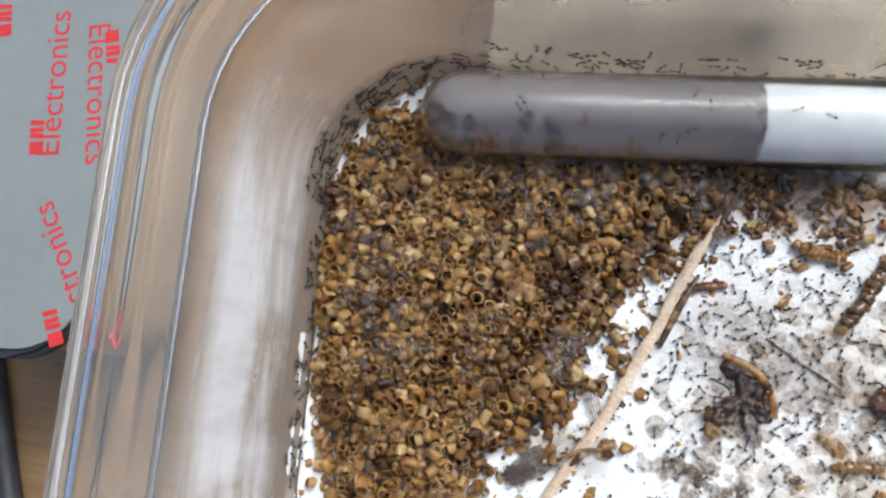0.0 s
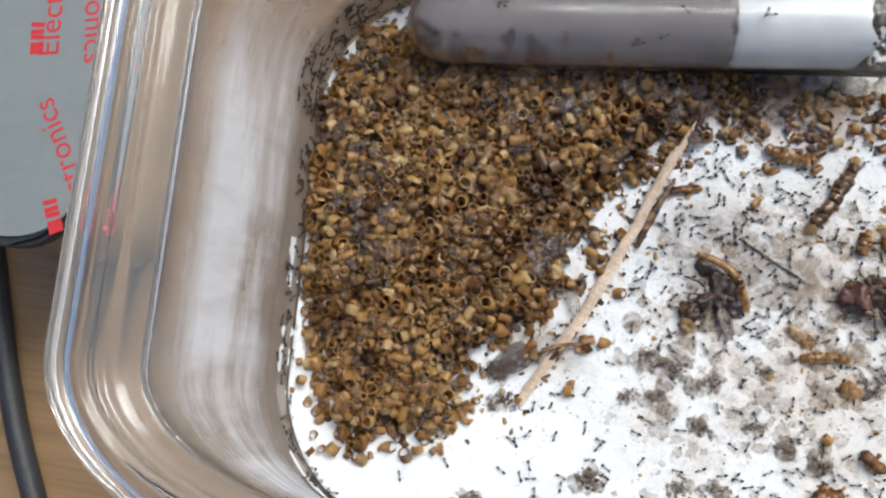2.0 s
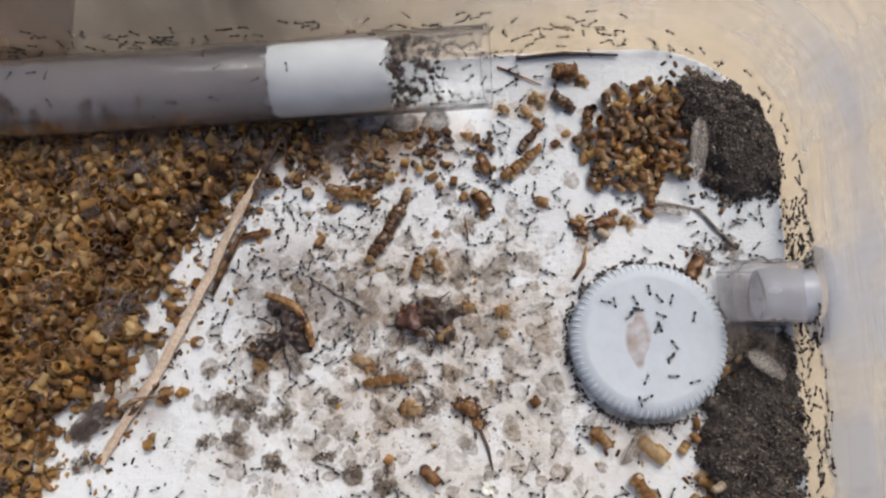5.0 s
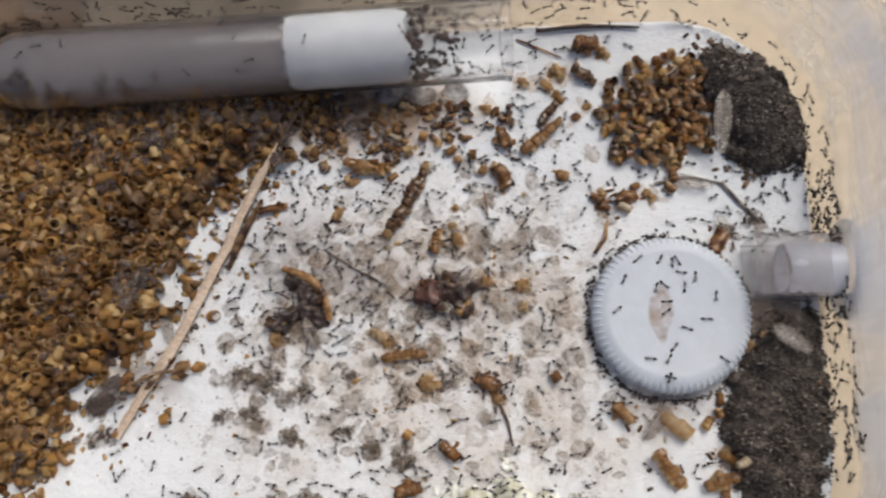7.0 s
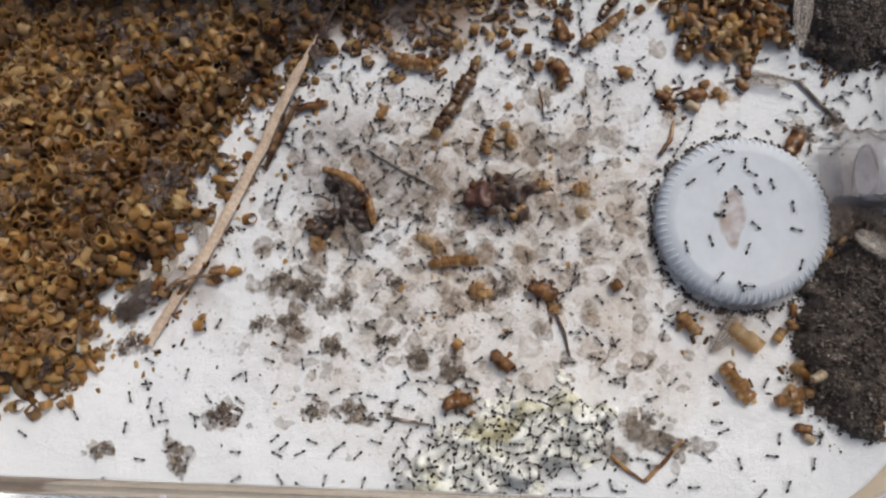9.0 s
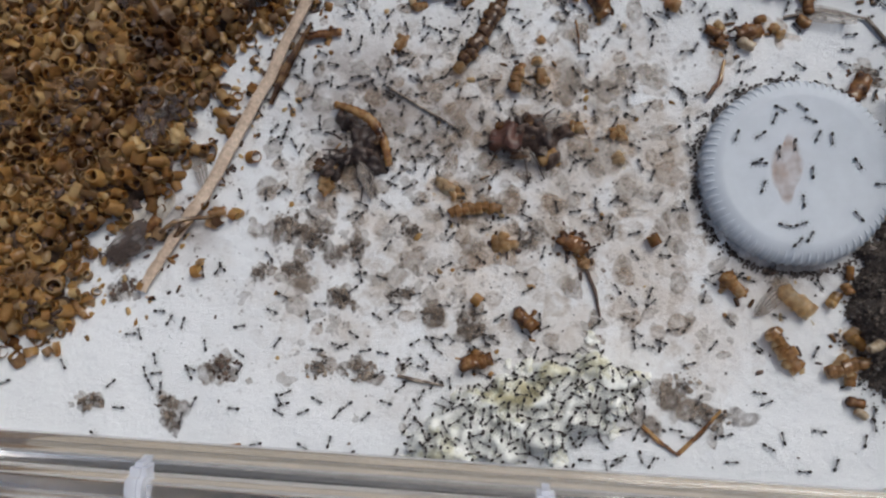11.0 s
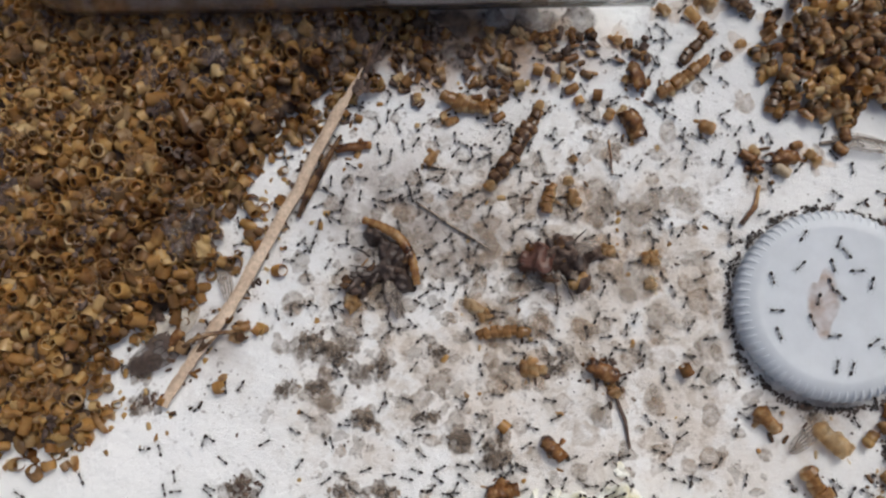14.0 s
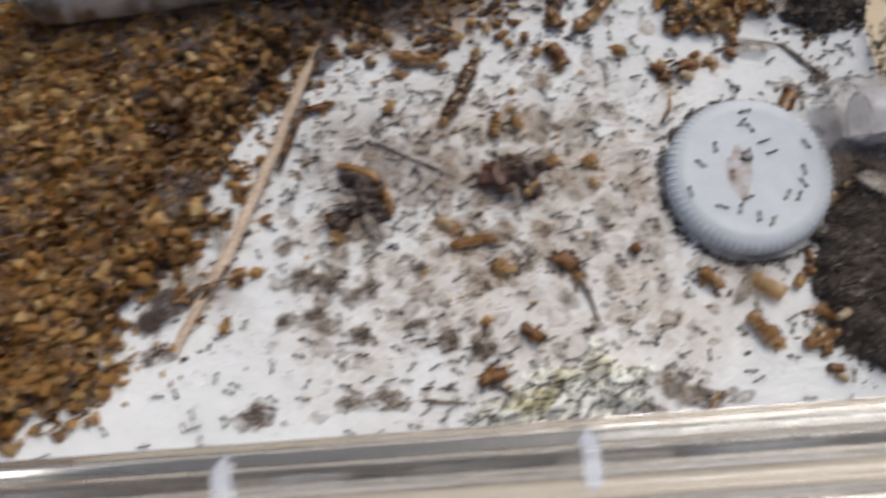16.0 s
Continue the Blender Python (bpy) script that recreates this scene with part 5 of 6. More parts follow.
def tuft(x, y, r, mat, label, seed=0, name="debris_clump"):
    """A low matted patch of flakes and fibres, too fine to pick apart."""
    rng = random.Random(seed)
    bm = bmesh.new()
    for _ in range(int(12 + 14 * r)):
        q, a = r * rng.random() ** 0.6, rng.uniform(0, 6.28)
        u, v = 1.3 * q * math.cos(a), 0.8 * q * math.sin(a)
        flake(bm, turned(u, v, rng.uniform(0.0, 0.3 + 0.3 * r * (1 - q / r)), rng.uniform(0, 360), rng.uniform(-25, 25), rng.uniform(-20, 20)), rng.choice((0.08, 0.12, 0.2, 0.42)) * min(1.3, 0.5 + 0.35 * r), 0.05, rng, 7, 0.3)
    for _ in range(2):
        a, q = rng.uniform(0, 6.28), r * rng.uniform(0.5, 1.0)
        sweep(bm, [(0.3 * q * math.cos(a + 1), 0.3 * q * math.sin(a + 1), 0.4), (0.7 * q * math.cos(a), 0.7 * q * math.sin(a), 0.5), (q * math.cos(a - 0.2), q * math.sin(a - 0.2), 0.1)], [0.07, 0.06, 0.03], 4)
    ob = part(name, bm, mat, None, label)
    ob.matrix_basis = P(x, y, ground(x, y) - 0.05, 0, 0, rng.uniform(-40, 40))
    for k in range(10):
        bm = bmesh.new()
        q = rng.choice((0.3, 0.5, 0.7, 1.0))
        patch(bm, turned(rng.gauss(0, 0.75) * r, rng.gauss(0, 0.5) * r, 0.12 + 0.02 * k, rng.uniform(0, 360)), r * q * rng.uniform(0.7, 1.2), r * q * rng.uniform(0.4, 0.9), rng, 22, 0.6, 0.05)
        part("smudge", bm, (SMUT, DUST_FILM, DAMP_GREY)[k % 3], ob, "thin matted dust")
    return tagged(ob, category="debris", kind="stuff")


def wing(x, y, rz, ln, wd, parent=None, up=0.6, tilt=6, mat=None, label="greyish see-through veined insect wing lying loose"):
    bm = bmesh.new()
    rows, cols = 14, 4
    grid = []
    for i in range(rows + 1):
        u = i / rows
        w = wd * (0.12 + 0.88 * math.sin(math.pi * min(1, u ** 0.7 * 0.93)) ** 0.8)
        grid.append([bm.verts.new((u * ln, (j / cols - 0.5) * w, 0.15 * math.sin(j * 1.6) + 0.25 * math.sin(u * 3))) for j in range(cols + 1)])
    for i in range(rows):
        for j in range(cols):
            bm.faces.new((grid[i][j], grid[i + 1][j], grid[i + 1][j + 1], grid[i][j + 1]))
    for w0 in (-0.42, -0.15, 0.12, 0.4):
        sweep(bm, [(0, 0, 0.1), (ln * 0.4, wd * w0 * 0.8, 0.32), (ln * 0.92, wd * w0 * 0.7, 0.2)], [0.1, 0.08, 0.04], 4)
    ob = part("insect_wing" if parent is None else "wing", bm, mat or WING, parent)
    ob.matrix_basis = P(x, y, (ground(x, y) if parent is None else 0) + up, 0, -tilt, rz)
    if parent is None:
        tagged(ob, label, "insect wing")
    return ob


def make_stick():
    pts = [(0.6, 1.5, 2.6), (-1.9, -4.0, 2.3), (-3.5, -6.8, 1.9), (-8.7, -20.0, 1.5), (-17.6, -39.7, 1.4), (-21.8, -46.5, 1.2), (-24.9, -52.0, 1.0), (-27.9, -58.0, 0.9)]
    stick = empty("wood_splinter", P(0, 0, 0))
    bm = bmesh.new()
    fine, rad = [], []
    rng = random.Random(4)
    for i in range(len(pts) - 1):
        for k in range(6):
            f = k / 6
            p = Vector(pts[i]).lerp(Vector(pts[i + 1]), f)
            fine.append(p + Vector((rng.uniform(-0.14, 0.14), 0, rng.uniform(-0.08, 0.08))))
            u = (i + f) / (len(pts) - 1)
            rad.append((0.12 + min(1.0, u * 5) * (0.4 + 0.62 * math.sin(math.pi * (0.12 + 0.72 * u)))) * rng.uniform(0.88, 1.08))
    sweep(bm, fine, rad, 7, True, 0.6)
    part("shaft", bm, STICK, stick, "pale split wooden shaft")
    bm = bmesh.new()
    sweep(bm, [(3.9, 7.4, 2.8), (2.8, 5.0, 2.7), (1.2, 1.0, 2.2), (0.2, -1.6, 1.8)], [0.3, 0.5, 0.5, 0.3], 7)
    for _ in range(14):
        f = rng.random()
        flake(bm, turned(3.4 - 3.5 * f + rng.uniform(-1.2, 1.2), 6.5 - 10 * f, 2.6, rng.uniform(0, 360), rng.uniform(-40, 40)), rng.uniform(0.5, 1.1), 0.1, rng)
    part("bark", bm, DARK, stick, "dark bark at the tip")
    bm = bmesh.new()
    sweep(bm, [(-2.4, -10, 1.0), (-6.4, -18.5, 0.8), (-8.4, -24.5, 0.7)], [0.3, 0.9, 0.4], 6)
    part("bark_strip", bm, BROWN, stick, "dark bark strip")
    bm = bmesh.new()
    sweep(bm, [(-19.8, -44.8, 1.2), (-21.0, -46.3, 2.1), (-22.6, -48.0, 1.3)], [0.5, 0.7, 0.4], 6)
    part("knot", bm, BROWN, stick, "dark knot")
    tagged(stick, "pale thin wooden splinter with a dark tip", "stick")


def make_bug():
    """Dark dried insect with a curved ringed shell and frayed wings."""
    bug = empty("insect_carcass", P(6.5, -31.5, 0.1))
    bm = bmesh.new()
    fine, rad = [], []
    for k in range(41):
        f = k / 40
        p = Vector((2.8, -24.4)).lerp(Vector((12.6, -34.6)), f) + 2.7 * math.sin(math.pi * f) * Vector((0.72, 0.69)) - Vector((6.5, -31.5))
        fine.append((p.x, p.y, 1.2 + 0.5 * math.sin(math.pi * f)))
        rad.append((0.4 + 0.45 * math.sin(math.pi * (0.08 + 0.84 * f)) ** 0.7) * (1 + 0.1 * math.sin(k * 2 * math.pi / 3)))
    sweep(bm, fine, rad, 12)
    part("ringed_back", bm, CHITIN, bug, "curved brown ringed shell")
    rng = random.Random(12)
    bm = bmesh.new()
    bm.free()
    body = new("body", mound_mesh("body", [(3.6, -25.2), (8.4, -27.0), (11.6, -30.4), (12.4, -34.6), (9.2, -36.4), (5.6, -35.4), (1.4, -37.2), (-0.6, -36.0), (2.6, -32.6), (5.2, -31.0), (3.8, -28.2)], 1.9, 1.8, CARCASS, 0.35, 1.5, 0.75, 0.2))
    body.parent = bug
    body.matrix_basis = P(-6.5, 31.5, 0)
    tagged(body, "black shrivelled body")
    for k in range(16):
        bm = bmesh.new()
        shell(bm, turned(0, 0, 0, rng.uniform(0, 360), rng.uniform(-60, 60), rng.uniform(-30, 30)), rng.uniform(1.0, 2.6), rng.uniform(0.6, 1.3), 0.5, 0.08, 0, 7, 6)
        crumple(bm, 0.3, 0.7, k)
        u = rng.random()
        o = part("flap", bm, (CARCASS, CARCASS, BROWN, DARK)[k % 4], bug)
        o.matrix_basis = P(-4.6 + 8.6 * u + rng.uniform(-1.2, 1.2), -3.8 + 5.0 * u + rng.uniform(-2.2, 1.0), rng.uniform(1.2, 2.2))
    bm = bmesh.new()
    for k in range(7):
        shell(bm, turned(-4.4 + rng.uniform(-1.6, 1.6), -4.0 + rng.uniform(-1.0, 1.0), 0.8, rng.uniform(0, 360), rng.uniform(-60, 60)), rng.uniform(1.2, 2.4), rng.uniform(0.8, 1.4), 0.6, 0.1, 0, 7, 6)
    crumple(bm, 0.3, 0.5, 2)
    part("tail_end", bm, BROWN, bug, "dark brown shrivelled end")
    for k, (x0, y0, x1, y1) in enumerate(((-2, 1, -5, 2.5), (-1, -1, -5.5, -0.5), (1, -3, 4.2, -8.2), (2, -3, 1.6, -9), (0, 4, -2.8, 5.8), (2.5, -2, 3.2, -8.8))):
        bm = bmesh.new()
        sweep(bm, [(x0, y0, 1.2), ((x0 + x1) / 2 + 0.3, (y0 + y1) / 2, 1.5), (x1, y1, 0.2)], [0.25, 0.2, 0.1], 5)
        part("leg", bm, CARCASS, bug)
    wing(1.2, -2.6, -68, 6.6, 2.0, bug, 1.6, -6)
    wing(2.6, -3.0, -82, 5.6, 1.8, bug, 1.3, -4)
    wing(0.6, -3.4, -48, 5.4, 1.6, bug, 1.2, -5, DARK_WING)
    bm = bmesh.new()
    lump(bm, (-4.4, -6.8, 0.8), 1.4, rng, 0.5, 12, 9)
    part("egg_mass", bm, AMBER, bug, "orange amber lump")
    tagged(bug, "dark dried insect carcass with curved brown shell", "dead insect")


def make_fly():
    fly = empty("dead_fly", P(34, -29.3, 0.1))
    rng = random.Random(14)
    bm = bmesh.new()
    ell(bm, (-2.0, 0.2, 1.6), (2.4, 2.2, 1.3), seg=26, rings=18)
    ell(bm, (-3.4, -0.8, 1.3), (1.4, 1.3, 1.0), seg=18, rings=12)
    crumple(bm, 1.1, 0.55, 5)
    part("thorax", bm, REDBROWN, fly, "dark red-brown thorax")
    abdomen = new("abdomen", mound_mesh("abdomen", [(30.4, -26.8), (34.6, -25.4), (40.6, -25.4), (41.8, -28.2), (39.4, -30.4), (40.2, -33.6), (38.2, -35.2), (35.6, -32.6), (32.6, -31.2), (29.6, -29.4)], 1.9, 1.8, DARK, 0.35, 1.5, 0.75, 0.2))
    abdomen.parent = fly
    abdomen.matrix_basis = P(-34, 29.3, 0)
    tagged(abdomen, "collapsed dark abdomen")
    bm = bmesh.new()
    ell(bm, (-3.6, 2.0, 1.2), (0.9, 0.9, 0.8), seg=10, rings=7)
    part("head", bm, CHITIN, fly)
    wing(1.5, 1.6, 14, 6.0, 2.2, fly, 1.6)
    for k in range(14):
        bm = bmesh.new()
        shell(bm, turned(0, 0, 0, rng.uniform(0, 360), rng.uniform(-50, 50), rng.uniform(-30, 30)), rng.uniform(1.2, 3.0), rng.uniform(1.0, 1.8), 0.6, 0.1, 0, 7, 6)
        crumple(bm, 0.35, 0.6, k + 30)
        o = part("flap", bm, (DARK, CARCASS, GREY, BROWN)[k % 4], fly)
        o.matrix_basis = P(rng.uniform(-2.5, 6.5), rng.uniform(-3.2, 3.0), rng.uniform(1.2, 2.4))
    for x0, y0, x1, y1 in ((-3, -1, -6.5, -1.4), (-2.5, -1.2, -5.2, -4.6), (0, -1.5, 1.5, -7.2), (1, -1.6, 4.0, -6.4), (-3, 1.5, -4.6, 3.8), (2.4, 1.8, 5.2, 5.6)):
        bm = bmesh.new()
        sweep(bm, [(x0, y0, 1.4), ((x0 + x1) / 2, (y0 + y1) / 2 + 0.3, 2.0), (x1, y1, 0.1)], [0.22, 0.18, 0.09], 5)
        part("leg", bm, CARCASS, fly)
    bm = bmesh.new()
    pupa(bm, turned(4.2, -3.0, 0.9, 35), 3.6, 1.0, 3)
    part("torn_segment", bm, CHITIN, fly, "torn brown segment")
    tagged(fly, "dead fly with red-brown thorax and dark legs", "dead insect")


def make_remains():
    make_stick()
    make_bug()
    make_fly()
    # ringed skins
    worm(27.2, -9.6, 0.2, 62, 17, 1.35, 0.35, BROWN, "dark brown ringed larva skin, torn at the ends", 12, ends=AMBER)
    worm(19.6, -3.2, 0.2, -8, 9.5, 1.5, 0.9, TAN_CHITIN, "curled brown ringed larva skin beside the tube", 8)
    worm(33.2, -18.4, 0.2, 78, 5.2, 1.1, -0.7, TAN_CHITIN, "short curved tan ringed larva skin", 6)
    worm(27.6, -41.4, 0.2, 6, 8.6, 1.1, -0.6, TAN_CHITIN, "arched tan ringed larva skin", 8)
    worm(75.6, -61.8, 0.2, -55, 7.2, 1.5, 0.1, TAN_CHITIN, "stout brown pupal case below the cap", 6)
    worm(85.4, -63.0, 0.2, 22, 7.0, 1.25, 0.0, TAN_CHITIN, "brown pupal case against the waste pile", 6)
    worm(54.4, 3.2, 0.2, 40, 10.5, 1.35, 0.15, TAN_CHITIN, "long brown larva skin near the tube", 8)
    worm(55.6, 8.0, 0.2, 52, 5.4, 1.15, 0.0, BROWN, "short dark brown pupal case", 5)
    worm(63.2, 15.4, 0.2, -35, 5.6, 1.3, 0.2, BROWN, "stout brown pupal case near the back wall", 5)
    worm(68.8, 1.2, 0.3, 75, 5.0, 1.25, 0.1, BROWN, "dark ringed pupal case beside the amber pile", 5)
    # shells and chips
    for x, y, rz, ln, wd, ht, mat, bands, label in (
        (35.7, -58.5, -40, 4.8, 3.0, 1.5, CHITIN, 3, "brown ribbed shell fragment on the plaster"),
        (28.2, -65.6, 15, 5.6, 3.2, 1.6, CHITIN, 3, "dark brown shell fragment near the food"),
        (46.2, -5.8, -60, 5.4, 3.4, 1.9, CHITIN, 2, "upright brown shell fragment"),
        (45.8, 2.3, -70, 4.6, 3.2, 1.8, CHITIN, 2, "brown shell fragment below the tube mouth"),
        (42.6, -46.2, -25, 4.8, 3.0, 1.6, CHITIN, 2, "olive brown shell fragment"),
        (-0.2, -11.9, 12, 6.2, 2.0, 1.0, CHITIN, 0, "brown leaf-like shell beside the stick"),
        (67.5, -51.4, -50, 4.8, 3.0, 1.7, TAN_CHITIN, 3, "brown ribbed shell below the cap"),
        (76.8, -53.6, -40, 6.2, 3.4, 2.0, AMBER, 3, "yellow-brown ribbed shell below the cap"),
        (62.8, 22.3, 5, 5.4, 4.2, 2.6, CHITIN, 3, "dark brown domed shell by the back wall"),
        (69.8, -10.2, 10, 4.4, 2.6, 1.4, CHITIN, 2, "brown shell fragment above the cap"),
        (12.9, -13.0, 60, 2.6, 1.8, 1.0, AMBER, 0, "small amber shell fragment on the plaster"),
        (57.9, -5.6, -30, 2.6, 2.0, 1.2, AMBER, 0, "small orange shell fragment"),
        (86.5, -19.4, 60, 5.0, 3.0, 1.8, CHITIN, 2, "brown shell fragment between cap and hose"),
        (-27.0, -46.2, 60, 3.6, 2.4, 1.2, CHITIN, 0, "red-brown shell scrap beside the stick"),
        (-37.6, -60.6, -50, 3.4, 2.2, 0.9, AMBER, 0, "orange skin scrap at the heap's tip"),
        (-42.8, -63.4, 40, 4.0, 2.6, 0.9, AMBER, 0, "orange skin scrap near the heap"),
        (-46.5, -60.2, 10, 3.4, 2.4, 0.9, AMBER, 0, "orange skin scrap on the heap's edge"),
        (-16.0, -43.4, 20, 3.0, 2.0, 0.9, AMBER, 0, "yellow skin scrap beside the stick"),
    ):
        chip(x, y, rz, ln, wd, ht, mat, label, bands)
    # amber clumps
    for k, (x, y, r, label) in enumerate((
        (21.6, -37.4, 1.5, "yellow amber clump of insect remains"), (23.6, -38.6, 1.1, "orange amber clump of insect remains"),
        (31.4, -46.4, 2.0, "orange amber clump under a larva skin"), (44.6, -48.9, 1.3, "yellow amber clump beside a shell"),
        (37.0, -18.8, 1.5, "amber clump beside a curled skin"), (36.0, -15.7, 0.9, "small brown amber clump beside a skin"),
        (43.0, -26.6, 1.3, "yellow amber clump near the fly"), (49.4, -27.6, 1.6, "orange amber clump near the fly"), (49.6, -32.0, 1.2, "orange-brown amber clump on the plaster"),
        (57.0, 16.4, 1.9, "orange amber clump near the back wall"), (66.7, 20.6, 1.5, "orange amber clump by the wall"), (67.6, 14.4, 0.9, "dark amber bead by the wall"),
        (60.8, 6.8, 1.0, "dark round amber bead"), (63.0, 9.1, 0.9, "yellow amber crumb on the plaster"), (42.7, 8.8, 1.1, "yellow amber crumb by the tube"), (50.2, 14.8, 1.4, "amber crumb at the tube mouth"),
        (74.4, -10.0, 1.4, "orange amber crumb on the plaster"), (65.6, -11.9, 1.4, "dark brown ball of remains"), (85.4, -59.0, 1.5, "amber clump beside the waste pile"),
        (90.5, -38.5, 1.8, "amber clump beside the cap"), (36.6, -12.0, 0.8, "small amber crumb on the plaster"), (57.0, 11.8, 1.0, "orange amber crumb on the plaster"))):
        clump(x, y, r, AMBER if "dark" not in label else CHITIN, label, 4, k)
    # loose husks on the plaster, outside the heap
    rng = random.Random(41)
    shared = [to_mesh("loose_husk", husk_mesh(k, rng), HUSK) for k in range(5)]
    spots = [(-41.5, -62.9), (-42.5, -67.9), (-18.6, -53.4), (-13.2, -43.7), (-15.7, -44.9), (-27.6, -56.3), (-9.2, -81.5), (-46, -60.6), (-49.5, -58.6), (-11.5, -22), (-14.5, -30), (-25.5, -47.5), (-18.6, -42), (11, 3), (14, 1), (27, 0), (30, 3), (33, 1.5), (37, -2), (8, 0), (40, -1), (24.5, 4.5), (55.5, -45), (28, -55.8)]
    for x, y in spots:
        o = new("loose_husk", rng.choice(shared))
        s = rng.uniform(0.9, 1.25)
        o.matrix_basis = P(x, y, ground(x, y) + 0.75 * s, 90 + rng.uniform(-10, 10), 0, rng.uniform(0, 360)) @ Matrix.Scale(s, 4)
        tagged(o, "small amber barrel-shaped husk on the plaster", "husk", "loose husks")
    for k in range(26):
        x, y = rng.choice(((rng.gauss(60, 6), rng.gauss(10, 6)), (rng.gauss(38, 14), rng.gauss(0, 3)), (rng.gauss(72, 5), rng.gauss(-9, 3)), (rng.gauss(85, 3), rng.gauss(-56, 6))))
        if not free(x, y):
            continue
        bm = bmesh.new()
        r = rng.uniform(0.6, 0.95)
        pupa(bm, turned(0, 0, r * 0.85, 0, 0, rng.uniform(-15, 15)), rng.uniform(1.6, 3.2), r, rng.choice((2, 3)))
        crumple(bm, 0.22, 0.6, x)
        o = part("empty_case", bm, (AMBER, HUSK, PALE_SKIN, TAN_CHITIN, CHITIN)[k % 5], None, ("orange amber", "tan", "pale cream", "tan-brown", "dark brown")[k % 5] + " ringed insect case on the plaster")
        o.matrix_basis = P(x, y, ground(x, y), 0, 0, rng.uniform(0, 360))
        tagged(o, category="insect skin")
    # pile of amber fragments in the back corner
    pile = empty("amber_pile", P(0, 0, 0))
    ob = new("bed", mound_mesh("bed", [(74, 12), (80, 15), (86, 14), (86, 2), (81, 0), (74, 2), (72, 6)], 1.2, 4, BROWN, 0.7, 1.2, 0.8))
    ob.parent = pile
    n = 0
    while n < 190:
        x, y = rng.uniform(65, 88), rng.uniform(-5, 21)
        if inside(CLUSTER, x, y) < 0 or (x < 72 and y > 12 and rng.random() < 0.6):
            continue
        n += 1
        bm = bmesh.new()
        kind = rng.random()
        if kind < 0.45:
            pupa(bm, turned(0, 0, 0, rng.uniform(0, 360), 0, rng.choice((0, 0, 0, -60, 70)) + rng.uniform(-20, 20)), rng.uniform(1.8, 3.6), rng.uniform(0.65, 1.05), rng.choice((2, 3, 4)))
        elif kind < 0.65:
            shell(bm, turned(0, 0, 0, rng.uniform(0, 360), rng.uniform(-120, 120)), rng.uniform(1.4, 3.0), rng.uniform(1.0, 1.9), rng.uniform(0.4, 0.9), 0.09, rng.choice((0, 2, 3)), 9, 7)
        elif kind < 0.9:
            bm = husk_mesh(0, rng)
            bmesh.ops.rotate(bm, verts=bm.verts, matrix=Euler((rng.uniform(-1.6, 1.6), 0, rng.uniform(0, 6))).to_matrix())
        else:
            lump(bm, (0, 0, 0), rng.uniform(0.4, 0.8), rng, 0.5, 9, 7)
        d = float(inside(CLUSTER, x, y))
        crumple(bm, 0.25, 0.6, n)
        o = part("fragment", bm, rng.choice((AMBER, HUSK, HUSK, TAN_CHITIN, TAN_CHITIN, CHITIN, BROWN)), pile)
        o.matrix_basis = P(x, y, ground(x, y) + 0.5 + min(1.2, 0.35 * d) + rng.uniform(0, min(1.0, 0.3 * d)))
    tagged(pile, "pile of orange amber insect fragments in the back corner", "insect remains")
    # debris beside the hose and under the cap
    for x, y, r, s, label in ((96, -35.5, 2.6, 51, "dark debris clump below the hose stub"), (91.5, -33.0, 2.0, 52, "dark debris clump beside the cap"), (-30.7, -56.7, 1.7, 53, "dark debris tuft near the stick's end"), (-12.4, -68.9, 2.2, 54, "dark tuft of dust on the clean plaster"), (93.5, -14.5, 1.5, 55, "dark debris tuft by the box wall"), (-33, -51.5, 1.8, 56, "dark brown debris at the heap's edge"), (88.4, -17, 1.6, 57, "brown debris above the hose stub"), (74, -50, 1.2, 58, "dark debris in the cap's shade")):
        tuft(x, y, r * 1.15, DARK, label, s)
    for x, y, r, s in ((-3.9, -44.2, 2.0, 61), (0.9, -46.7, 1.7, 60), (-7.0, -52.5, 1.3, 62), (-2.3, -52.4, 1.6, 73), (7.7, -48.2, 1.7, 63), (6.1, -56.7, 1.6, 64), (3.1, -67.8, 1.7, 65), (9.6, -68.3, 1.8, 74), (-34.4, -75.6, 1.5, 66), (-21.5, -76.0, 1.6, 67), (59.8, -68.4, 2.6, 68), (64.8, -71.9, 1.9, 69), (16.7, -45.0, 1.2, 70), (21.2, -58.9, 1.4, 71), (36, -46, 1.4, 72), (16.1, -55.0, 1.0, 75), (27.2, -59.7, 1.5, 76)):
        tuft(x, y, r * 1.25, GREY, "grey dusty clump on the stained plaster", s, "dust_clump")
    # wings, threads and twigs
    wing(89.0, 10.2, -96, 13, 3.4, None, 1.4, -4)
    wing(77.2, -6.4, -12, 9.5, 3.0)
    wing(94.2, -36.0, -40, 7.5, 3.2, None, 2.4)
    wing(71.0, -56.2, 48, 8.0, 2.6)
    wing(-20.5, -33.0, -70, 7, 2.6)
    wing(-25.3, -45.6, -143, 10.5, 5.4, None, 0.9, 3, DARK_WING, "dark torn insect wing beside the stick")
    wing(-28.4, -49.6, -165, 6.0, 3.0, None, 0.7, 2, DARK_WING, "small dark torn wing under the stick")
    wing(-24.0, -40.0, -112, 6.0, 3.0, None, 0.8, -3, PALE_WING, "pale papery wing at the heap's edge")
    wing(-27.4, -42.6, -125, 4.6, 3.4, None, 1.2, -3, PALE_WING, "pale papery scrap at the heap's edge")
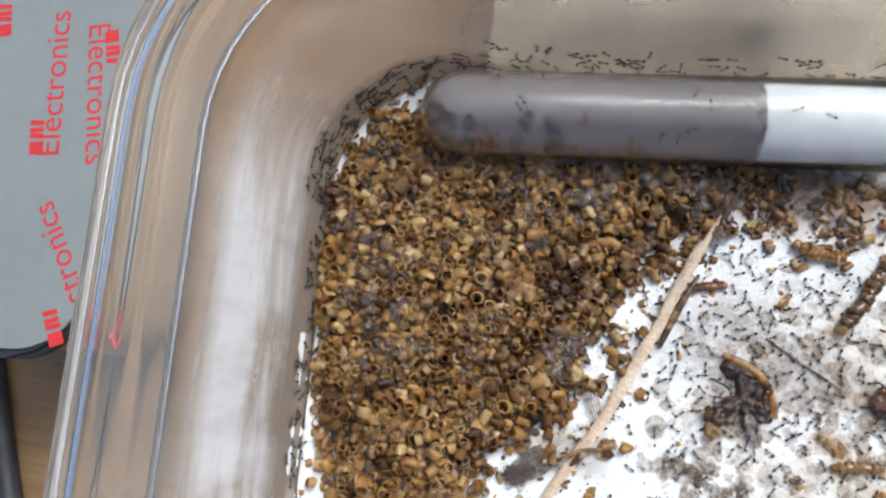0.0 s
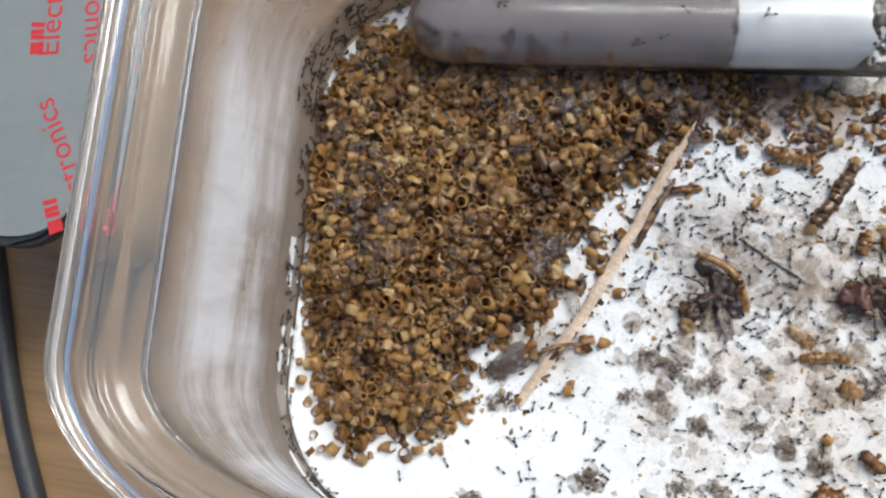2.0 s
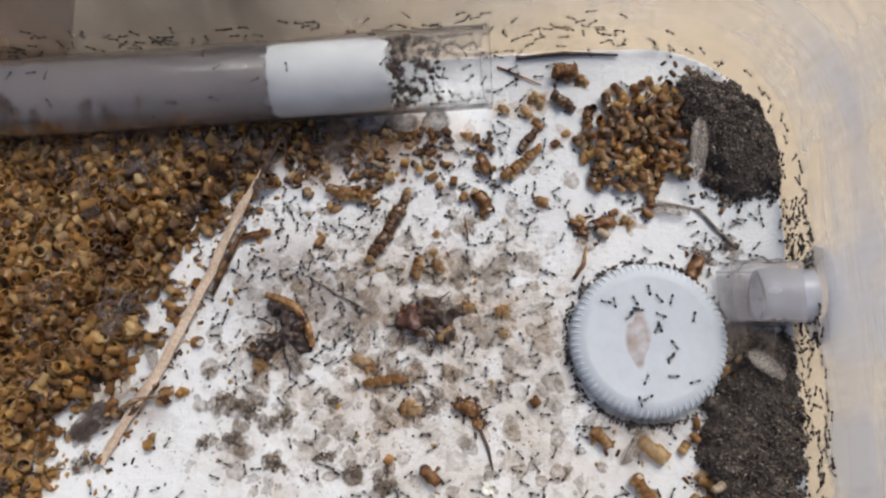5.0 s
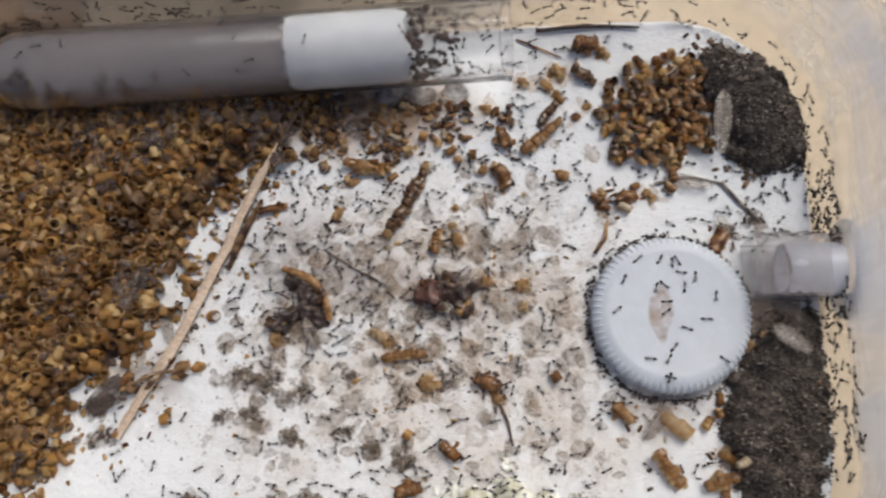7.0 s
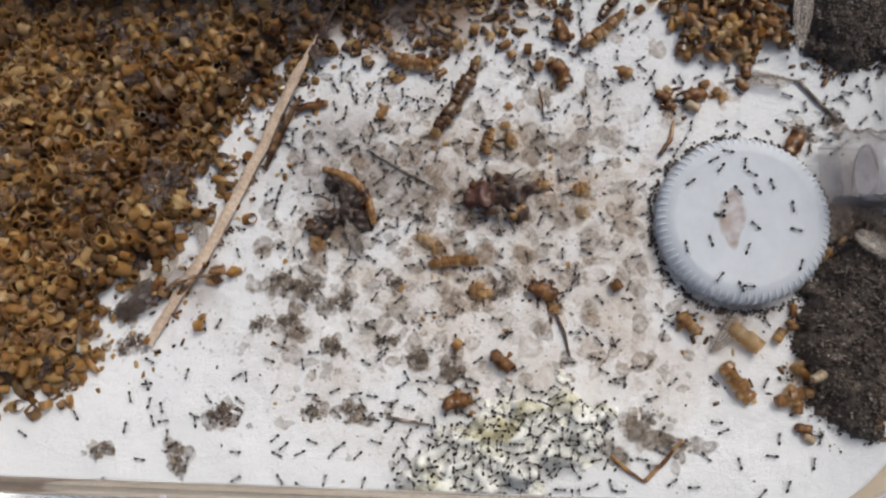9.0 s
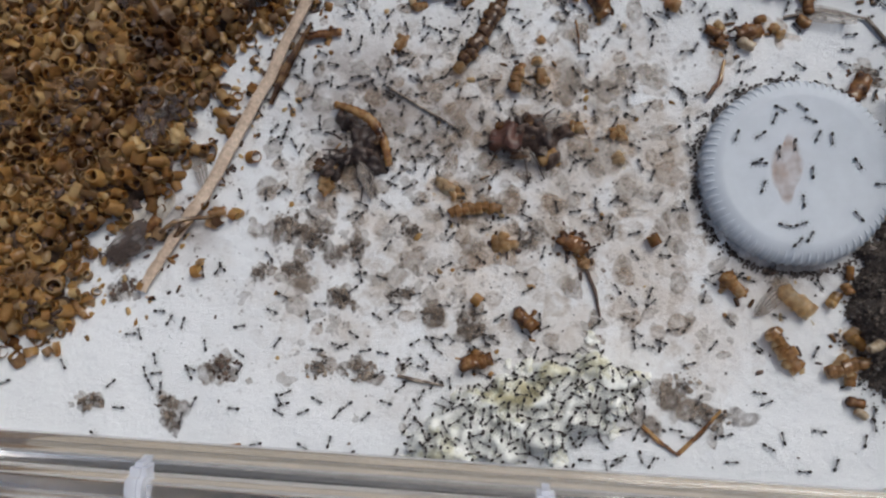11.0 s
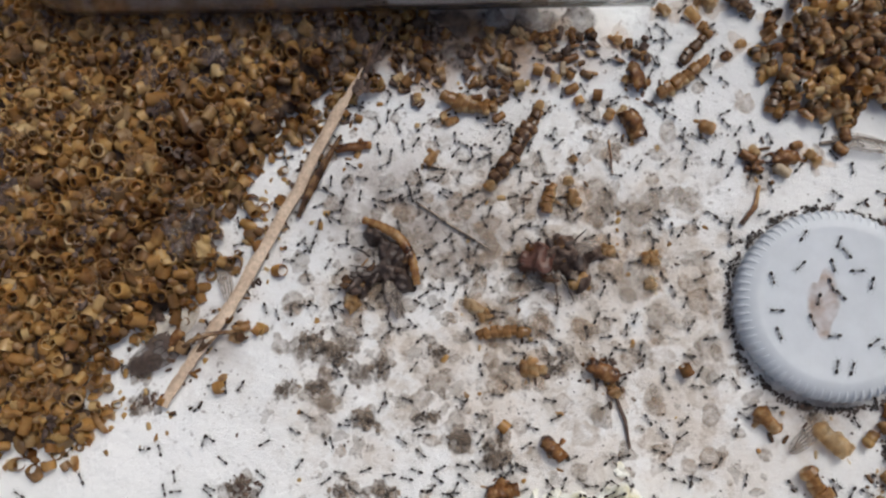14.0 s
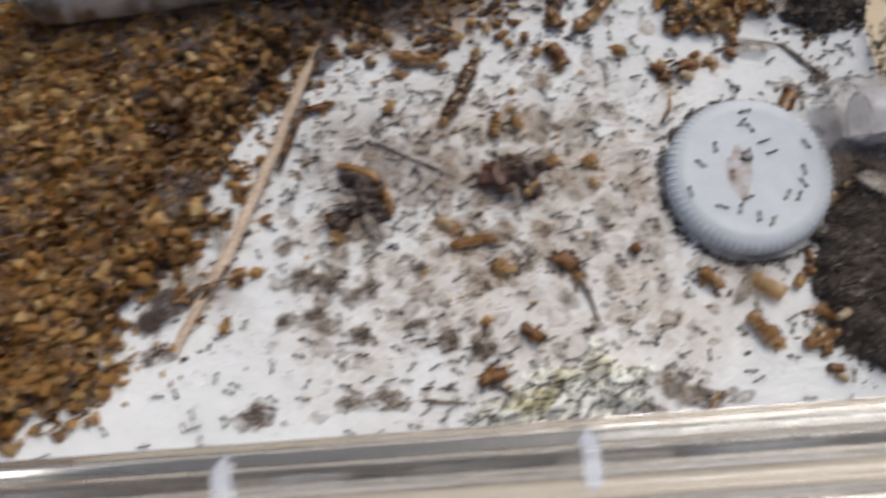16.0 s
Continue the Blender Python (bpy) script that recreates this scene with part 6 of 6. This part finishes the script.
    for pts, r, mat, label in (
        ([(11.2, -20.7), (18, -24.7), (24.2, -28)], 0.22, GREY, "thin grey insect leg on the plaster"),
        ([(44.6, -49), (46.5, -53.3), (47.5, -57.6)], 0.3, DARK, "thin dark insect leg on the plaster"),
        ([(54.3, -73.9), (57, -76.2), (59.7, -77.9)], 0.35, CHITIN, "thin brown twig near the food"),
        ([(59.7, -77.9), (63, -74.5), (66.1, -70.8)], 0.35, CHITIN, "thin reddish brown twig near the food"),
        ([(49.1, 24.2), (53, 22.4), (58.2, 19.9)], 0.25, CHITIN, "thin brown leg at the tube mouth"),
        ([(53.2, 25.9), (63, 26.8), (74.2, 26.2)], 0.45, DARK, "dark narrow strip along the back wall"),
        ([(75.6, -7.5), (82, -6.2), (88.4, -7.5)], 0.3, GREY, "thin grey insect leg above the cap"),
        ([(88.4, -7.5), (91.5, -11.5), (94.8, -15.1)], 0.35, GREY, "thin grey jointed insect leg"),
        ([(16, -68.5), (19, -69.0), (23.5, -69.6)], 0.3, GREY, "thin grey fibre touching the food"),
        ([(63.5, -21.5), (65.5, -18.5), (66.2, -15.0)], 0.4, CHITIN, "brown insect leg against the cap"),
        ([(42.2, -8.5), (42.6, -11.0), (43, -14)], 0.15, CHITIN, "fine brown fibre on the plaster"),
    ):
        path_thing("twig" if "leg" in label else "fibre", [on(x, y, r + 0.15) for x, y in pts], [r, r * 1.1, r * 0.6], mat, label, "debris", 6, 1.0, 0.06)
    path_thing("twig", [(-25.4, -47.6, 1.4), (-22.4, -45.6, 2.7), (-19.6, -44.6, 1.6), (-15.6, -44.2, 0.6)], [0.35, 0.45, 0.4, 0.25], BROWN, "brown insect leg lying across the stick", "debris", 6, 1.0, 0.06)
    # fine litter strewn over the stained middle
    bm = bmesh.new()
    for _ in range(800):
        x, y = rng.gauss(34, 26), rng.gauss(-36, 22)
        if float(inset(x, y)) < 4 or math.hypot(x - CAP_AT.x, y - CAP_AT.y) < 15 or y > 6:
            continue
        flake(bm, turned(x, y, ground(x, y) + 0.02, rng.uniform(0, 360), rng.uniform(-8, 8)), rng.choice((0.1, 0.14, 0.2, 0.32)) * rng.uniform(0.7, 1.3), 0.05, rng, 6, 0.1)
    tagged(part("litter", bm, GRAINS, None, "fine dark crumbs strewn over the plaster"), category="litter", kind="stuff")
    # grime flakes round the cap, spread wider in front to stand for its shade
    bm = bmesh.new()
    for _ in range(650):
        a = rng.uniform(0, 6.28)
        r = 14.85 + abs(rng.gauss(0, 0.5)) + (0.8 if -2.6 < math.atan2(math.sin(a), math.cos(a)) < -0.6 else 0)
        x, y = CAP_AT.x + r * math.cos(a), CAP_AT.y + r * math.sin(a)
        flake(bm, turned(x, y, ground(x, y) + 0.05, rng.uniform(0, 360), rng.uniform(-20, 20)), rng.uniform(0.1, 0.42), 0.1, rng, 6)
    tagged(part("grime", bm, CARCASS, None, "dark grime and painted shade round the foot of the cap"), category="litter", kind="stuff")
    bm = bmesh.new()
    for k in range(150):
        x, y = rng.gauss(32, 24), rng.gauss(-34, 20)
        if k > 35:
            x, y = rng.choice(((rng.gauss(24, 12), rng.gauss(1.5, 2.5)), (rng.gauss(-13, 4), rng.gauss(-24, 6)), (rng.gauss(-37, 6), rng.gauss(-57, 5))))
        if float(inset(x, y)) < 6 or math.hypot(x - CAP_AT.x, y - CAP_AT.y) < 17 or y > 6:
            continue
        q = rng.uniform(0.25, 0.8)
        if k % 4:
            flake(bm, turned(x, y, ground(x, y) + 0.05, rng.uniform(0, 360), rng.uniform(-25, 25)), q, 0.06, rng, 7, 0.18)
        else:
            shell(bm, turned(x, y, ground(x, y) + 0.02, rng.uniform(0, 360), rng.uniform(-25, 25)), q * 2, q * 1.3, q * 0.5, 0.08, 0, 5, 5)
    def damp_flake(x, y, q, tan):
        bm = bmesh.new()
        patch(bm, turned(0, 0, 0), q * rng.uniform(1.0, 1.4), q, rng, 20, 0.5, 0.05)
        ob = part("damp_flake", bm, DAMP_BROWN if tan else DAMP_GREY, None, "damp %s see-through flake lying on the plaster" % ("tan" if tan else "grey"))
        ob.matrix_basis = P(x, y, plaster(x, y) + 0.06 + rng.uniform(0, 0.12), rng.uniform(-3, 3), 0, rng.uniform(0, 360))
        tagged(ob, category="flake", group="damp flakes")

    n = 0
    while n < 285:
        x, y = rng.gauss(30, 27), rng.gauss(-36, 19)
        if float(inset(x, y)) < 5 or math.hypot(x - CAP_AT.x, y - CAP_AT.y) < 16.5 or y > 2 or inside(HEAP, x, y) > -1 or x + 0.3 * y < -24:
            continue
        if noise.noise(Vector((x * 0.07, y * 0.07, 1.7))) < rng.uniform(-0.5, 0.15):
            continue
        n += 1
        damp_flake(x, y, rng.choice((0.5, 0.7, 1.0, 1.3, 1.8)) * rng.uniform(0.8, 1.2), n % 2 == 0)
    for x, y, q in ((47.8, -20.8, 3.2), (40.6, -17.6, 3.4), (54.9, -17.6, 2.6), (46.7, -31.3, 3.6), (42, -21, 2.2), (38.6, -4, 2.0), (27.2, -59.7, 2.4), (21.2, -58.9, 2.2), (43, -53, 2.0), (51, -37, 2.2), (59, -41, 2.0), (12.6, -27.6, 3.0), (16, -31, 2.6)):
        damp_flake(x, y, q, False)
    # flat amber scraps round the heap's lower tongue
    for x, y, q in ((-40.2, -62.6, 2.0), (-44.6, -60.0, 1.8), (-37.2, -59.2, 1.6), (-46.2, -56.6, 1.7), (-41.2, -67.2, 1.2), (-50.0, -57.6, 1.6), (-52.2, -61.6, 1.8), (-47.6, -64.0, 1.5), (-43.0, -56.2, 1.5), (-55.6, -64.2, 1.6), (-38.4, -55.4, 1.3), (-12.6, -43.2, 1.3), (-16.6, -44.6, 1.5), (-18.6, -52.8, 1.5), (-52.4, -68.6, 1.3)):
        sb = bmesh.new()
        flake(sb, turned(0, 0, 0.1, 0, rng.uniform(-12, 12), rng.uniform(-12, 12)), q, 0.12, rng, 6, 0.15)
        flake(sb, turned(0.6 * q, 0.3 * q, 0.3, rng.uniform(0, 360), rng.uniform(-30, 30)), 0.6 * q, 0.1, rng, 6, 0.2)
        crumple(sb, 0.2, 0.5, x)
        ob = part("skin_scrap", sb, AMBER if int(x) % 3 else LOOSE_HUSK, None, "flat amber skin scrap lying beside the husk heap")
        ob.matrix_basis = P(x, y, ground(x, y) + 0.1, 0, 0, rng.uniform(0, 360))
        tagged(ob, category="skin scrap")
    # soft orange skins, and dark patches painting the tube's shade over brown drift
    for x, y, q, mat in ((7.0, 7.6, 3.6, AMBER_SKIN), (11.6, 5.0, 3.4, AMBER_SKIN), (12.6, 8.2, 2.8, AMBER_SKIN), (19.6, 8.4, 3.0, AMBER_SKIN), (26, 8.6, 3.0, AMBER_SKIN), (34, 10.2, 2.4, AMBER_SKIN), (16.4, 5.0, 2.4, DARK_SKIN_SHADE), (1.5, 6.6, 3.2, DARK_SKIN_SHADE), (8.6, 10.4, 3.0, DARK_SKIN_SHADE), (15.0, 10.8, 3.4, DARK_SKIN_SHADE), (22.0, 11.0, 3.2, DARK_SKIN_SHADE), (29.0, 11.4, 3.2, DARK_SKIN_SHADE), (36.0, 12.0, 2.8, DARK_SKIN_SHADE), (23.0, 2.4, 2.2, DARK_SKIN_SHADE), (0.4, 1.8, 2.2, AMBER_SKIN)):
        sb = bmesh.new()
        patch(sb, turned(0, 0, 0), q * 1.3, q, rng, 24, 0.5, 0.1)
        ob = part("damp_skin", sb, mat, None, "damp %s skin stuck to the plaster before the tube" % ("orange-brown" if mat is AMBER_SKIN else "dark"))
        ob.matrix_basis = P(x, y, plaster(x, y) + rng.uniform(0.25, 0.7), rng.uniform(-4, 4), rng.uniform(-4, 4), rng.uniform(-30, 30))
        tagged(ob, category="skin scrap", group="damp skins")
    # brown skins, cases and crumbs heaped along the foot of the tube
    drift = {m: bmesh.new() for m in ("amber", "brown", "dark")}
    for k in range(360):
        x = 2 + 46 * rng.random() ** 1.6
        y = 9.5 + 0.02 * x - abs(rng.gauss(0, 4.0 + 3.0 * (x < 26)))
        if noise.noise(Vector((x * 0.16, y * 0.16, 9.0))) < -0.22:
            continue
        m = turned(x, y, plaster(x, y) + 0.25 + rng.uniform(0, 0.5) * (y > 4), rng.uniform(0, 360), rng.uniform(-60, 60), rng.uniform(-30, 30))
        bm2 = drift[rng.choice(("amber", "amber", "amber", "brown", "dark") if x > 9 else ("amber", "amber", "brown", "brown", "dark"))]
        if rng.random() < 0.3:
            pupa(bm2, m, rng.uniform(1.4, 2.6), rng.uniform(0.5, 0.85), 3)
        else:
            shell(bm2, m, rng.uniform(0.8, 2.4), rng.uniform(0.6, 1.4), rng.uniform(0.3, 0.7), 0.08, rng.choice((0, 2)), 6, 6)
    # shreds along both sides of the splinter and round the larger remains
    for k in range(240):
        if k < 120:
            f = rng.random()
            x, y = 2 - 28 * f + rng.gauss(0, 1.8) - 1.0, 3 - 60 * f + rng.gauss(0, 1.5)
        else:
            x, y = rng.choice(((27.2, -9.6), (19.6, -3.2), (33.2, -18.4), (27.6, -41.4), (31.4, -46.4), (42.6, -46.2), (54.4, 3.2), (46.2, -5.8), (72, -54), (75.6, -61.8), (85, -60), (34, -29), (6.5, -31.5), (49.4, -28.6), (-30, -49), (-22, -46), (88, -18), (68, -11)))
            x, y = x + rng.gauss(0, 2.4), y + rng.gauss(0, 2.0)
        if math.hypot(x - CAP_AT.x, y - CAP_AT.y) < 15.8:
            continue
        m = turned(x, y, ground(x, y) + 0.1, rng.uniform(0, 360), rng.uniform(-45, 45), rng.uniform(-20, 20))
        shell(drift[rng.choice(("brown", "dark", "dark", "amber"))], m, rng.uniform(0.4, 1.9), rng.uniform(0.3, 0.8), rng.uniform(0.15, 0.45), 0.06, 0, 5, 5)
    for key, mat, words in (("amber", TAN_CHITIN, "amber insect skins and cases drifted along the tube"), ("brown", BROWN, "brown insect skins and shreds drifted along the tube"), ("dark", DARK, "dark shreds drifted along the tube and stick")):
        crumple(drift[key], 0.12, 0.7, 4)
        tagged(part("drift_litter", drift[key], mat, None, words), category="litter", kind="stuff")
    thin = bmesh.new()
    for _ in range(170):
        x, y = rng.gauss(28, 22), rng.gauss(-38, 19)
        if float(inset(x, y)) < 5 or math.hypot(x - CAP_AT.x, y - CAP_AT.y) < 16 or y > 4 or inside(HEAP, x, y) > -1:
            continue
        q = rng.choice((0.3, 0.45, 0.7, 1.1)) * rng.uniform(0.7, 1.3)
        patch(thin, turned(x, y, plaster(x, y) + 0.06, rng.uniform(0, 360), rng.uniform(-5, 5)), q * 1.4, q, rng, 16, 0.7, 0.05)
    brown = bmesh.new()
    for _ in range(170):
        px, py = rng.choice((MOUND_FRONT, MOUND_BACK))[rng.randrange(8)]
        x, y = px + rng.gauss(0, 2.2), py + rng.gauss(0, 2.2)
        if float(inset(x, y)) > 2 and math.hypot(x - CAP_AT.x, y - CAP_AT.y) > 15.5:
            q = rng.uniform(0.3, 0.9)
            shell(brown, turned(x, y, ground(x, y) + 0.05, rng.uniform(0, 360), rng.uniform(-40, 40)), q * 2, q * 1.2, q * 0.5, 0.08, 0, 5, 5)
    tagged(part("brown_litter", brown, BROWN, None, "brown skin scraps at the edge of the waste piles"), category="litter", kind="stuff")
    tagged(part("skin_litter", thin, SMUDGE, None, "thin grey-brown skins flattened on the plaster"), category="litter", kind="stuff")
    tagged(part("scrap_litter", bm, LOOSE_HUSK, None, "scraps of amber skin strewn over the plaster"), category="litter", kind="stuff")


# ---- ants ----
def ant_meshes():
    out = {}
    bm = bmesh.new()
    ell(bm, (0.86, 0, 0.42), (0.27, 0.215, 0.18), seg=8, rings=6)
    out["head"] = bm
    bm = bmesh.new()
    ell(bm, (0.33, 0, 0.42), (0.37, 0.085, 0.11), seg=8, rings=6)
    ell(bm, (-0.1, 0, 0.38), (0.13, 0.06, 0.09), seg=6, rings=5)
    out["thorax"] = bm
    bm = bmesh.new()
    ell(bm, (-0.6, 0, 0.42), (0.40, 0.255, 0.23), seg=8, rings=6)
    out["abdomen"] = bm
    for n, (x0, xk, xf) in enumerate(((0.5, 0.75, 1.0), (0.3, 0.3, 0.3), (0.15, -0.2, -0.5))):
        for side in (1, -1):
            bm = bmesh.new()
            sweep(bm, [(x0, 0.1 * side, 0.36), (xk, 0.4 * side, 0.5), (xf, 0.75 * side, 0.03)], [0.026, 0.02, 0.012], 3, False)
            out["leg", n, side] = bm
    for side in (1, -1):
        bm = bmesh.new()
        sweep(bm, [(1.08, 0.08 * side, 0.45), (1.25, 0.32 * side, 0.58), (1.6, 0.4 * side, 0.3)], [0.025, 0.022, 0.015], 3, False)
        out["antenna", side] = bm
    return out


def wall_point(s, z, ring):
    """A place on the inner wall: s runs round the box from 0 to 1."""
    k = s % 1.0 * len(ring)
    i, f = int(k) % len(ring), k - int(k)
    a, b = ring[i], ring[(i + 1) % len(ring)]
    o = wall_off(z) - 0.5
    nx, ny = a[2] + f * (b[2] - a[2]), a[3] + f * (b[3] - a[3])
    ln = math.hypot(nx, ny)
    nx, ny = nx / ln, ny / ln
    slope = (wall_off(z + 0.4) - wall_off(z - 0.4)) / 0.8
    return Vector((a[0] + f * (b[0] - a[0]) + nx * o, a[1] + f * (b[1] - a[1]) + ny * o + lean(ny, z), z)), Vector((-nx, -ny, slope)).normalized()


def facing(p, up, ahead, size):
    """A pose at p in millimetres with the given up and heading."""
    side = up.cross(ahead).normalized()
    ahead = side.cross(up)
    m = Matrix((ahead, side, up)).transposed().to_4x4()
    m.translation = p * MM
    return m


def tube_top(u, a):
    """A place on the outside of the test tube."""
    d = (TUBE_B - TUBE_A).normalized()
    side = d.cross((0, 0, 1)).normalized()
    n = side * math.sin(a) + Vector((0, 0, 1)) * math.cos(a)
    return TUBE_A + d * u + n * (TUBE_R + 0.02), n, d


def ant_spots(rng):
    """Kinds of place with how many walking and how many resting ants each."""
    def floor(x, y):
        return ("floor", x, y, rng.uniform(0, 360))

    spots = []
    zones = (((34, -28), (26, 20), 130, 170), ((10, -22), (12, 11), 26, 90), ((86, -70), (10, 8), 4, 4), ((37, -72.5), (12, 5.5), 20, 60), ((60, -64), (10, 8), 12, 20), ((0, -76), (26, 6), 14, 14), ((-20, -62), (10, 8), 8, 6), ((96, -20), (4, 9), 6, 20), ((52, 14), (5, 9), 10, 24), ((70, -2), (18, 8), 14, 10), ((95, -10), (5, 8), 6, 10), ((30, -2), (16, 4), 8, 10))
    for (cx, cy), (sx, sy), moving, still in zones:
        done = 0
        while done < moving + still:
            x, y = rng.gauss(cx, sx), rng.gauss(cy, sy)
            if not free(x, y) or inside(HEAP, x, y) > 0 or inside(FOOD_AREA, x, y) > 0.3 and done >= moving:
                continue
            if any(math.hypot(x - q[1], y - q[2]) < 1.5 for q, _ in spots):
                continue
            spots.append((floor(x, y), done < moving))
            done += 1
    for n in range(22):
        a, r = rng.uniform(0, 6.28), 11.5 * math.sqrt(rng.random())
        spots.append((("cap", CAP_AT.x + r * math.cos(a), CAP_AT.y + r * math.sin(a), rng.uniform(0, 360)), True))
    return spots


def make_ants():
    rng = random.Random(77)
    parts = ant_meshes()
    joined_v, joined_f = [], []
    for bm in parts.values():
        vs, fs = lists_of(bm.copy())
        joined_f += [tuple(i + len(joined_v) for i in f) for f in fs]
        joined_v += vs
    meshes = {k: to_mesh(k if isinstance(k, str) else k[0], bm, ANT) for k, bm in parts.items()}

    def build(m, label):
        ant = new("ant")
        ant.empty_display_size = 0.001
        for k, me in meshes.items():
            o = new(k if isinstance(k, str) else k[0], me)
            o.parent = ant
        ant.matrix_basis = m
        return tagged(ant, label, "ant", "ants in the box")

    resting, rows_of = [], []
    for (kind, x, y, head), moving in ant_spots(rng):
        if not moving:
            up = Vector((rng.uniform(-0.1, 0.1), rng.uniform(-0.1, 0.1), 1)).normalized()
            a = radians(head)
            resting.append(facing(Vector((x, y, ground(x, y) - 0.02)), up, Vector((math.cos(a), math.sin(a), 0)), 1))
            continue
        z = (lambda px, py: CAP_H - 0.20) if kind == "cap" else ground
        rows, h, pace = [], head, rng.choice((0.2, 0.6, 2.0, 3.0, 4.5))
        for t in range(17):
            a = radians(h)
            rows.append((float(t), P(x, y, z(x, y) - 0.02, 0, 0, h)))
            step = pace * rng.uniform(0.3, 1.5) * (0.1 if rng.random() < 0.25 else 1)
            for _ in range(8):
                turn = rng.uniform(-45, 45) if _ == 0 else rng.choice((-1, 1)) * rng.uniform(30, 80)
                b = radians(h + turn)
                nx, ny = x + step * math.cos(b), y + step * math.sin(b)
                ok = math.hypot(nx - CAP_AT.x, ny - CAP_AT.y) < 12 if kind == "cap" else free(nx, ny)
                if ok:
                    h, x, y = h + turn, nx, ny
                    break
            else:
                h += 70
        label = "small dark brown ant walking on the white bottle cap" if kind == "cap" else "small dark brown ant walking on the plaster"
        rows_of.append((build(rows[0][1], label), rows))
    n, eating = 0, []
    while n < 165:
        x, y, a = rng.uniform(18, 55), rng.uniform(-83, -62), rng.uniform(0, 6.28)
        if inside(FOOD_AREA, x, y) > 0.1 and all(math.hypot(x - u, y - v) > 1.25 for u, v in eating):
            n += 1
            eating.append((x, y))
            resting.append(facing(Vector((x, y, ground(x, y) + 0.5)), Vector((rng.uniform(-0.3, 0.3), rng.uniform(-0.3, 0.3), 1)).normalized(), Vector((math.cos(a), math.sin(a), 0)), 1))
    for k in range(34):
        a = rng.uniform(0, 6.28)
        x, y, h = CAP_AT.x + 15.5 * math.cos(a), CAP_AT.y + 15.5 * math.sin(a), a + rng.choice((-1.57, 1.57)) + rng.gauss(0, 0.5)
        resting.append(facing(Vector((x, y, plaster(x, y) - 0.02)), Vector((math.cos(a) * 0.3, math.sin(a) * 0.3, 1)).normalized(), Vector((math.cos(h), math.sin(h), 0)), 1))
    # on the walls: s from 0 at the front of one side, round by the back
    n = len(RING)
    corner, side = 21 / n, 39 / n
    quarter = corner + side
    stretches = ((corner * 0.8, corner + side, 0.5, 9.5, 14, 135), (quarter, quarter + corner, 0.5, 6.5, 6, 18), (quarter + corner, 2 * quarter, 0.5, 14.5, 14, 190), (2 * quarter, 2 * quarter + corner, 0.5, 10.5, 14, 130), (2 * quarter + corner, 3 * quarter, 0.5, 5.5, 6, 44), (3 * quarter, 3 * quarter + corner, 0.5, 4, 2, 30), (3 * quarter + corner, 4 * quarter, 0.3, 1.6, 0, 44), (0.30 * quarter + corner, 0.52 * quarter + corner, 1, 9, 6, 30))
    for s0, s1, z0, z1, moving, still in stretches:
        for k in range(moving + still):
            s, z, h = rng.uniform(s0, s1), z0 + (z1 - z0) * rng.random() ** 1.2, rng.uniform(0, 360)
            if rng.random() < 0.5:
                h = rng.choice((0, 180)) + rng.gauss(0, 30)

            def at(s, z, h):
                p, up = wall_point(s, z, RING)
                q, _ = wall_point(s + 0.002, z, RING)
                along = (q - p).normalized()
                rise = up.cross(along)
                return facing(p, up, along * math.cos(radians(h)) + rise * math.sin(radians(h)), 1)

            if k >= moving:
                resting.append(at(s, z, h))
                continue
            rows, pace = [], rng.choice((0.3, 1.5, 3.0))
            for t in range(17):
                rows.append((float(t), at(s, z, h)))
                h += rng.uniform(-35, 35)
                if not (z0 < z + pace * math.sin(radians(h)) < z1):
                    h += 60
                    continue
                ns = s + pace * math.cos(radians(h)) / 520
                if s0 < ns < s1:
                    s, z = ns, z + pace * math.sin(radians(h))
            rows_of.append((build(rows[0][1], "small dark brown ant climbing the clear box wall"), rows))
    # on top of the tube, and in its mouth
    for k in range(16):
        u, a, h = rng.uniform(6, 97), rng.gauss(0, 0.5), rng.uniform(0, 360)
        rows, pace = [], rng.choice((0.2, 1.0, 2.5))
        for t in range(17):
            p, up, d = tube_top(u, a)
            rows.append((float(t), facing(p, up, d * math.cos(radians(h)) + up.cross(d) * math.sin(radians(h)), 1)))
            h += rng.uniform(-40, 40)
            u = min(101, max(4, u + pace * math.cos(radians(h))))
            a = min(1.1, max(-1.1, a - pace * math.sin(radians(h)) / 9))
        rows_of.append((build(rows[0][1], "small dark brown ant walking on the glass tube"), rows))
    d = (TUBE_B - TUBE_A).normalized()
    cross = d.cross((0, 0, 1)).normalized()
    for k in range(70):
        u, a, h = 88 + 16.5 * rng.random(), rng.uniform(0, 2 * math.pi), rng.uniform(0, 360)
        up = -(cross * math.sin(a) + Vector((0, 0, 1)) * math.cos(a))
        p = TUBE_A + d * u - up * 7.0
        resting.append(facing(p, up, d * math.cos(radians(h)) + up.cross(d) * math.sin(radians(h)), 1))
    verts, faces = [], []
    for m in resting:
        base = len(verts)
        verts.extend(((m @ (v * MM)) / MM)[:] for v in joined_v)
        faces.extend(tuple(i + base for i in f) for f in joined_f)
    ob = new("resting_ants", raw_mesh("resting_ants", verts, faces, ANT))
    tagged(ob, "hundreds of small dark brown ants at rest", "ants", kind="stuff")
    return rows_of


make_table()
make_card()
make_sheet()
make_cable()
make_box()
make_plaster()
make_smears()
make_mounds()
make_food()
make_cap()
make_tube()
make_connector()
make_remains()
make_heap()
WALKERS = make_ants()


def motions():
    for ant, rows in WALKERS:
        walk(ant, rows)


motions()
